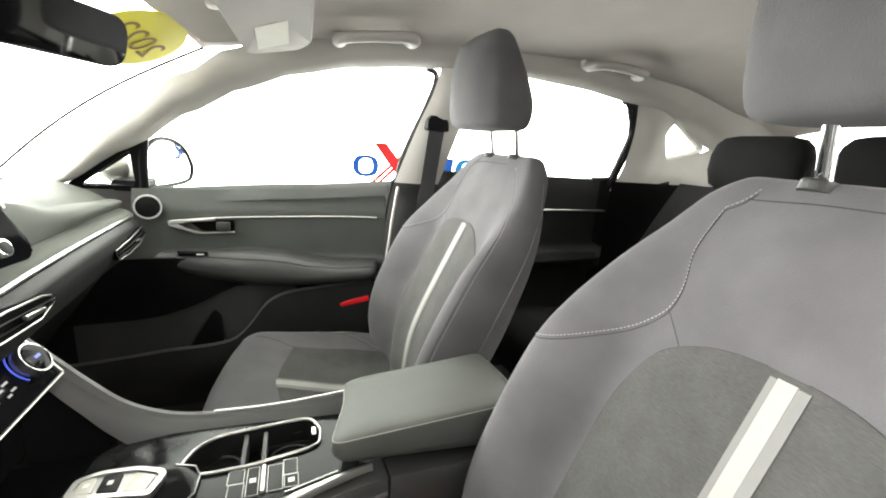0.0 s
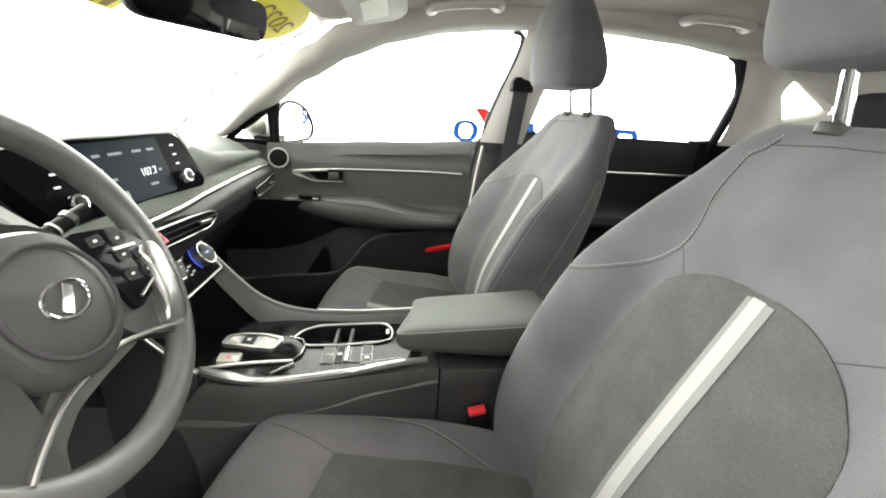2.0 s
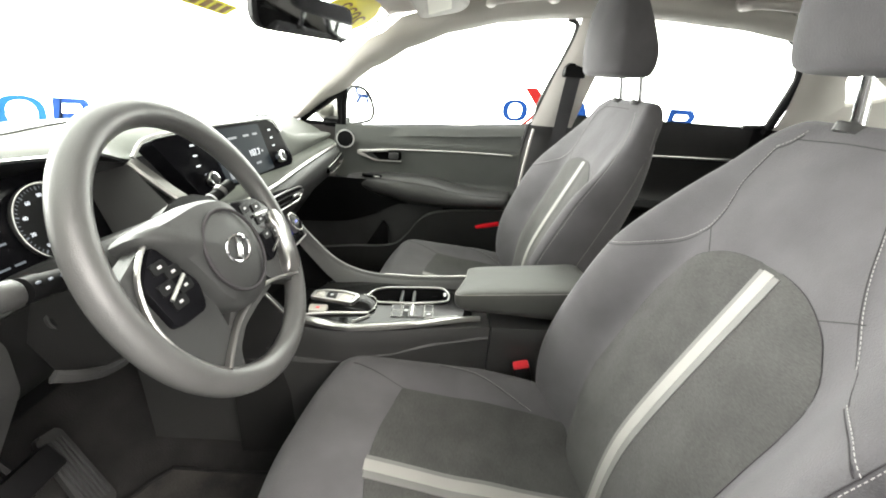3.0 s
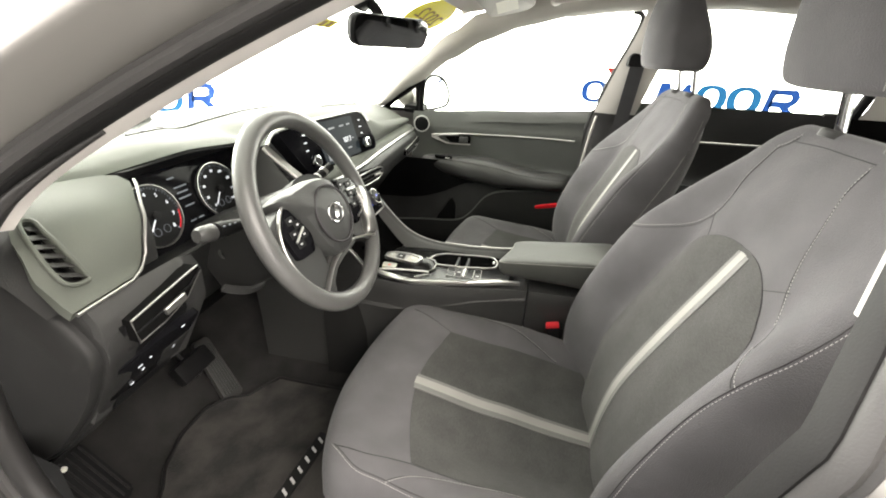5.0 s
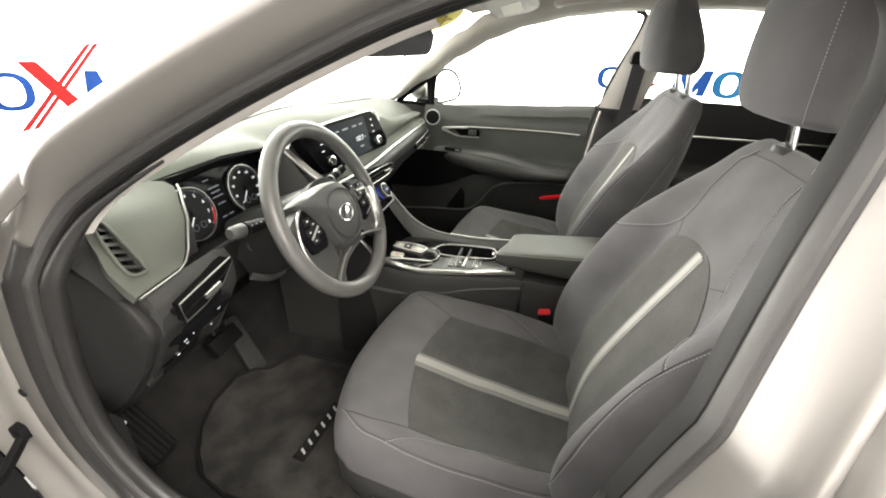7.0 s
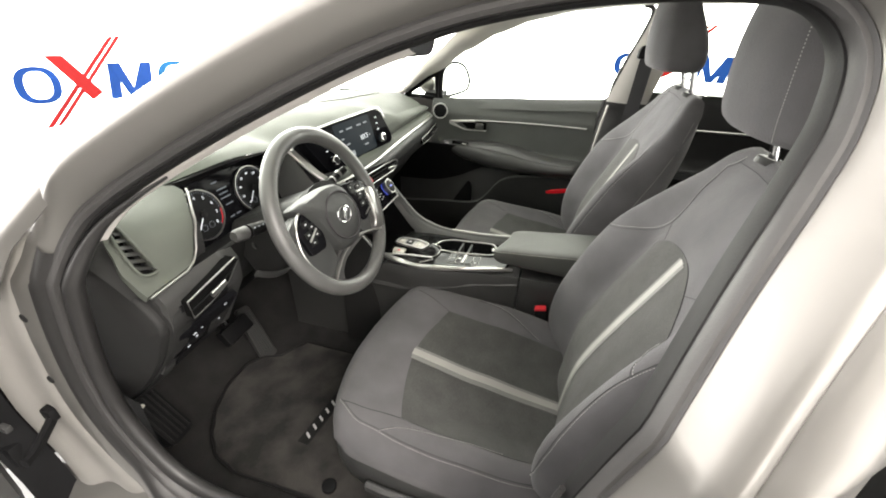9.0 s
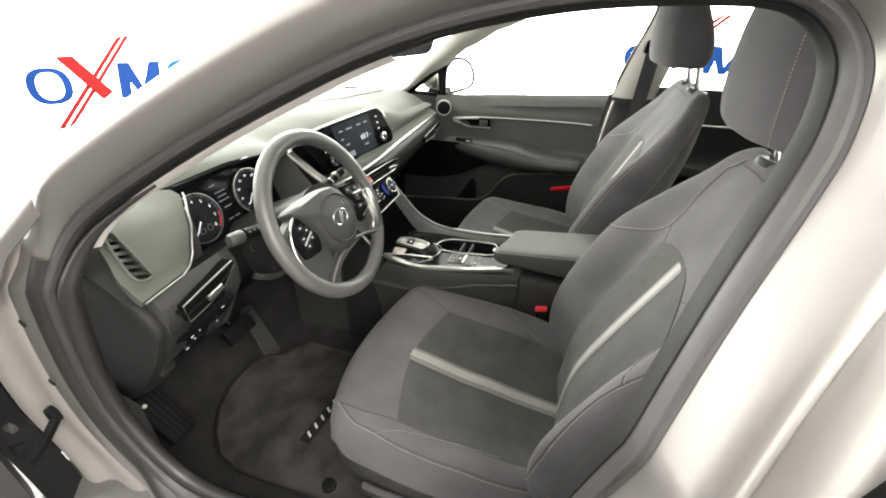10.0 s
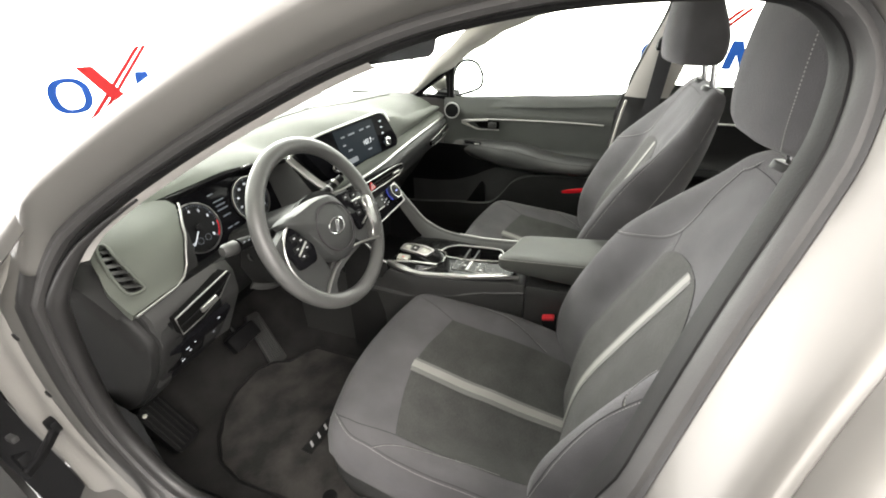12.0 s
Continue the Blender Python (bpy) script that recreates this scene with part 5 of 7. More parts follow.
for x in (-0.118, 0.118):
    kx = -0.146 if x < 0 else 0.112
    k = part("knob", disc(0.0135, 0.02, DM @ pose(kx, -0.028, 0.020), 28, 0.003), M_CHROME, radio, "chrome knob with a black face")
    part("knob_face", disc(0.0095, 0.003, DM @ pose(kx, -0.028, 0.0215), 28, 0.001), M_DARK, k)
    for j in range(3):
        part("key_mark", slab([(-0.005, -0.0014), (0.005, -0.0014), (0.005, 0.0014), (-0.005, 0.0014)], 0.0005, 0, 1, DM @ pose((0.130 if x > 0 else -0.140) - 0.004 * j, 0.036 - 0.018 * j, 0.0012)), M_LIT, radio)
part("silver_brow", bar([DM @ V(p.x, p.y, 0.002) for p in spline([(-0.270, 0.036, 0), (-0.232, 0.058, 0), (-0.16, 0.063, 0), (-0.09, 0.0645, 0), (0.0, 0.0645, 0), (0.143, 0.0625, 0), (0.168, 0.049, 0), (0.176, 0.025, 0)], 8)], 0.004, 0.006, DN), M_SATIN, dash, "silver brow over the radio")

# instrument cluster under its hood
CM = facing((-0.520, -0.390, 0.888), V(0.95, 0, 0.30))
cluster = thing("instrument_cluster", "black instrument cluster with two silver-ringed dials", "instrument panel", (-0.52, -0.39, 0.88))
part("face", slab(rounded([(-0.160, -0.070), (0.165, -0.070), (0.175, 0.070), (-0.155, 0.078)], 0.02), 0.02, 0.002, 2, CM), M_PIANO, cluster, "gloss black cluster face")
for cx, top, first, step, count, nm in ((-0.088, 8, 0, 1, 9, "tachometer"), (0.072, 160, 0, 20, 9, "speedometer")):
    d = part(nm, disc(0.051, 0.004, CM @ pose(cx, 0, 0.006), 40, 0.001), M_DARK, cluster, "dark dial with pale figures")
    part("dial_ring", disc(0.0536, 0.006, CM @ pose(cx, 0, 0.009), 48, 0, 0.0518), M_SATIN, d, "satin silver dial ring")
    for k in range(count):
        a = radians(225 - 270 * k / (count - 1))
        lettering(str(first + step * k), 0.0095 if top == 8 else 0.0070, CM @ pose(cx + 0.037 * math.cos(a), 0.037 * math.sin(a), 0.0068), M_LIT, "figure", d)
    bm = bmesh.new()
    for k in range(41):
        a = radians(225 - 270 * k / 40)
        r0 = 0.0455 if k % 5 else 0.044
        w = 0.0006 if k % 5 else 0.0011
        c, s = math.cos(a), math.sin(a)
        vs = [bm.verts.new(CM @ V(cx + r * c - q * s, r * s + q * c, 0.0072)) for r, q in ((r0, -w), (0.0490, -w), (0.0490, w), (r0, w))]
        bm.faces.new(vs)
    part("tick_marks", bm, M_DIM, d)
    a = radians(225)
    part("needle", bar([CM @ V(cx, 0, 0.010), CM @ V(cx + 0.036 * math.cos(a), 0.036 * math.sin(a), 0.010)], 0.0022, 0.001, CM.to_3x3() @ V(0.7, -0.7, 0)), M_LIT, d, "white needle")
    part("needle_cap", disc(0.008, 0.004, CM @ pose(cx, 0, 0.013), 20, 0.001), M_DARK, d)
    for sx in (-0.013, 0.014):
        part("small_gauge", disc(0.007, 0.0006, CM @ pose(cx + sx * 0.75, -0.026, 0.0072), 20, 0, 0.0064), M_DIM, d)
bm = bmesh.new()
for k in range(8):
    a0, a1 = radians(-5 - 5 * k), radians(-9.4 - 5 * k)
    vs = [bm.verts.new(CM @ V(-0.088 + r * math.cos(a), r * math.sin(a), 0.0074)) for r, a in ((0.0468, a0), (0.0492, a0), (0.0492, a1), (0.0468, a1))]
    bm.faces.new(vs)
part("red_zone", bm, M_REFLECT, cluster)
for x, y, w in ((-0.012, 0.048, 0.016), (0.0, 0.030, 0.030), (0.0, 0.020, 0.026), (0.0, 0.010, 0.03), (0.002, -0.006, 0.022), (-0.006, -0.034, 0.014), (0.014, -0.034, 0.014)):
    part("display_bar", slab([(-w / 2, -0.0013), (w / 2, -0.0013), (w / 2, 0.0013), (-w / 2, 0.0013)], 0.0004, 0, 1, CM @ pose(x - 0.008, y, 0.0014)), M_DIM, cluster)


def hood(u, v):
    """Inside of the cluster's hood, from the brow down to the face's edge."""
    a = V(brow_x(u) + 0.004, u, brow_z(u) - 0.006)
    b = V(-0.535, max(-0.545, min(-0.225, u)), 0.958)
    return a.lerp(b, v)


part("cluster_hood", sheet(hood, steps(-0.56, -0.20, 20), steps(0, 1, 4), 0.004), M_DARK, dash, "black cluster hood")
part("hood_silver", bar(spline([(-0.478, -0.205, 0.953), (-0.455, -0.200, 0.930), (-0.420, -0.195, 0.900), (-0.385, -0.185, 0.872)], 6), 0.022, 0.012, (0, 1, 0.2), 0.3), M_BRUSHED, dash, "silver strip beside the cluster")
part("hood_cheek", sheet(lambda u, v: V(-0.475 + 0.10 * u + (-0.535 + 0.475 - 0.05 * u) * v, -0.215 - 0.02 * u - 0.02 * v, 0.950 - 0.095 * u - 0.02 * v), steps(0, 1, 8), steps(0, 1, 5)), M_PLASTIC, dash)

# the end pod beside the driver's door: soft panel with a vent, silver edge
def pod(u, v):
    """u from the door side (0) to the cluster (1), v from the top (0) down (1)."""
    top = V(-0.60, -0.715, 0.965).lerp(V(-0.512, -0.520, 0.966), u)
    low = V(-0.405, -0.722, 0.872).lerp(V(-0.432, -0.560, 0.862), u)
    p = top.lerp(low, v)
    return p + V(0.030, -0.006, 0.022) * math.sin(math.pi * min(1, v * 1.05)) * (0.7 + 0.3 * math.sin(math.pi * u))


def pod_lo(v):
    return lerp_at([(-0.12, 0.56), (-0.06, 0.47), (0.0, 0.42), (0.2, 0.265), (0.5, 0.12), (0.75, 0.03), (1.0, 0.03)], v)


def pod_hi(v):
    return lerp_at([(-0.12, 0.92), (-0.06, 1.0), (0.06, 1.03), (0.5, 0.915), (0.85, 0.80), (0.95, 0.74), (1.0, 0.66)], v)


def pod_at(k, v, lift=0.0):
    return pod(pod_lo(v) + (pod_hi(v) - pod_lo(v)) * k, v) + V(0.55, -0.1, 0.8) * lift


backing = part("pod_backing", sheet(lambda u, v: pod(u, v) - V(0.010, 0, 0.012), steps(-0.05, 1.02, 12), steps(-0.1, 0.93, 12)), M_CAP, dash, "dark grey dash shoulder")
pd = part("end_pod", sheet(pod_at, steps(0, 1, 14), [-0.12, -0.10, -0.06] + steps(0, 1, 16), -0.012), M_PAD, dash, "grey soft end pod")
edge_line = [pod(pod_hi(v) + 0.012, v) + V(0.003, 0.002, 0.002) for v in steps(0.06, 0.98, 16)] + [pod(u, 1.02) + V(0.003, 0, 0.001) for u in steps(0.58, 0.03, 8)]
part("pod_silver", bar(edge_line, 0.0042, 0.004, (0.5, 0, 0.8)), M_BRUSHED, dash, "thin silver pod edge")
hole = [(0.262, 0.324), (0.297, 0.312), (0.318, 0.345), (0.300, 0.47), (0.295, 0.64), (0.306, 0.81), (0.306, 0.862), (0.25, 0.872), (0.174, 0.852), (0.140, 0.80), (0.145, 0.685), (0.183, 0.514), (0.228, 0.386)]
ring = [pod(a.x, a.y) + V(0.003, -0.001, 0.004) for a in spline([(x, y, 0) for x, y in hole], 5, True)]
cutter = new("cutter", slab_mesh(lofted([[p + V(0.02, -0.004, 0.028) for p in ring], [p + V(-0.04, 0.006, -0.05) for p in ring]])))
for cut_into in (pd, backing):
    carve(cut_into, cutter)
bpy.data.objects.remove(cutter)
ev = part("end_vent", lofted([[p + V(-0.026, 0.004, -0.020) for p in ring], [p + V(-0.030, 0.004, -0.024) for p in ring]]), M_VOID, dash, "round-ended black air vent")
part("duct", lofted([[p + V(-0.001, 0, -0.002) for p in ring], [p + V(-0.027, 0.004, -0.021) for p in ring]], True, False), M_VOID, ev)
part("rim", tube(ring, 0.0028, 8, True), M_PAD, ev)
for (u0, v0), (u1, v1) in (((0.248, 0.384), (0.306, 0.425)), ((0.208, 0.461), (0.298, 0.502)), ((0.183, 0.535), (0.293, 0.590)), ((0.168, 0.605), (0.295, 0.676)), ((0.157, 0.681), (0.303, 0.755)), ((0.156, 0.761), (0.302, 0.842))):
    a, b = pod(u0, v0) + V(0.002, 0, 0.003), pod(u1, v1) + V(-0.008, 0.003, 0.001)
    part("slat", bar([a, a.lerp(b, 0.5), b], 0.0012, 0.010, (0.3, 0, 0.95)), M_PLASTIC, ev, "grey vent slat")
# lower driver's panel: slot vent, switches, end cap, knee panel
def knee(u, v):
    a = V(-0.410, -0.702, 0.868).lerp(V(-0.425, -0.545, 0.858), min(1, u * 1.25)) if u < 0.8 else V(-0.425, -0.545, 0.858).lerp(V(-0.44, -0.50, 0.84), (u - 0.8) / 0.2)
    k = lerp_at([(0, V(0, 0, 0)), (0.15, V(0.014, 0, -0.022)), (0.4, V(0.012, 0, -0.075)), (0.6, V(-0.010, 0, -0.115)), (1, V(-0.06, 0, -0.205))], v)
    return a + k


part("driver_panel", sheet(knee, steps(0, 1, 20), steps(0, 1, 16), -0.012), M_PLASTIC, dash, "grey lower driver's panel")
slot_vent("driver_vent", [(-0.385, -0.672, 0.834), (-0.388, -0.62, 0.840), (-0.393, -0.555, 0.846), (-0.397, -0.538, 0.845), (-0.396, -0.535, 0.836), (-0.389, -0.576, 0.813), (-0.381, -0.63, 0.806), (-0.378, -0.674, 0.804)], ((-0.377, -0.610, 0.824), (0.006, 0.038, 0.010), (8, 0, 0)), bars=1)
part("switch_surround", sheet(lambda u, v: knee(u + 0.05 * (v - 0.3), v) + V(0.004, 0, -0.001), steps(0.12, 0.70, 10), steps(0.24, 0.98, 14), -0.006), M_DARK, dash, "black panel round the switches")
SWM = facing((-0.419, -0.618, 0.738), (1, -0.05, -0.58))
sw = part("switch_bank", slab(rounded([(-0.072, -0.048), (0.046, -0.048), (0.066, 0.040), (-0.072, 0.034)], 0.006), 0.012, 0.002, 2, SWM), M_PIANO, dash, "black switch bank with white symbols")
for x, y, w, tilt in ((-0.040, -0.037, 0.005, 20), (-0.026, -0.016, 0.004, 60), (-0.034, 0.0, 0.006, 25), (-0.018, 0.005, 0.003, 25), (0.028, -0.014, 0.005, 80), (0.034, 0.030, 0.005, 20)):
    part("switch_mark", slab([(-w * 0.6, -0.0013), (w * 0.6, -0.0013), (w * 0.6, 0.0013), (-w * 0.6, 0.0013)], 0.0005, 0, 1, SWM @ pose(x, y, 0.0012, 0, 0, tilt)), M_LIT, sw)
part("switch_gap", slab(rounded([(0.006, -0.046), (0.046, -0.046), (0.056, 0.0), (0.006, -0.004)], 0.004), 0.001, 0, 1, SWM @ pose(0, 0, 0.0011)), M_CAP, sw, "dark storage flap")


CAP = [(p.x, p.y) for p in spline([(-0.585, 0.905, 0), (-0.532, 0.900, 0), (-0.482, 0.888, 0), (-0.442, 0.855, 0), (-0.414, 0.820, 0), (-0.407, 0.797, 0), (-0.415, 0.77, 0), (-0.446, 0.712, 0), (-0.51, 0.631, 0), (-0.56, 0.585, 0), (-0.61, 0.552, 0), (-0.66, 0.535, 0)], 6)] + [(-0.70, 0.535), (-0.70, 0.78), (-0.66, 0.90)]
CAP.reverse()


def cheek(grow, y, levels):
    """The dash's end towards the door: the outline at (shrink, depth) levels."""
    cx, cz = -0.54, 0.72
    return lofted([[V(cx + (x - cx) * (grow - k), y + d, cz + (z - cz) * (grow - k)) for x, z in CAP] for k, d in levels])


part("end_cap", cheek(1.0, -0.718, [(0.0, 0.03), (0.0, 0.010), (0.012, 0.004), (0.04, 0.0), (0.3, -0.004), (0.8, -0.006)]), M_CAP, dash, "dark grey dash end cap")
part("dash_side", cheek(1.09, -0.704, [(0.0, 0.04), (0.0, 0.010), (0.02, 0.003), (0.05, 0.0)]), M_CAP, dash, "dark grey dash side")
part("knee_panel", sheet(lambda u, v: V(-0.44 - 0.12 * v + 0.02 * math.sin(math.pi * v), u, 0.84 - 0.19 * v), steps(-0.53, -0.14, 12), steps(0, 1, 8), -0.01), M_CAP, dash, "dark knee panel under the wheel")
part("hood_lower", sheet(lambda u, v: V(-0.53 + 0.09 * v, u, 0.822 + 0.02 * v), steps(-0.56, -0.20, 12), steps(0, 1, 3)), M_DARK, dash)
part("under_dash", sheet(lambda u, v: V(-0.52 - 0.4 * v, u, 0.66 - 0.03 * v), steps(-0.72, 0.70, 8), steps(0, 1, 3)), M_DARK, dash)

# ---- steering wheel ----
WC, WN = V(-0.264, -0.382, 0.897), V(math.cos(0.445), 0, math.sin(0.445))
WM = facing(WC, WN)
wheel = thing("steering_wheel", "dark grey leather steering wheel with silver spoke trim", "steering wheel", WC)
RIM = 0.166
part("rim", tube([WM @ V(RIM * math.cos(a), RIM * math.sin(a), 0) for a in (2 * math.pi * k / 96 for k in range(96))], 0.0165, 18, True, 0.92), M_LEATHER, wheel, "dark grey leather rim")


def cushiony(outline, levels, m):
    """A domed plate: the outline shrunk towards its middle at each level (scale, height)."""
    c = Vector((sum(p[0] for p in outline) / len(outline), sum(p[1] for p in outline) / len(outline), 0))
    loops = [[m @ (c + (V(x, y, 0) - c) * k + V(0, 0, h)) for x, y in outline] for k, h in levels]
    return lofted(loops)


PADL = dense([(-0.112, 0.050), (-0.055, 0.057), (-0.01, 0.057), (0.035, 0.046), (0.054, 0.018), (0.060, -0.020), (0.048, -0.056), (0.012, -0.082), (-0.034, -0.080), (-0.062, -0.058), (-0.073, -0.025), (-0.088, 0.014)], 6)
part("airbag_cover", cushiony(PADL, [(0.98, -0.02), (1.0, 0.0), (0.98, 0.012), (0.90, 0.022), (0.6, 0.030), (0.25, 0.033)], WM), M_HUB, wheel, "grey airbag cover")
part("cover_ring", tube([WM @ V(-0.012 + 0.054 * math.cos(a), -0.012 + 0.050 * math.sin(a), 0.0305) for a in (2 * math.pi * k / 48 for k in range(48))], 0.0022, 8, True), M_SEAM, wheel)
emb = part("emblem", tube([WM @ (V(-0.013, -0.012, 0.034) + V(0.0235 * math.cos(a), 0.0155 * math.sin(a), 0)) for a in (2 * math.pi * k / 40 for k in range(40))], 0.0018, 8, True), M_CHROME, wheel, "oval chrome emblem")
part("emblem_bar", bar([WM @ V(-0.021, -0.022, 0.0345), WM @ V(-0.013, -0.012, 0.0348), WM @ V(-0.005, -0.002, 0.0345)], 0.010, 0.003, WM.to_3x3() @ V(0.8, -0.6, 0)), M_CHROME, emb, "slanted chrome bar")

# spokes
SPL = [(-0.090, 0.045), (-0.130, 0.030), (-0.158, 0.018), (-0.160, -0.045), (-0.140, -0.075), (-0.112, -0.112), (-0.100, -0.135), (-0.078, -0.130), (-0.066, -0.080), (-0.06, 0.0)]
SPR = [(0.06, 0.03), (0.105, 0.030), (0.152, 0.012), (0.168, -0.018), (0.160, -0.062), (0.142, -0.112), (0.118, -0.118), (0.100, -0.104), (0.060, -0.085), (0.03, -0.04)]
part("left_spoke", slab(rounded(SPL, 0.012), 0.022, 0.004, 2, WM @ pose(0, 0, 0.006)), M_HUB, wheel)
part("right_spoke", slab(rounded(SPR, 0.012), 0.022, 0.004, 2, WM @ pose(0, 0, 0.006)), M_HUB, wheel)
lp = part("left_keys", slab(rounded([(-0.104, 0.038), (-0.076, -0.018), (-0.086, -0.046), (-0.134, -0.042), (-0.140, 0.008)], 0.008), 0.012, 0.002, 2, WM @ pose(0, 0, 0.014)), M_PIANO, wheel, "gloss black key pad")
rp = part("right_keys", slab(rounded([(0.050, 0.036), (0.112, 0.026), (0.146, -0.008), (0.142, -0.042), (0.072, -0.062), (0.064, -0.012)], 0.008), 0.012, 0.002, 2, WM @ pose(0, 0, 0.014)), M_PIANO, wheel, "gloss black key pad")
for prnt, marks in ((lp, ((-0.112, 0.016), (-0.100, 0.006), (-0.118, -0.004), (-0.096, -0.012), (-0.114, -0.022))), (rp, ((0.075, 0.020), (0.104, 0.014), (0.098, -0.004), (0.122, -0.010), (0.092, -0.026), (0.118, -0.030)))):
    for k, (x, y) in enumerate(marks):
        part("key_mark", slab([(-0.0026, -0.0013), (0.0026, -0.0013), (0.0026, 0.0013), (-0.0026, 0.0013)], 0.0005, 0, 1, WM @ pose(x, y, 0.0164)), M_GREYPRINT, prnt)
        part("key", slab(rounded([(x - 0.0105, y - 0.0055), (x + 0.0105, y - 0.0065), (x + 0.0105, y + 0.0055), (x - 0.0105, y + 0.0060)], 0.002), 0.004, 0.001, 1, WM @ pose(0, 0, 0.0160)), M_DARK, prnt)
part("key_rocker", bar([WM @ V(-0.124, -0.016, 0.017), WM @ V(-0.092, -0.002, 0.017)], 0.004, 0.003, WM.to_3x3() @ V(0, 1, 0)), M_SATIN, lp, "silver rocker")
part("key_rocker", bar([WM @ V(0.086, 0.005, 0.017), WM @ V(0.120, 0.001, 0.017)], 0.004, 0.003, WM.to_3x3() @ V(0, 1, 0)), M_SATIN, rp, "silver rocker")
part("key_rocker", bar([WM @ V(0.082, -0.050, 0.017), WM @ V(0.134, -0.036, 0.017)], 0.003, 0.003, WM.to_3x3() @ V(0, 1, 0)), M_SATIN, rp)
WX = WM.to_3x3() @ V(0, 0, 1)
part("silver_trim", bar([WM @ V(p.x, p.y, 0.010) for p in spline([(-0.104, 0.041, 0), (-0.124, 0.028, 0), (-0.140, 0.010, 0), (-0.151, -0.022, 0), (-0.146, -0.058, 0), (-0.125, -0.096, 0), (-0.109, -0.112, 0)], 6)], 0.0036, 0.006, lambda p: (p - WC).normalized()), M_SATIN, wheel, "silver spoke trim")
part("silver_trim", bar([WM @ V(p.x, p.y, 0.010) for p in spline([(-0.109, -0.112, 0), (-0.085, -0.098, 0), (-0.050, -0.083, 0), (0.0, -0.076, 0), (0.035, -0.078, 0), (0.085, -0.092, 0), (0.118, -0.104, 0)], 6)], 0.005, 0.010, WM.to_3x3() @ V(0, 1, 0)), M_SATIN, wheel, "silver arch trim")
BROAD = dense([(0.122, -0.006), (0.145, -0.002), (0.155, -0.016), (0.153, -0.048), (0.142, -0.076), (0.123, -0.102), (0.094, -0.090), (0.107, -0.064), (0.116, -0.036)], 4)
part("silver_trim", cushiony(BROAD, [(1.0, -0.006), (1.0, 0.012), (0.95, 0.0175), (0.80, 0.0210), (0.4, 0.0225)], WM), M_SATIN, wheel, "broad silver spoke trim")
part("lower_bridge", slab(rounded([(-0.105, -0.118), (-0.070, -0.085), (-0.045, -0.07), (0.03, -0.07), (0.06, -0.088), (0.0, -0.092), (-0.04, -0.098), (-0.068, -0.112), (-0.085, -0.146), (-0.105, -0.135)], 0.008), 0.02, 0.003, 2, WM @ pose(0, 0, 0.004)), M_PLASTIC, wheel)
part("hub_back", lofted([[WM @ V(r * math.cos(a), r * math.sin(a) * 0.85 - 0.01, z) for a in (2 * math.pi * k / 24 for k in range(24))] for r, z in ((0.09, -0.005), (0.085, -0.03), (0.06, -0.05))]), M_DARK, wheel)

column = thing("steering_column", "dark grey steering column cover with two stalks", "steering column", (-0.38, -0.382, 0.82))
part("shroud", lofted([[WM @ V(x, y, z) for x, y in rounded([(-0.06 * k, -0.075 * k), (0.06 * k, -0.075 * k), (0.068 * k, 0.02), (0.05 * k, 0.055 * k), (-0.05 * k, 0.055 * k), (-0.068 * k, 0.02)], 0.02)] for k, z in ((0.92, -0.045), (1.0, -0.06), (1.05, -0.14), (1.1, -0.22))]), M_CAP, column, "dark grey column shroud")
lst = part("left_stalk", tube(spline([(-0.352, -0.44, 0.888), (-0.356, -0.49, 0.897), (-0.359, -0.515, 0.901)], 5), [0.010] * 5 + [0.0115] * 6, 14), M_DARK, column, "black light stalk")
part("stalk_tip", tube([V(-0.360, -0.530, 0.903), V(-0.361, -0.534, 0.9035), V(-0.363, -0.556, 0.907), V(-0.3635, -0.562, 0.908)], [0.011, 0.0135, 0.0125, 0.009], 18), M_PLASTIC, lst, "grey turning knob at the stalk's end")
part("stalk_collar", tube([V(-0.3585, -0.512, 0.9005), V(-0.3598, -0.527, 0.9027)], 0.0125, 18), M_DARK, lst)
for k in range(3):
    part("stalk_mark", block((-0.348, -0.498 - 0.012 * k, 0.906 + 0.002 * k), (0.002, 0.004, 0.002), 0.0004), M_DIM, lst)
rst = part("right_stalk", tube(spline([(-0.345, -0.32, 0.900), (-0.330, -0.29, 0.912), (-0.318, -0.262, 0.925), (-0.31, -0.235, 0.935)], 5), 0.0085, 12), M_DARK, column, "black wiper stalk")
part("stalk_mark", tube([V(-0.317, -0.258, 0.927), V(-0.316, -0.252, 0.930)], 0.0100, 12), M_SATIN, rst)
part("stalk_mark", tube([V(-0.322, -0.272, 0.920), V(-0.3215, -0.27, 0.921)], 0.0095, 12), M_GREYPRINT, rst)
knob = part("start_button", disc(0.015, 0.014, facing((-0.414, -0.440, 0.822), (0.9, -0.2, 0.25)), 24, 0.003), M_DARK, column, "black round switch under the stalk")
part("ring", disc(0.0165, 0.006, facing((-0.418, -0.440, 0.822), (0.9, -0.2, 0.25)), 24, 0, 0.0145), M_PLASTIC, knob)
lever = spline([(-0.400, -0.490, 0.776), (-0.392, -0.47, 0.762), (-0.390, -0.44, 0.745), (-0.392, -0.41, 0.735), (-0.398, -0.385, 0.730)], 5)
part("tilt_lever", bar(lever, 0.016, 0.008, (0.3, 0, 1), 0.4), M_PLASTIC, column, "grey tilt lever")


# ---- centre console ----
console = thing("centre_console", "dark grey centre console with gloss black panel and armrest", "console", (-0.05, 0, 0.3))
TC = pose(0, 0, 0.630, -5.1, 0, 0)  # the console's top, tipped to the passenger


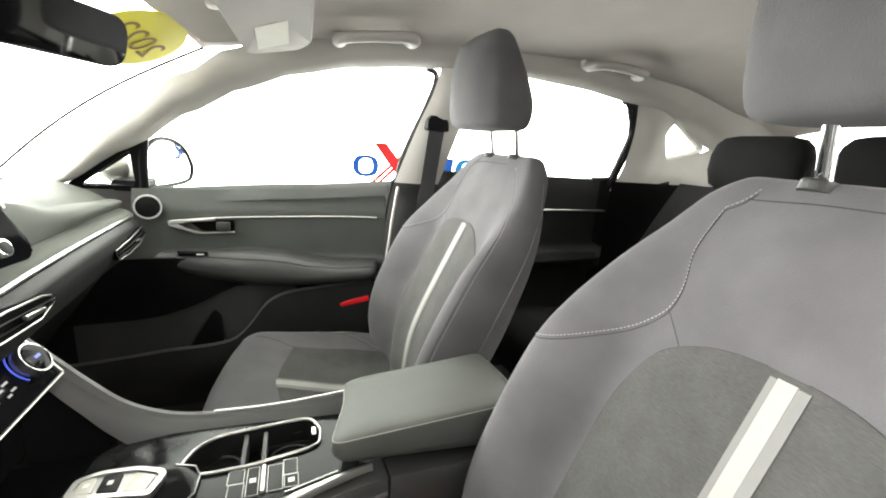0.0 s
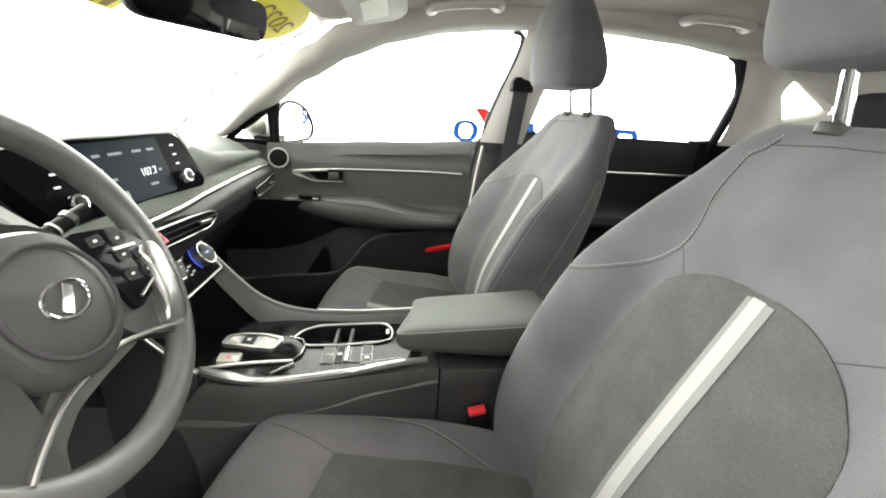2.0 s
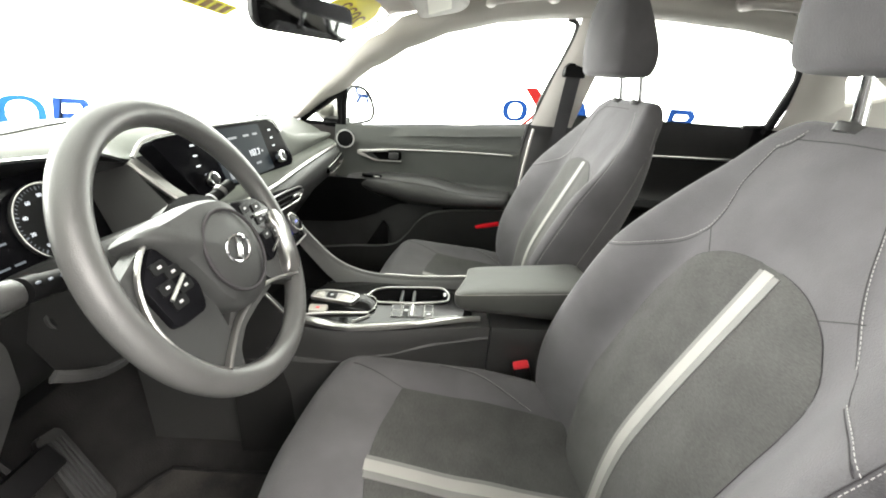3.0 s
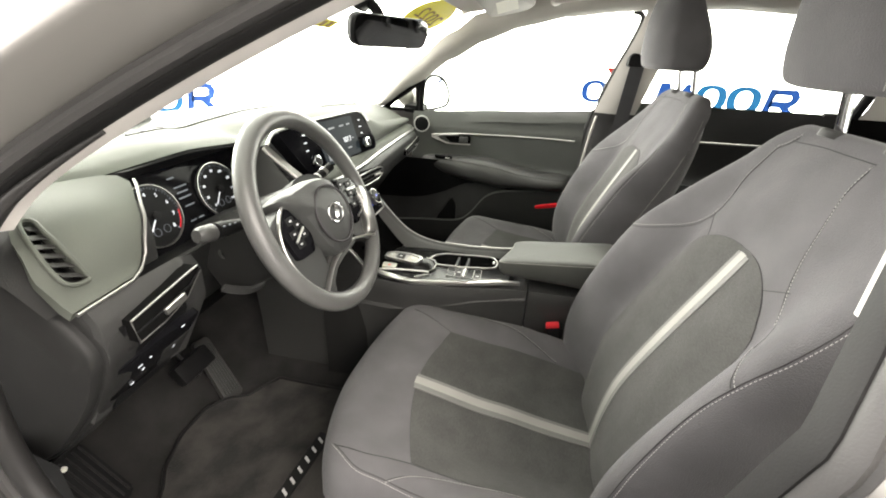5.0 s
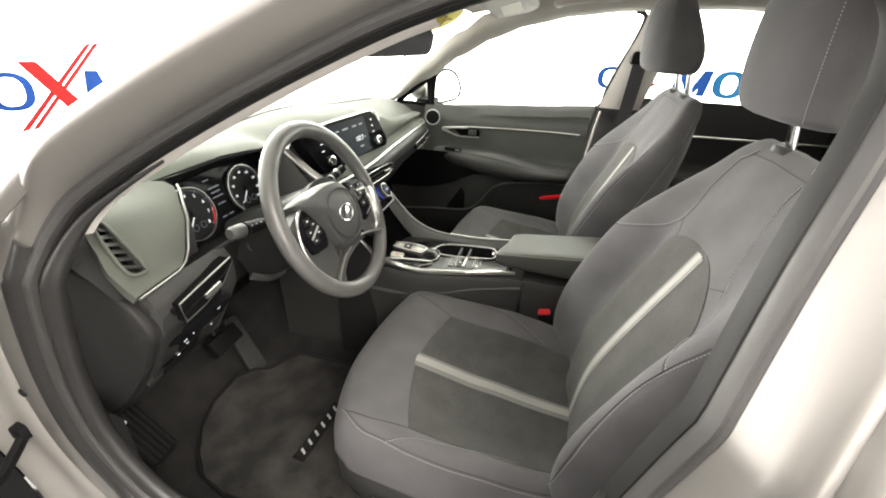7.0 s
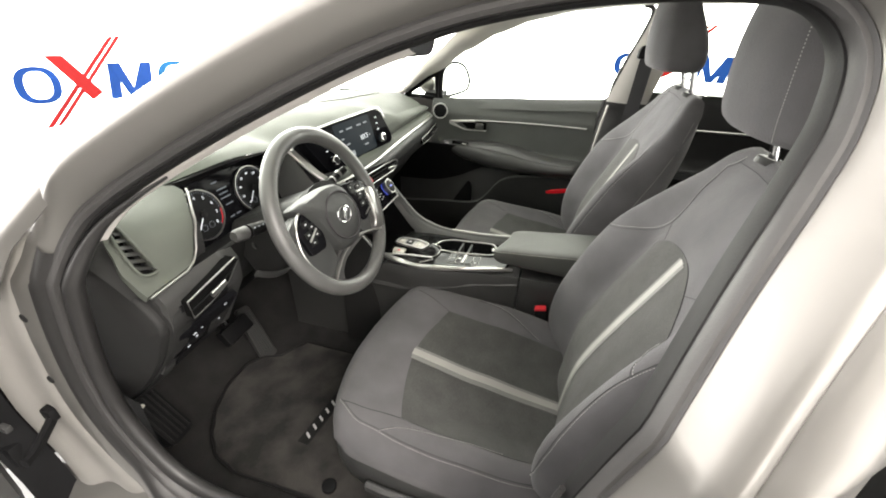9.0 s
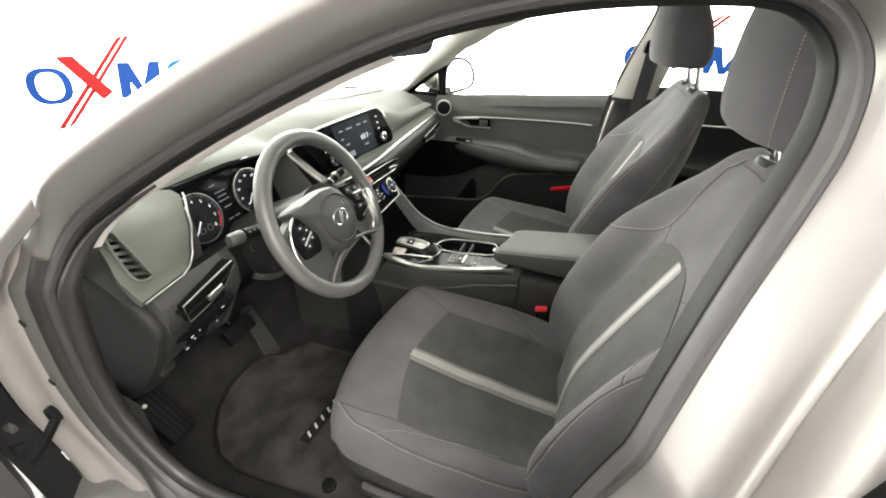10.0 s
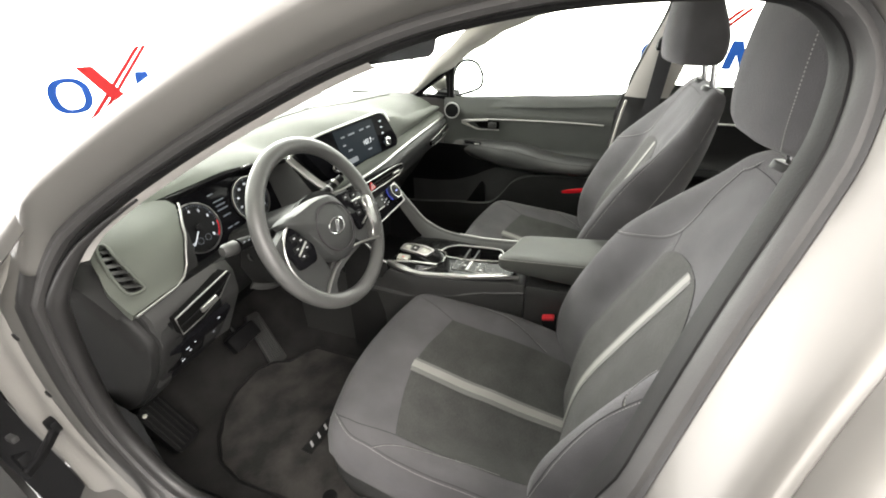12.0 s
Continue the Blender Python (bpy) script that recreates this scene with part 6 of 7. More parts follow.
def console_loop(x):
    wl = lerp_at([(-0.42, 0.150), (-0.30, 0.146), (-0.18, 0.160), (-0.08, 0.147), (0.02, 0.124), (0.13, 0.106), (0.34, 0.104)], x)
    wr = lerp_at([(-0.42, 0.150), (-0.30, 0.135), (-0.18, 0.110), (-0.05, 0.098), (0.34, 0.098)], x)
    deep = lerp_at([(-0.42, 0.0), (-0.285, 0.0), (-0.27, 0.0), (-0.255, 0.0)], x)
    z = lerp_at([(-0.42, 0.575), (-0.285, 0.578), (-0.272, 0.60), (-0.255, 0.620), (0.34, 0.622)], x) - deep
    zl, zr = z + 0.09 * wl - 0.002, z - 0.09 * wr
    return [V(x, y, zz) for y, zz in ((-wl * 0.92, 0.28), (-wl * 0.94, z - 0.12), (-wl * 0.985, zl - 0.035), (-wl, zl - 0.012), (-wl * 0.97, zl), (wr * 0.95, zr), (wr * 0.985, zr - 0.006), (wr, zr - 0.03), (wr * 1.01, z - 0.12), (wr * 1.02, 0.28))]


body = part("body", lofted([console_loop(x) for x in steps(-0.60, 0.128, 46)]), M_PLASTIC, console, "dark grey console body")
part("rear_box", lofted([console_loop(x) for x in steps(0.131, 0.36, 8)]), M_PLASTIC, console, "dark grey box under the armrest")


# raised right rail that sweeps down from the dash, the wall of the tray beside it
RAIL = [(-0.385, 0.150, 0.775), (-0.345, 0.144, 0.735), (-0.30, 0.135, 0.692), (-0.25, 0.122, 0.655), (-0.19, 0.110, 0.634), (-0.12, 0.102, 0.627), (-0.03, 0.098, 0.628), (0.07, 0.096, 0.636), (0.13, 0.095, 0.645)]
rail_line = spline(RAIL, 6)
part("right_rail", bar(rail_line, 0.026, 0.020, (0, 1, 0), 0.45), M_PLASTIC, console, "dark grey raised rail")
part("rail_silver", bar([q + V(0, 0.002, 0.0105) for q in spline(RAIL[5:], 8)], 0.006, 0.004, (0, 1, 0)), M_BRUSHED, console, "thin silver rail edge")
part("rail_slope", sheet(lambda u, v: (lambda q, w: V(q.x - 0.004 * v, q.y - 0.006 - w * v, q.z + 0.006 - (0.006 + 0.55 * w) * v * v - 0.006 * v))(rail_line[u], lerp_at([(-0.385, 0.016), (-0.30, 0.026), (-0.20, 0.040), (-0.10, 0.036), (0.13, 0.030)], rail_line[u].x)), list(range(len(rail_line))), steps(0, 1, 6)), M_PLASTIC, console, "dark grey slope inside the rail")
part("tray_wall", sheet(lambda u, v: (lambda q: V(q.x, q.y - 0.012, q.z - 0.012 - (q.z - 0.57) * v))(rail_line[u]), list(range(len(rail_line))), steps(0, 1, 4)), M_DARK, console)
part("side_ledge", bar(spline([(-0.40, -0.143, 0.545), (-0.30, -0.143, 0.549), (-0.20, -0.149, 0.553), (-0.08, -0.137, 0.572), (0.02, -0.117, 0.590), (0.126, -0.101, 0.602)], 6), 0.014, 0.022, (0, 1, 0.2), 0.48), M_PLASTIC, console, "raised ledge along the console's side")
part("right_wall", sheet(lambda u, v: (lambda q: V(q.x, q.y + 0.012, q.z - (q.z - 0.28) * v))(rail_line[u]), list(range(len(rail_line))), steps(0, 1, 4)), M_PLASTIC, console)
LEFT = [(-0.40, -0.150, 0.780), (-0.345, -0.147, 0.730), (-0.31, -0.142, 0.690), (-0.285, -0.136, 0.655), (-0.268, -0.130, 0.642)]
left_line = spline(LEFT, 6)
part("left_rail", bar(left_line, 0.012, 0.012, (0, 1, 0), 0.45), M_PLASTIC, console)
part("left_wall", sheet(lambda u, v: (lambda q: V(q.x, q.y - 0.002, q.z - (q.z - 0.30) * v))(left_line[u]), list(range(len(left_line))), steps(0, 1, 4)), M_CAP, console)
part("left_edge_silver", bar([q + V(0, -0.006, 0.004) for q in left_line], 0.003, 0.004, (0, 1, 0)), M_SATIN, console, "thin silver tray edge")
part("tray_back", sheet(lambda u, v: V(-0.375 - 0.02 * v, u, 0.745 - 0.17 * v), steps(-0.15, 0.15, 4), steps(0, 1, 3)), M_DARK, console)

# climate panel
KM = facing((-0.345, 0.0, 0.750), V(0.80, 0, 0.60))
clim = part("climate_panel", slab(rounded([(-0.125, -0.035), (0.125, -0.035), (0.130, 0.040), (-0.130, 0.040)], 0.006), 0.02, 0.002, 2, KM), M_PIANO, console, "gloss black climate panel with two dials")
for x in (-0.096, 0.096):
    k = part("dial", disc(0.021, 0.020, KM @ pose(x, 0.006, 0.020), 36, 0.002), M_PIANO, clim, "black temperature dial")
    part("dial_ring", disc(0.0235, 0.016, KM @ pose(x, 0.006, 0.0185), 36, 0, 0.0215), M_SATIN, k, "chrome dial ring")
    part("dial_glow", tube([KM @ V(x + 0.0275 * math.cos(a), 0.006 + 0.0275 * math.sin(a), 0.0025) for a in steps(1.6, 3.9, 16)], 0.0012, 6), M_BLUELIT, k, "blue glow arc")
    part("dial_mark", slab([(-0.006, -0.002), (0.006, -0.002), (0.006, 0.002), (-0.006, 0.002)], 0.0004, 0, 1, KM @ pose(x, 0.006, 0.0205)), M_BLUELIT, k)
for x, y, w in ((0.026, 0.032, 0.004), (0.037, 0.022, 0.006), (0.029, 0.012, 0.003), (0.034, 0.000, 0.004), (0.047, 0.004, 0.006), (0.049, -0.008, 0.005), (0.037, -0.011, 0.004), (-0.005, 0.015, 0.003), (-0.022, 0.030, 0.006), (-0.040, 0.022, 0.004), (-0.048, 0.004, 0.006), (-0.045, -0.010, 0.004)):
    part("key_mark", slab([(-w, -0.0014), (w, -0.0014), (w, 0.0014), (-w, 0.0014)], 0.0005, 0, 1, KM @ pose(x, y, 0.001)), M_GREYPRINT, clim)
part("silver_key", bar([KM @ V(-0.018, -0.006, 0.002), KM @ V(0.016, -0.008, 0.002)], 0.003, 0.003, KM.to_3x3() @ V(0, 1, 0)), M_SATIN, clim)
part("silver_edge", bar([KM @ V(-0.128, -0.037, 0.001), KM @ V(0.128, -0.037, 0.001)], 0.004, 0.004, KM.to_3x3() @ V(0, 1, 0)), M_SATIN, clim, "silver lower edge")
part("silver_edge", bar([KM @ V(0.130, -0.036, 0.001), KM @ V(0.133, 0.041, 0.001)], 0.004, 0.004, KM.to_3x3() @ V(1, 0, 0)), M_SATIN, clim)

# gloss black plate with silver surround
def on_top(x, y, z=0.0):
    return TC @ V(x, y, z)


PLATE = rounded([(-0.262, -0.118), (-0.17, -0.150), (-0.08, -0.138), (0.09, -0.092), (0.098, 0.085), (-0.13, 0.090), (-0.262, 0.06)], 0.02)
plate = part("gloss_plate", slab(PLATE, 0.006, 0.001, 1, TC @ pose(0, 0, 0.001)), M_PLATE, console, "gloss black console plate")
OUTER = spline([(x, y, 0) for x, y in ((-0.268, -0.126), (-0.262, -0.136), (-0.238, -0.147), (-0.204, -0.158), (-0.17, -0.164), (-0.138, -0.163), (-0.074, -0.149), (-0.004, -0.127), (0.077, -0.097), (0.108, -0.089))], 6)
INNER = spline([(x, y, 0) for x, y in ((-0.262, -0.122), (-0.250, -0.124), (-0.232, -0.128), (-0.206, -0.135), (-0.177, -0.146), (-0.143, -0.148), (-0.078, -0.132), (-0.005, -0.113), (0.077, -0.088), (0.106, -0.084))], 6)
part("silver_surround", lofted([[on_top(a.x, a.y, -0.004), on_top(a.x, a.y, 0.003), on_top(a.x * 0.8 + b.x * 0.2, a.y * 0.8 + b.y * 0.2, 0.0065), on_top(a.x * 0.3 + b.x * 0.7, a.y * 0.3 + b.y * 0.7, 0.0065), on_top(b.x, b.y, 0.003), on_top(b.x, b.y, -0.004)] for a, b in zip(OUTER, INNER)]), M_SATIN, console, "satin silver console edge")
part("silver_fork", bar([on_top(q.x, q.y, 0.004) for q in spline([(-0.262, -0.127, 0), (-0.217, -0.113, 0), (-0.172, -0.105, 0), (-0.126, -0.099, 0)], 6)], 0.006, 0.006, (0, 1, 0)), M_SATIN, console, "silver prong")
part("fork_leg", bar([on_top(-0.122, -0.108, 0.004), on_top(-0.152, -0.142, 0.004)], 0.003, 0.004, (0.7, 0.7, 0)), M_SATIN, console)
part("plate_line", bar([on_top(-0.01, -0.106, 0.003), on_top(0.060, -0.084, 0.003)], 0.0016, 0.002, (0, 1, 0)), M_SATIN, console, "thin silver line")
# gear selector: a raised gloss block with a silver frame round three keys
block_plan = rounded([(-0.266, -0.030), (-0.262, -0.066), (-0.205, -0.080), (-0.168, -0.098), (-0.130, -0.096), (-0.116, -0.082), (-0.116, -0.038), (-0.143, -0.014), (-0.190, -0.007), (-0.240, -0.010)], 0.008)
sel = part("gear_selector", lofted([[on_top(-0.19 + (x + 0.19) * k, -0.05 + (y + 0.05) * k, z - (0.09 * max(0.0, x + 0.155) if z > 0.005 else 0)) for x, y in block_plan] for k, z in ((1.03, -0.001), (1.0, 0.007), (0.94, 0.0105))]), M_PLATE, console, "gloss black gear selector block")
key_out = rounded([(-0.258, -0.062), (-0.205, -0.073), (-0.164, -0.082), (-0.154, -0.044), (-0.160, -0.032), (-0.192, -0.018), (-0.233, -0.016), (-0.258, -0.027)], 0.008)
key_in = rounded([(-0.252, -0.056), (-0.204, -0.066), (-0.170, -0.073), (-0.162, -0.045), (-0.167, -0.038), (-0.193, -0.025), (-0.232, -0.023), (-0.252, -0.031)], 0.006)
part("key_surround", hollow(key_out, key_in, 0.008, TC @ pose(0, 0, 0.0172)), M_SATIN, sel, "silver key surround")
part("key_bed", slab(key_in, 0.006, 0, 1, TC @ pose(0, 0, 0.0140)), M_BRUSHED, sel)
for k, quad in enumerate((((-0.249, -0.053), (-0.231, -0.057), (-0.235, -0.026), (-0.250, -0.031)), ((-0.226, -0.058), (-0.204, -0.062), (-0.206, -0.027), (-0.227, -0.025)), ((-0.197, -0.064), (-0.172, -0.070), (-0.167, -0.042), (-0.192, -0.029)))):
    gk = part("gear_key", slab(rounded(list(quad), 0.003), 0.005, 0.0012, 2, TC @ pose(0, 0, 0.0160)), M_DARK if k == 1 else M_CREAM, sel, "dark gear key" if k == 1 else "silver gear key")
    kx, ky = sum(p[0] for p in quad) / 4, sum(p[1] for p in quad) / 4
    part("key_mark", slab([(kx - 0.003, ky - 0.004), (kx + 0.003, ky - 0.004), (kx + 0.003, ky + 0.004), (kx - 0.003, ky + 0.004)], 0.0006, 0, 1, TC @ pose(0, 0, 0.0166)), M_GREYPRINT, gk)
part("selector_edge", tube([on_top(x, y, z) for x, y, z in ((-0.150, -0.018, 0.0105), (-0.125, -0.026, 0.0085), (-0.1165, -0.045, 0.007), (-0.1175, -0.078, 0.006), (-0.126, -0.094, 0.005))], 0.0013, 6), M_SATIN, sel, "thin silver edge")
park = part("park_key", slab(rounded([(-0.248, -0.109), (-0.213, -0.110), (-0.215, -0.078), (-0.253, -0.079)], 0.004), 0.008, 0.002, 2, TC @ pose(0, 0, 0.0080)), M_CREAM, console, "cream parking key")
part("park_mark", slab([(-0.236, -0.098), (-0.229, -0.098), (-0.229, -0.091), (-0.236, -0.091)], 0.0006, 0, 1, TC @ pose(0, 0, 0.0087)), M_RED, park)
# switches: flush gloss keys with thin silver outlines
for x0, x1, y0, y1, mat, mark in ((-0.079, -0.061, -0.104, -0.074, M_PLATE, 0), (-0.081, -0.062, -0.072, -0.045, M_PLATE, 0), (-0.057, -0.043, -0.100, -0.045, M_DARK, 1), (-0.040, -0.034, -0.098, -0.044, M_SATIN, 0), (-0.031, -0.013, -0.098, -0.046, M_PLATE, 0), (-0.010, 0.007, -0.097, -0.073, M_PLATE, 1), (-0.011, 0.006, -0.071, -0.039, M_PLATE, 0)):
    b = part("switch", slab([(x0, y0), (x1, y0), (x1, y1), (x0, y1)], 0.005, 0.001, 1, TC @ pose(0, 0, 0.0055 if mat is M_SATIN else 0.0035)), mat, console, "silver brake switch" if mat is M_SATIN else "gloss black switch")
    if mark:
        mx, my = (x0 + x1) / 2, (y0 + y1) / 2
        part("switch_mark", slab([(mx - 0.004, my - 0.004), (mx + 0.004, my - 0.004), (mx + 0.004, my + 0.004), (mx - 0.004, my + 0.004)], 0.0006, 0, 1, TC @ pose(0, 0, 0.0041)), M_GREYPRINT, b)
    if mat is not M_SATIN:
        part("switch_edge", hollow([(x0 - 0.0007, y0 - 0.0007), (x1 + 0.0007, y0 - 0.0007), (x1 + 0.0007, y1 + 0.0007), (x0 - 0.0007, y1 + 0.0007)], [(x0, y0), (x1, y0), (x1, y1), (x0, y1)], 0.004, TC @ pose(0, 0, 0.0032)), M_BRUSHED, b, "thin silver outline")
# cup holders
well = rounded([(-0.146, -0.012), (-0.138, -0.034), (-0.113, -0.041), (-0.055, -0.039), (0.024, -0.022), (0.040, -0.012), (0.044, 0.027), (0.030, 0.062), (0.001, 0.062), (-0.048, 0.056), (-0.106, 0.048), (-0.134, 0.024)], 0.014, 5)
cutter = new("cutter", slab_mesh(slab([(-0.05 + (x + 0.05) * 0.985, 0.008 + (y - 0.008) * 0.985) for x, y in well], 0.07, 0, 1, TC @ pose(0, 0, 0.03))))
for cut_into in (body, plate):
    carve(cut_into, cutter)
bpy.data.objects.remove(cutter)
part("cup_well", slab(well, 0.003, 0, 1, TC @ pose(0, 0, -0.036)), M_DARK, console, "black cup holder floor")
# Thin black sheets added in the well and tray to darken these hollows.
part("cup_liner", sheet(lambda u, v: on_top(-0.05 + (well[u][0] + 0.05) * 0.975, 0.008 + (well[u][1] - 0.008) * 0.965, 0.002 - 0.036 * v), list(range(len(well))) + [0], steps(0, 1, 3)), M_DARK, console, "black sheet added to darken the cup holder")
part("tray_mat", sheet(lambda x, k: (lambda w: V(x, -w + 2 * w * k, lerp_at([(-0.42, 0.575), (-0.285, 0.578), (-0.272, 0.60), (-0.262, 0.612)], x) + 0.006 - 0.09 * (-w + 2 * w * k)))(0.128), steps(-0.41, -0.268, 10), steps(0, 1, 6), 0.003), M_DARK, console, "black sheet added to darken the phone tray")
part("cup_rim", tube([on_top(x, y, 0.0035) for x, y in well], 0.0026, 10, True), M_SATIN, console, "silver cup holder rim")
for cx in (-0.104, -0.002):
    part("cup_wall", tube([on_top(cx + 0.034 * math.cos(a), 0.008 + 0.038 * math.sin(a), -0.031) for a in (2 * math.pi * k / 32 for k in range(32))], 0.0018, 6, True), M_POCKET, console)
for cx in (-0.067, -0.039):
    part("cup_divider", slab(rounded([(cx - 0.003, -0.034), (cx + 0.003, -0.034), (cx + 0.003, 0.050), (cx - 0.003, 0.050)], 0.002), 0.032, 0.001, 1, TC @ pose(0, 0, -0.002)), M_HUB, console, "grey cup holder rib")
part("cup_clip", slab([(0.030, 0.01), (0.036, 0.01), (0.036, 0.03), (0.030, 0.03)], 0.002, 0, 1, TC @ pose(0, 0, 0.006)), M_SATIN, console)
# armrest lid
LID = rounded([(0.046, -0.102), (0.33, -0.108), (0.345, -0.02), (0.345, 0.082), (0.110, 0.078), (0.085, 0.066), (0.076, 0.0)], 0.018, 6)


def lid_top(x, y):
    return 0.699 + 0.095 * (x - 0.046) - 0.11 * (y + 0.1)


def lid_loop(rise, k, lift=0.0):
    """The lid's outline at a share of its height: a wedge, thicker to the rear, its underside drawn up in front."""
    out = []
    for x, y in LID:
        x, y = 0.20 + (x - 0.20) * k, -0.012 + (y + 0.012) * k
        low = 0.652 + 0.02 * max(0.0, min(1.0, (0.105 - x) / 0.06))
        out.append(V(x, y, low + (lid_top(x, y) - low) * rise + lift))
    return out


lid = part("armrest_lid", lofted([lid_loop(0.0, 0.93), lid_loop(0.06, 0.965), lid_loop(0.25, 0.99), lid_loop(0.55, 1.0), lid_loop(0.85, 1.0), lid_loop(0.96, 0.99), lid_loop(1.0, 0.97), lid_loop(1.0, 0.90, 0.0025), lid_loop(1.0, 0.7, 0.004), lid_loop(1.0, 0.3, 0.005)]), M_LID, console, "dark grey padded armrest lid")
part("lid_seam", tube(lid_loop(0.955, 0.9925), 0.0007, 6, True), M_STRIPE, lid, "pale lid stitching")

# ---- passenger door panel ----
pdoor = thing("passenger_door", "shut passenger door with grey panel and silver trim", "door", (0, 0.8, 0.3))


def door_skin(x, z):
    """Inner face of the far front door: y over x and z."""
    base = 0.795 - 0.035 * max(0.0, min(1.0, (0.965 - z) / 0.10))
    k = (x + 0.37) / 0.7
    base -= 0.02 * max(0, 1 - k * 1.4) ** 2
    arm_z = lerp_at([(-0.40, 0.735), (-0.30, 0.725), (-0.1, 0.700), (0.10, 0.690), (0.35, 0.692)], x)
    arm_d = lerp_at([(-0.40, 0.012), (-0.30, 0.03), (-0.15, 0.055), (0.0, 0.070), (0.2, 0.072), (0.26, 0.065), (0.30, 0.04)], x)
    d = z - arm_z
    arm = 0.35 * arm_d * (math.exp(-(d / 0.020) ** 2) if d > 0 else math.exp(-(d / 0.035) ** 2))
    low = 0.03 * max(0.0, min(1.0, (0.66 - z) / 0.03)) * lerp_at([(-0.37, 0.6), (0.0, 0.2), (0.05, 1.0), (0.3, 1.0)], x)
    return base - arm + 0.012 - low * 0.4


panel = sheet(lambda x, z: V(x, door_skin(x, z), z), steps(-0.40, 0.302, 56), steps(0.655, 0.922, 36))
# Black plastic taken darker still, for the shadow at the panel's front.
part("lower_panel", sheet(lambda x, z: V(x, door_skin(x, z) + 0.024, z), steps(-0.80, 0.302, 50), steps(0.28, 0.655, 26)), M_DARK, pdoor, "lower door panel, black plastic with shadow painted in")
part("panel", panel, M_DOOR, pdoor, "dark grey grained door panel")
part("belt_top", sheet(lambda u, v: (lambda z0: V(u + 0.02 * v, 0.772 + 0.023 * v, z0 - 0.045 + 0.045 * v + 0.004 * math.sin(math.pi * v)))(lerp_at([(-0.40, 0.922), (0.0, 0.947), (0.325, 0.968)], u)), steps(-0.40, 0.305, 30), steps(0, 1, 6)), M_DOOR, pdoor, "grey soft door top")
hz = [(-0.312, 0.832), (-0.22, 0.842), (-0.1, 0.846), (0.05, 0.849), (0.18, 0.850), (0.272, 0.848)]
part("silver_strip", bar(spline([(x, door_skin(x, z) - 0.004, z) for x, z in hz], 8), [0.006] * 41, 0.007, (0, 0, 1)), M_SATIN, pdoor, "silver door strip")
hd = part("handle_bezel", bar(spline([(x, door_skin(x, z) - 0.013, z) for x, z in [(-0.150, 0.803), (-0.20, 0.802), (-0.245, 0.803), (-0.285, 0.818), (-0.312, 0.831), (-0.27, 0.836), (-0.20, 0.841)]], 6), [0.005] * 12 + [0.008] * 6 + [0.012] * 12 + [0.008] * 7, 0.008, (0, 0.2, 1)), M_SATIN, pdoor, "silver door handle bezel")
# No hollow behind the handle: a flat black plate carries the recess's shade.
part("handle_recess", slab(rounded([(-0.265, 0.832), (-0.150, 0.838), (-0.150, 0.806), (-0.235, 0.806)], 0.008), 0.004, 0, 1, Matrix(((1, 0, 0, 0), (0, 0, -1, 0.757), (0, 1, 0, 0), (0, 0, 0, 1)))), M_VOID, pdoor, "flat black plate painted as the handle recess")
part("handle", block((-0.178, 0.746, 0.822), (0.036, 0.012, 0.026), 0.005), M_PLASTIC, pdoor, "grey pull handle")
sp = part("speaker", disc(0.030, 0.012, facing((-0.357, 0.738, 0.876), (0.25, -1, 0.05)), 36, 0.002), M_DARK, pdoor, "round tweeter with silver ring")
part("speaker_ring", disc(0.033, 0.012, facing((-0.357, 0.736, 0.876), (0.25, -1, 0.05)), 40, 0, 0.0285), M_PALE, sp, "silver speaker ring")
def armrest(x, a):
    """The armrest's skin: a rounded shelf, pointed in front, from the door's face round to its underside."""
    deep = lerp_at([(-0.40, 0.010), (-0.36, 0.026), (-0.30, 0.050), (-0.22, 0.074), (-0.10, 0.096), (0.02, 0.108), (0.18, 0.110), (0.245, 0.104), (0.262, 0.085), (0.27, 0.05)], x)
    top = lerp_at([(-0.40, 0.742), (-0.30, 0.752), (-0.20, 0.756), (-0.10, 0.756), (-0.02, 0.748), (0.06, 0.728), (0.14, 0.716), (0.27, 0.712)], x)
    low = lerp_at([(-0.40, 0.716), (-0.30, 0.686), (-0.20, 0.664), (-0.10, 0.648), (0.0, 0.642), (0.27, 0.650)], x)
    mid = lerp_at([(-0.40, 0.730), (-0.30, 0.715), (-0.10, 0.690), (0.05, 0.680), (0.27, 0.682)], x)
    c, sn = math.cos(a), math.sin(a)
    y = 0.772 - deep * max(0.0, c) ** 0.6
    return V(x, y, mid + (top - mid) * sn if sn > 0 else mid + (mid - low) * sn)


part("armrest_pad", sheet(armrest, steps(-0.40, 0.27, 44), steps(math.pi / 2, -math.pi / 2, 18)), M_PLASTIC, pdoor, "black padded door armrest")
part("armrest_seam", tube([armrest(x, 0.75) + V(0, -0.0006, 0.0006) for x in steps(-0.30, 0.25, 40)], 0.0012, 6), M_SEAM, pdoor)
part("window_switch", block((-0.255, 0.722, 0.747), (0.075, 0.026, 0.008), 0.003, (-35, 2, 0)), M_PIANO, pdoor, "black window switch")
part("switch_mark", block((-0.235, 0.710, 0.748), (0.02, 0.004, 0.004), 0.001, (-25, 2, 0)), M_SATIN, pdoor)
def pocket_lip(x):
    return flow([(-0.80, 0.430), (-0.50, 0.446), (-0.336, 0.464), (-0.20, 0.474), (-0.145, 0.492), (-0.105, 0.535), (-0.065, 0.592), (-0.02, 0.620), (0.05, 0.634), (0.241, 0.650), (0.30, 0.652)], x)


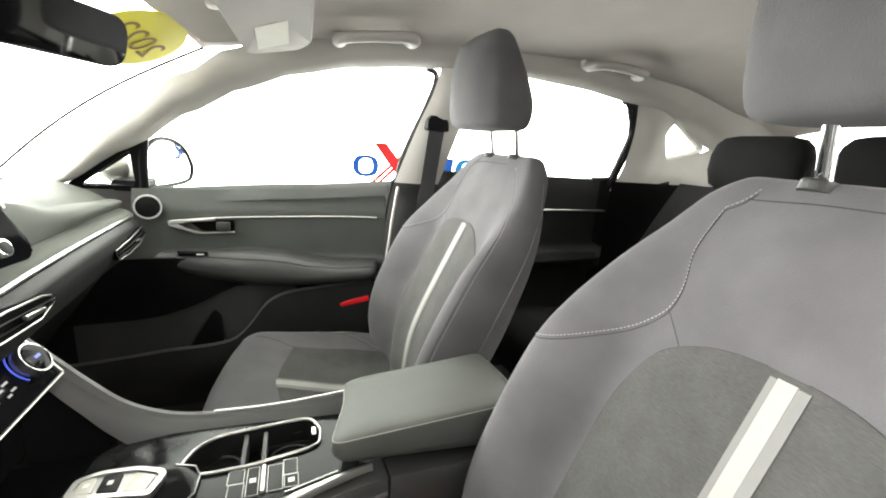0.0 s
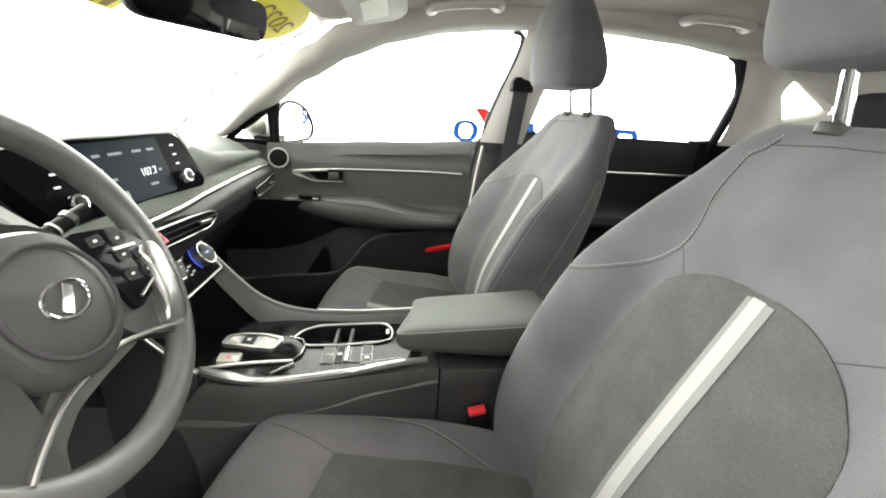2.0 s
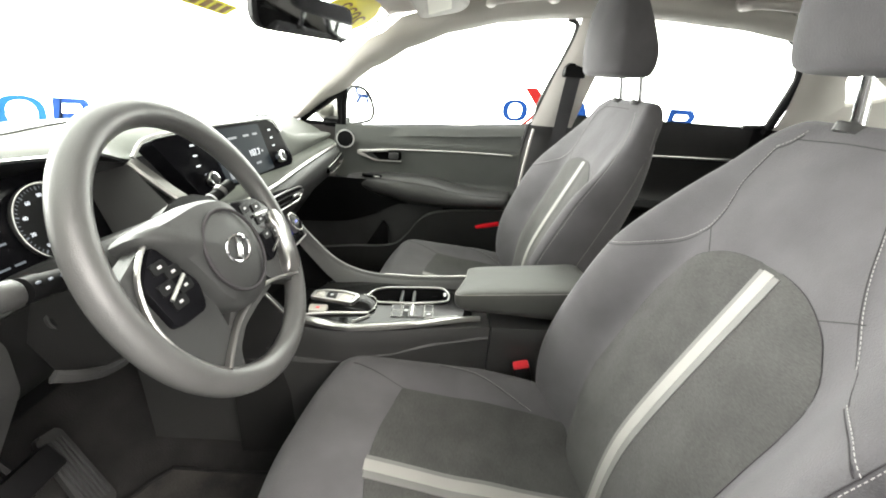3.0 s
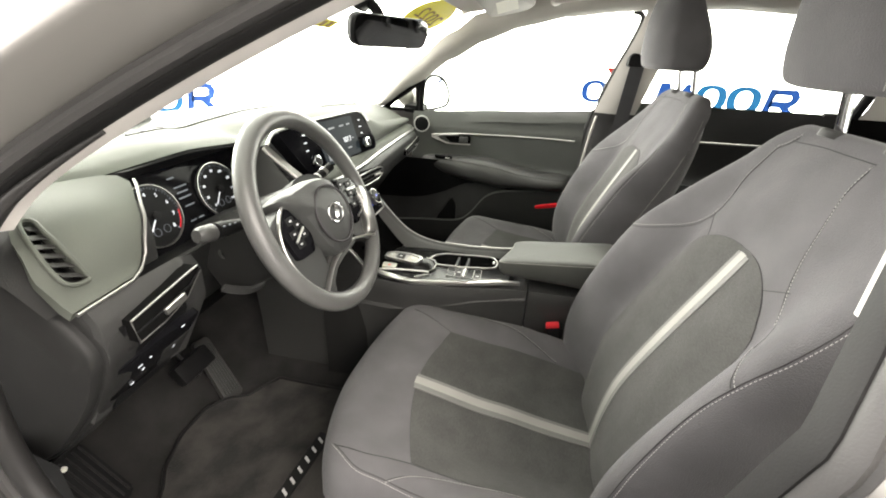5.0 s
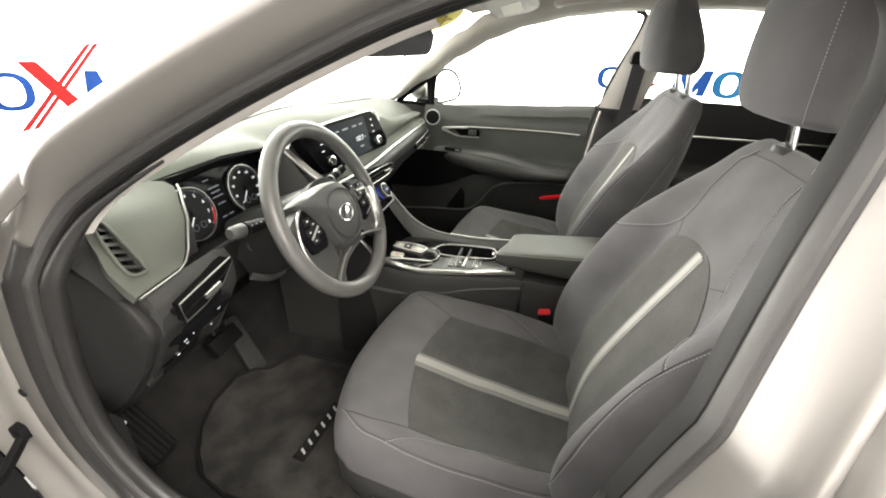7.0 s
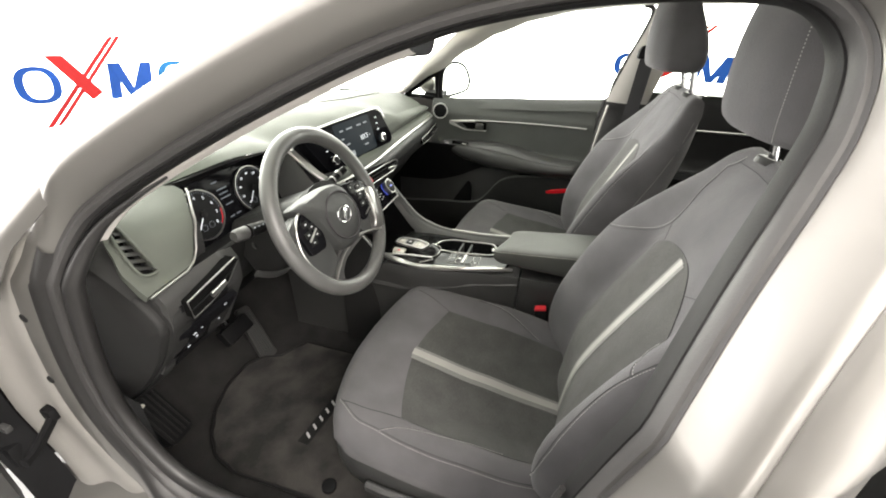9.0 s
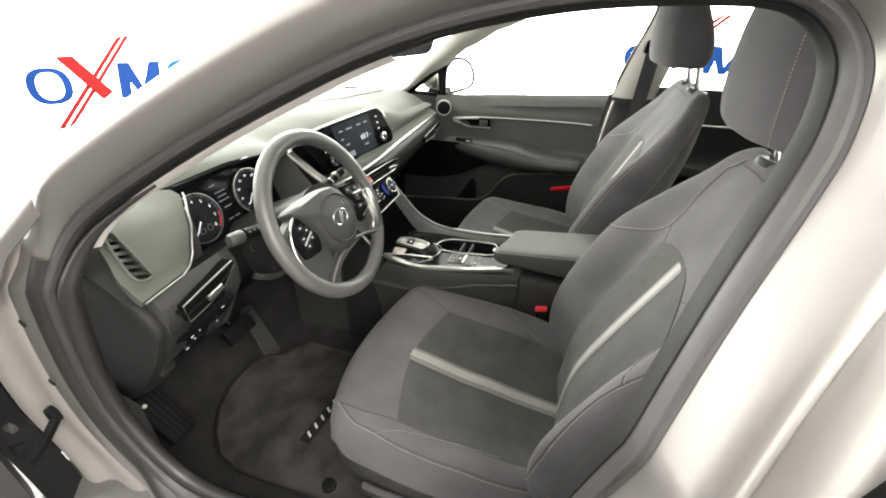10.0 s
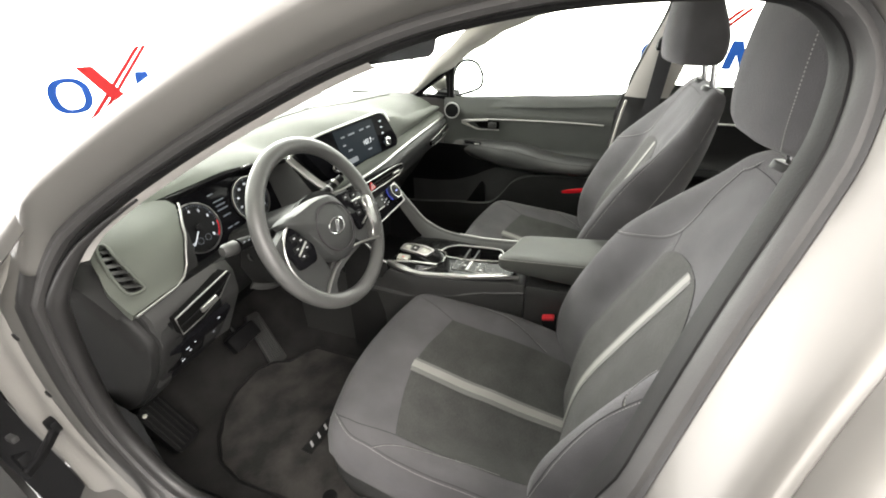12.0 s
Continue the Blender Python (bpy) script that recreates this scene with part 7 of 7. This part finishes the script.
def pocket_top(x):
    return flow([(-0.80, 0.545), (-0.505, 0.550), (-0.357, 0.561), (-0.253, 0.594), (-0.20, 0.622), (-0.15, 0.645)], x)


part("pocket", sheet(lambda x, v: V(x, 0.702 + 0.012 * max(0.0, v - 0.5) - 0.010 * math.sin(math.pi * min(1.0, v * 1.4)), pocket_lip(x) - v * (pocket_lip(x) - 0.29)), steps(-0.80, 0.285, 60), steps(0, 1, 10), 0.012), M_CAP, pdoor, "black door pocket front")
# The lighter door grain on this edge is a painted highlight.
part("pocket_lip", tube([V(x, 0.705, pocket_lip(x)) for x in steps(-0.80, 0.25, 64)], 0.0055, 8), M_DOOR, pdoor, "rounded pocket lip, its highlight painted as lighter grey")
part("pocket_back", sheet(lambda x, v: V(x, 0.744 - 0.006 * v, 0.40 + (pocket_top(x) + 0.01 - 0.40) * v), steps(-0.80, 0.02, 40), steps(0, 1, 4)), M_POCKET, pdoor, "dark grey pocket back panel")
part("upper_skirt", sheet(lambda x, v: V(x, 0.728 + 0.010 * (1 - v), pocket_top(x) + (0.735 - pocket_top(x)) * v), steps(-0.80, -0.12, 40), steps(0, 1, 5), -0.008), M_DARK, pdoor, "black panel over the door pocket")
part("pocket_fin", slab(rounded([(-0.290, 0.448), (-0.188, 0.452), (-0.192, 0.550), (-0.212, 0.574)], 0.02), 0.014, 0.004, 2, Matrix(((1, 0, 0, 0), (0, 0, -1, 0.722), (0, 1, 0, 0), (0, 0, 0, 1)))), M_DARK, pdoor, "black bottle holder rib")
part("reflector", bar(spline([(0.150, 0.688, 0.582), (0.195, 0.684, 0.592), (0.238, 0.686, 0.601)], 4), 0.019, 0.010, (0, 0, 1), 0.4), M_REFLECT, pdoor, "red door reflector")
part("door_edge", bar(spline([(0.322, 0.785, 0.968), (0.305, 0.790, 0.85), (0.290, 0.79, 0.70), (0.275, 0.79, 0.50), (0.27, 0.79, 0.35)], 6), 0.03, 0.02, (0, 1, 0)), M_RUBBER, pdoor, "black door edge seal")
part("edge_paint", bar(spline([(0.333, 0.742, 0.955), (0.318, 0.740, 0.85), (0.302, 0.738, 0.70), (0.288, 0.736, 0.54), (0.280, 0.736, 0.40)], 6), 0.009, 0.010, (1, 0, 0)), M_HANDLE, pdoor, "pale door edge")

# outside mirror of the far door
om = thing("wing_mirror", "outside mirror with a dark rim on the far door", "mirror", (-0.36, 0.93, 0.93))
OM = facing((-0.345, 0.952, 0.980), V(0.94, -0.34, 0.0))
mouth = dense([(-0.118, -0.05), (-0.115, 0.03), (-0.07, 0.070), (0.0, 0.072), (0.065, 0.048), (0.104, 0.0), (0.108, -0.030), (0.085, -0.058), (0.0, -0.066), (-0.09, -0.064)], 6)
part("housing", lofted([[OM @ V(x * k - d, y * k, z) for x, y in mouth] for k, z, d in ((1.0, 0.0, 0), (1.0, -0.05, 0), (0.92, -0.11, 0.006), (0.6, -0.15, 0.02))]), M_PAINT, om, "silver mirror shell")
part("glass", slab([(x * 0.97, y * 0.97) for x, y in mouth], 0.002, 0, 1, OM @ pose(0, 0, 0.003)), M_MIRROR, om, "mirror glass")
part("rim", tube([OM @ V(x, y, 0.003) for x, y in mouth], 0.0065, 8, True), M_DARK, om, "black mirror rim")
part("foot", bar([V(-0.42, 0.79, 0.925), V(-0.40, 0.88, 0.93)], 0.07, 0.03, (1, 0, 0)), M_DARK, om)
part("cowl", lofted([[V(-0.455 + d + r * math.cos(a), y, 0.965 + 0.80 * r * math.sin(a)) for a in (2 * math.pi * k / 28 for k in range(28))] for y, r, d in ((0.845, 0.012, -0.005), (0.850, 0.032, -0.004), (0.865, 0.050, 0.0), (0.89, 0.058, 0.006), (0.93, 0.060, 0.02), (0.96, 0.055, 0.03))]), M_PAINT, om, "grey mirror cowl")

# ---- rear door panel on the far side ----
rdoor = thing("rear_passenger_door", "shut rear door with a black panel and silver strip", "door", (0.8, 0.8, 0.3))


def rear_skin(x, z):
    arm = 0.06 * math.exp(-((z - 0.70) / 0.03) ** 2)
    return 0.775 - arm - 0.01 * max(0, min(1, (0.98 - z) / 0.1))


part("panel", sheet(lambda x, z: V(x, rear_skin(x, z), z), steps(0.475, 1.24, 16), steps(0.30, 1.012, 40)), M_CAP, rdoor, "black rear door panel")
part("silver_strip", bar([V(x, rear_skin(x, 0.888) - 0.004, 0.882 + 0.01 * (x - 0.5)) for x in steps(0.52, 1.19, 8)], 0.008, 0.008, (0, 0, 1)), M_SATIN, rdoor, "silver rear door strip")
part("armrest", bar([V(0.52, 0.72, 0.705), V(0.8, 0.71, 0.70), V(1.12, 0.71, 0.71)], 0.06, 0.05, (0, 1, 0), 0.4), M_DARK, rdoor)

# ---- under the roof ----
def grab_handle(x0, x1, y, label):
    h = thing("grab_handle", label, "handle", ((x0 + x1) / 2, y, headliner_z((x0 + x1) / 2, y)), "roof grab handles")

    def under(x, yy, d):
        return V(x, yy, headliner_z(x, yy) - d)
    pts = spline([under(x0 + 0.012, y + 0.048, 0.016), under(x0 + 0.010, y + 0.024, 0.024), under(x0 + 0.016, y + 0.000, 0.026), under(x0 + 0.04, y - 0.012, 0.026), under((x0 + x1) / 2, y - 0.016, 0.026),
                  under(x1 - 0.04, y - 0.012, 0.026), under(x1 - 0.016, y + 0.000, 0.026), under(x1 - 0.010, y + 0.024, 0.024), under(x1 - 0.012, y + 0.048, 0.016)], 5)
    part("grip", tube(pts, [0.013, 0.015, 0.016, 0.016] + [0.015] * (len(pts) - 8) + [0.016, 0.016, 0.015, 0.013], 14, False, 0.8), M_HANDLE, h, "pale moulded grip")
    for x in (x0 + 0.014, x1 - 0.014):
        part("mount", tube([under(x, y + 0.048, 0.020), under(x, y + 0.050, 0.010), under(x, y + 0.052, -0.006)], [0.014, 0.019, 0.021], 16), M_HANDLE, h)
    return h


grab_handle(0.105, 0.300, 0.455, "pale fold-down roof handle over the front window")
grab_handle(0.82, 1.02, 0.475, "pale fold-down roof handle over the rear window")
visor = thing("sun_visor", "pale folded sun visor with a warning label", "sun visor", (-0.03, 0.36, 1.31))
vis = rounded([(-0.128, 0.08), (0.042, 0.08), (0.055, 0.49), (0.03, 0.525), (-0.085, 0.535)], 0.03, 6)


def visor_at(x, y, d=0.0):
    return V(x, y, 1.3375 + 0.19 * x - 0.208 * y * y - d)


part("flap", lofted([[visor_at(-0.03 + (x + 0.03) * k, 0.31 + (y - 0.31) * k, d) for x, y in vis] for k, d in ((0.96, -0.014), (1.0, -0.008), (1.0, -0.001), (0.97, 0.003), (0.5, 0.004))]), M_VISOR, visor, "grey-beige visor flap")
lab = bmesh.new()
lab.faces.new([lab.verts.new(visor_at(x, y, 0.006)) for x, y in ((-0.058, 0.385), (0.004, 0.355), (0.006, 0.475), (-0.058, 0.495))])
part("warning_label", lab, M_LABEL, visor, "white warning label")
part("visor_clip", block((-0.112, 0.30, 1.300), (0.03, 0.03, 0.012), 0.004), M_TRIM, visor)

# overhead console and rear-view mirror
ov = thing("overhead_console", "pale overhead console with map lamps", "map light", (-0.12, 0, 1.33))
part("housing", lofted([[V(x, y * k, headliner_z(x, 0) - dz) for x, y in rounded([(-0.21, -0.075), (0.02, -0.085), (0.02, 0.085), (-0.21, 0.075)], 0.025)] for k, dz in ((1, -0.004), (1, 0.012), (0.93, 0.02))]), M_TRIM, ov)
for y in (-0.04, 0.04):
    part("lens", block((-0.08, y, headliner_z(-0.08, 0) - 0.021), (0.05, 0.035, 0.004), 0.002), M_LABEL, ov, "map lamp lens")
rm = thing("rear_view_mirror", "black rear-view mirror on a windscreen stalk", "mirror", (-0.20, 0, 1.2))
RMM = facing((-0.252, 0.017, 1.192), V(0.90, -0.42, -0.14))
oval = rounded([(-0.125, -0.033), (0.125, -0.033), (0.130, 0.033), (-0.130, 0.033)], 0.03, 7)
part("housing", lofted([[RMM @ V(x * k, y * k, z) for x, y in oval] for k, z in ((0.97, 0.0), (1.0, -0.006), (0.98, -0.02), (0.8, -0.038), (0.4, -0.045))]), M_DARK, rm, "black mirror housing")
part("glass", slab([(x * 0.95, y * 0.92) for x, y in oval], 0.002, 0, 1, RMM @ pose(0, 0, 0.002)), M_DARKMIRROR, rm, "mirror glass with its dark reflection put into the colour")
part("stalk", tube(spline([RMM @ V(0, 0, -0.03), V(-0.29, 0.01, 1.235), V(-0.32, 0.0, 1.262)], 5), 0.012, 12), M_DARK, rm)
part("foot", block((-0.325, 0.0, 1.262), (0.05, 0.06, 0.05), 0.012, (0, 35, 0)), M_DARK, rm, "black sensor foot")

# windscreen stickers
def on_glass(u, v, lift=0.004):
    p = windscreen(u, v)
    n = (windscreen(u + 0.01, v) - windscreen(u - 0.01, v)).cross(windscreen(u, v + 0.01) - windscreen(u, v - 0.01)).normalized()
    if n.x > 0:
        n = -n
    return p, -n


p0, n0 = on_glass(0.785, 0.88)
YM = facing(p0 + n0 * 0.006, n0, V(0.8, 0, 0.6))
yst = thing("windscreen_sticker", "yellow oval sticker with the year on the windscreen", "sticker", p0)
part("film", slab([(0.112 * math.cos(a), 0.094 * math.sin(a)) for a in (2 * math.pi * k / 40 for k in range(40))], 0.001, 0, 1, YM), M_YELLOW, yst, "yellow oval film")
lettering("2022", 0.078, YM @ pose(0, 0, 0.0012) @ Matrix.Scale(-1, 4, (1, 0, 0)), M_INK, "year_text", yst, 0.0002)
p1, n1 = on_glass(0.11, 0.68)
SMM = facing(p1 + n1 * 0.006, n1, V(0.8, 0, 0.6))
sst = thing("stock_sticker", "yellow strip sticker on the windscreen", "sticker", p1)
part("film", slab([(-0.10, -0.018), (0.10, -0.018), (0.10, 0.018), (-0.10, 0.018)], 0.001, 0, 1, SMM), M_YELLOW, sst, "yellow film strip")
for k in range(5):
    part("print_bar", slab([(-0.010, -0.012), (0.010, -0.012), (0.010, 0.012), (-0.010, 0.012)], 0.0004, 0, 1, SMM @ pose(-0.07 + 0.035 * k, 0, 0.0008)), M_INK, sst)

# ---- driver's footwell ----
mat_thing = thing("floor_mat", "dark carpet floor mat with a woven tag", "floor mat", (-0.4, -0.4, 0.26))
def mat_front(y):
    return lerp_at([(-0.645, -0.46), (-0.62, -0.54), (-0.56, -0.60), (-0.50, -0.64), (-0.42, -0.665), (-0.34, -0.665), (-0.295, -0.64), (-0.265, -0.585), (-0.23, -0.57), (-0.185, -0.54)], y)


def mat_at(y, v):
    x = mat_front(y) + (0.03 - mat_front(y)) * v
    return V(x, y, floor_z(x, -0.4) + 0.018 + 0.004 * noise.noise(V(x * 7, y * 7, 3)))


part("carpet", sheet(mat_at, steps(-0.645, -0.185, 40), steps(0, 1, 40), -0.010), M_MAT, mat_thing, "stained dark brown carpet")
part("bound_edge", tube([mat_at(y, 0) for y in steps(-0.645, -0.185, 50)] + [mat_at(-0.185, v) for v in steps(0.05, 1, 12)] + [mat_at(y, 1) for y in steps(-0.2, -0.645, 12)] + [mat_at(-0.645, v) for v in steps(0.95, 0.03, 20)], 0.004, 8, True), M_RUBBER, mat_thing, "black bound edge")
TG = pose(-0.334, -0.433, FLOOR_Z + 0.0225, 0, 0, 84)
tag = part("tag", slab([(-0.095, -0.016), (0.095, -0.016), (0.095, 0.016), (-0.095, 0.016)], 0.003, 0.001, 1, TG), M_RUBBER, mat_thing, "black woven tag")
for k in range(6):
    part("tag_bar", slab([(-0.008, -0.008), (-0.001, -0.008), (0.008, 0.008), (0.001, 0.008)], 0.0006, 0, 1, TG @ pose(-0.071 + 0.0285 * k, 0, 0.0008)), M_GREYPRINT, tag)
part("clip", disc(0.018, 0.01, pose(-0.219, -0.609, FLOOR_Z + 0.026), 20, 0.003), M_DARK, mat_thing, "round mat clip")
acc = thing("accelerator_pedal", "black ribbed accelerator pedal", "pedal", (-0.70, -0.20, 0.30))
AP = facing((-0.684, -0.252, 0.338), V(0.80, -0.05, 0.60), V(0, 0.12, 1))
part("pad", slab(rounded([(-0.03, -0.10), (0.03, -0.10), (0.026, 0.09), (-0.022, 0.09)], 0.012), 0.014, 0.004, 2, AP), M_PLASTIC, acc, "black rubber pedal pad")
for k in range(6):
    x = -0.02 + 0.008 * k
    part("rib", bar([AP @ V(x, -0.08, 0.002), AP @ V(x * 0.9, 0.07, 0.002)], 0.0045, 0.005, AP.to_3x3() @ V(1, 0, 0)), M_HUB, acc)
brk = thing("brake_pedal", "black rubber brake pedal pad", "pedal", (-0.62, -0.36, 0.40))
part("pad", block((-0.640, -0.365, 0.450), (0.03, 0.10, 0.05), 0.008, (0, -35, 0)), M_DARK, brk, "black rubber brake pad")
part("arm", tube(spline([(-0.63, -0.365, 0.42), (-0.70, -0.36, 0.50), (-0.72, -0.36, 0.64)], 5), 0.010, 8), M_DARK, brk)
dead = thing("foot_rest", "black ribbed foot rest", "pedal", (-0.66, -0.62, 0.35))
FR = facing((-0.650, -0.630, 0.385), V(0.80, 0.05, 0.60))
part("pad", slab(rounded([(-0.034, -0.07), (0.034, -0.07), (0.034, 0.08), (-0.034, 0.08)], 0.012), 0.03, 0.006, 2, FR), M_DARK, dead)
part("kick_trim", sheet(lambda u, v: V(-0.545 - 0.36 * u, 0.712 - 0.03 * u, 0.27 + 0.62 * v), steps(0, 1, 6), steps(0, 1, 5)), M_DARK, car, "black far kick panel")
part("kick_trim", sheet(lambda u, v: V(-0.50 - 0.40 * u, -0.742 + 0.05 * u, 0.30 + 0.32 * v), steps(0, 1, 6), steps(0, 1, 5)), M_DARK, car, "black kick panel")

for k in range(5):
    part("rib", bar([FR @ V(-0.026 + 0.013 * k, -0.06, 0.001), FR @ V(-0.026 + 0.013 * k, 0.07, 0.001)], 0.004, 0.004, FR.to_3x3() @ V(1, 0, 0)), M_RUBBER, dead)
fast = thing("panel_fastener", "small white plastic fastener on the kick panel", "fastener", (-0.58, -0.70, 0.52))
part("head", disc(0.0045, 0.005, facing((-0.583, -0.698, 0.526), (0.6, -0.8, 0)), 14, 0.002), M_LABEL, fast)
part("far_sill", sheet(lambda u, v: V(u, 0.800 - 0.05 * v, 0.66 - 0.42 * v), steps(-0.9, 1.6, 20), steps(0, 1, 4)), M_DARK, car, "black far sill trim")
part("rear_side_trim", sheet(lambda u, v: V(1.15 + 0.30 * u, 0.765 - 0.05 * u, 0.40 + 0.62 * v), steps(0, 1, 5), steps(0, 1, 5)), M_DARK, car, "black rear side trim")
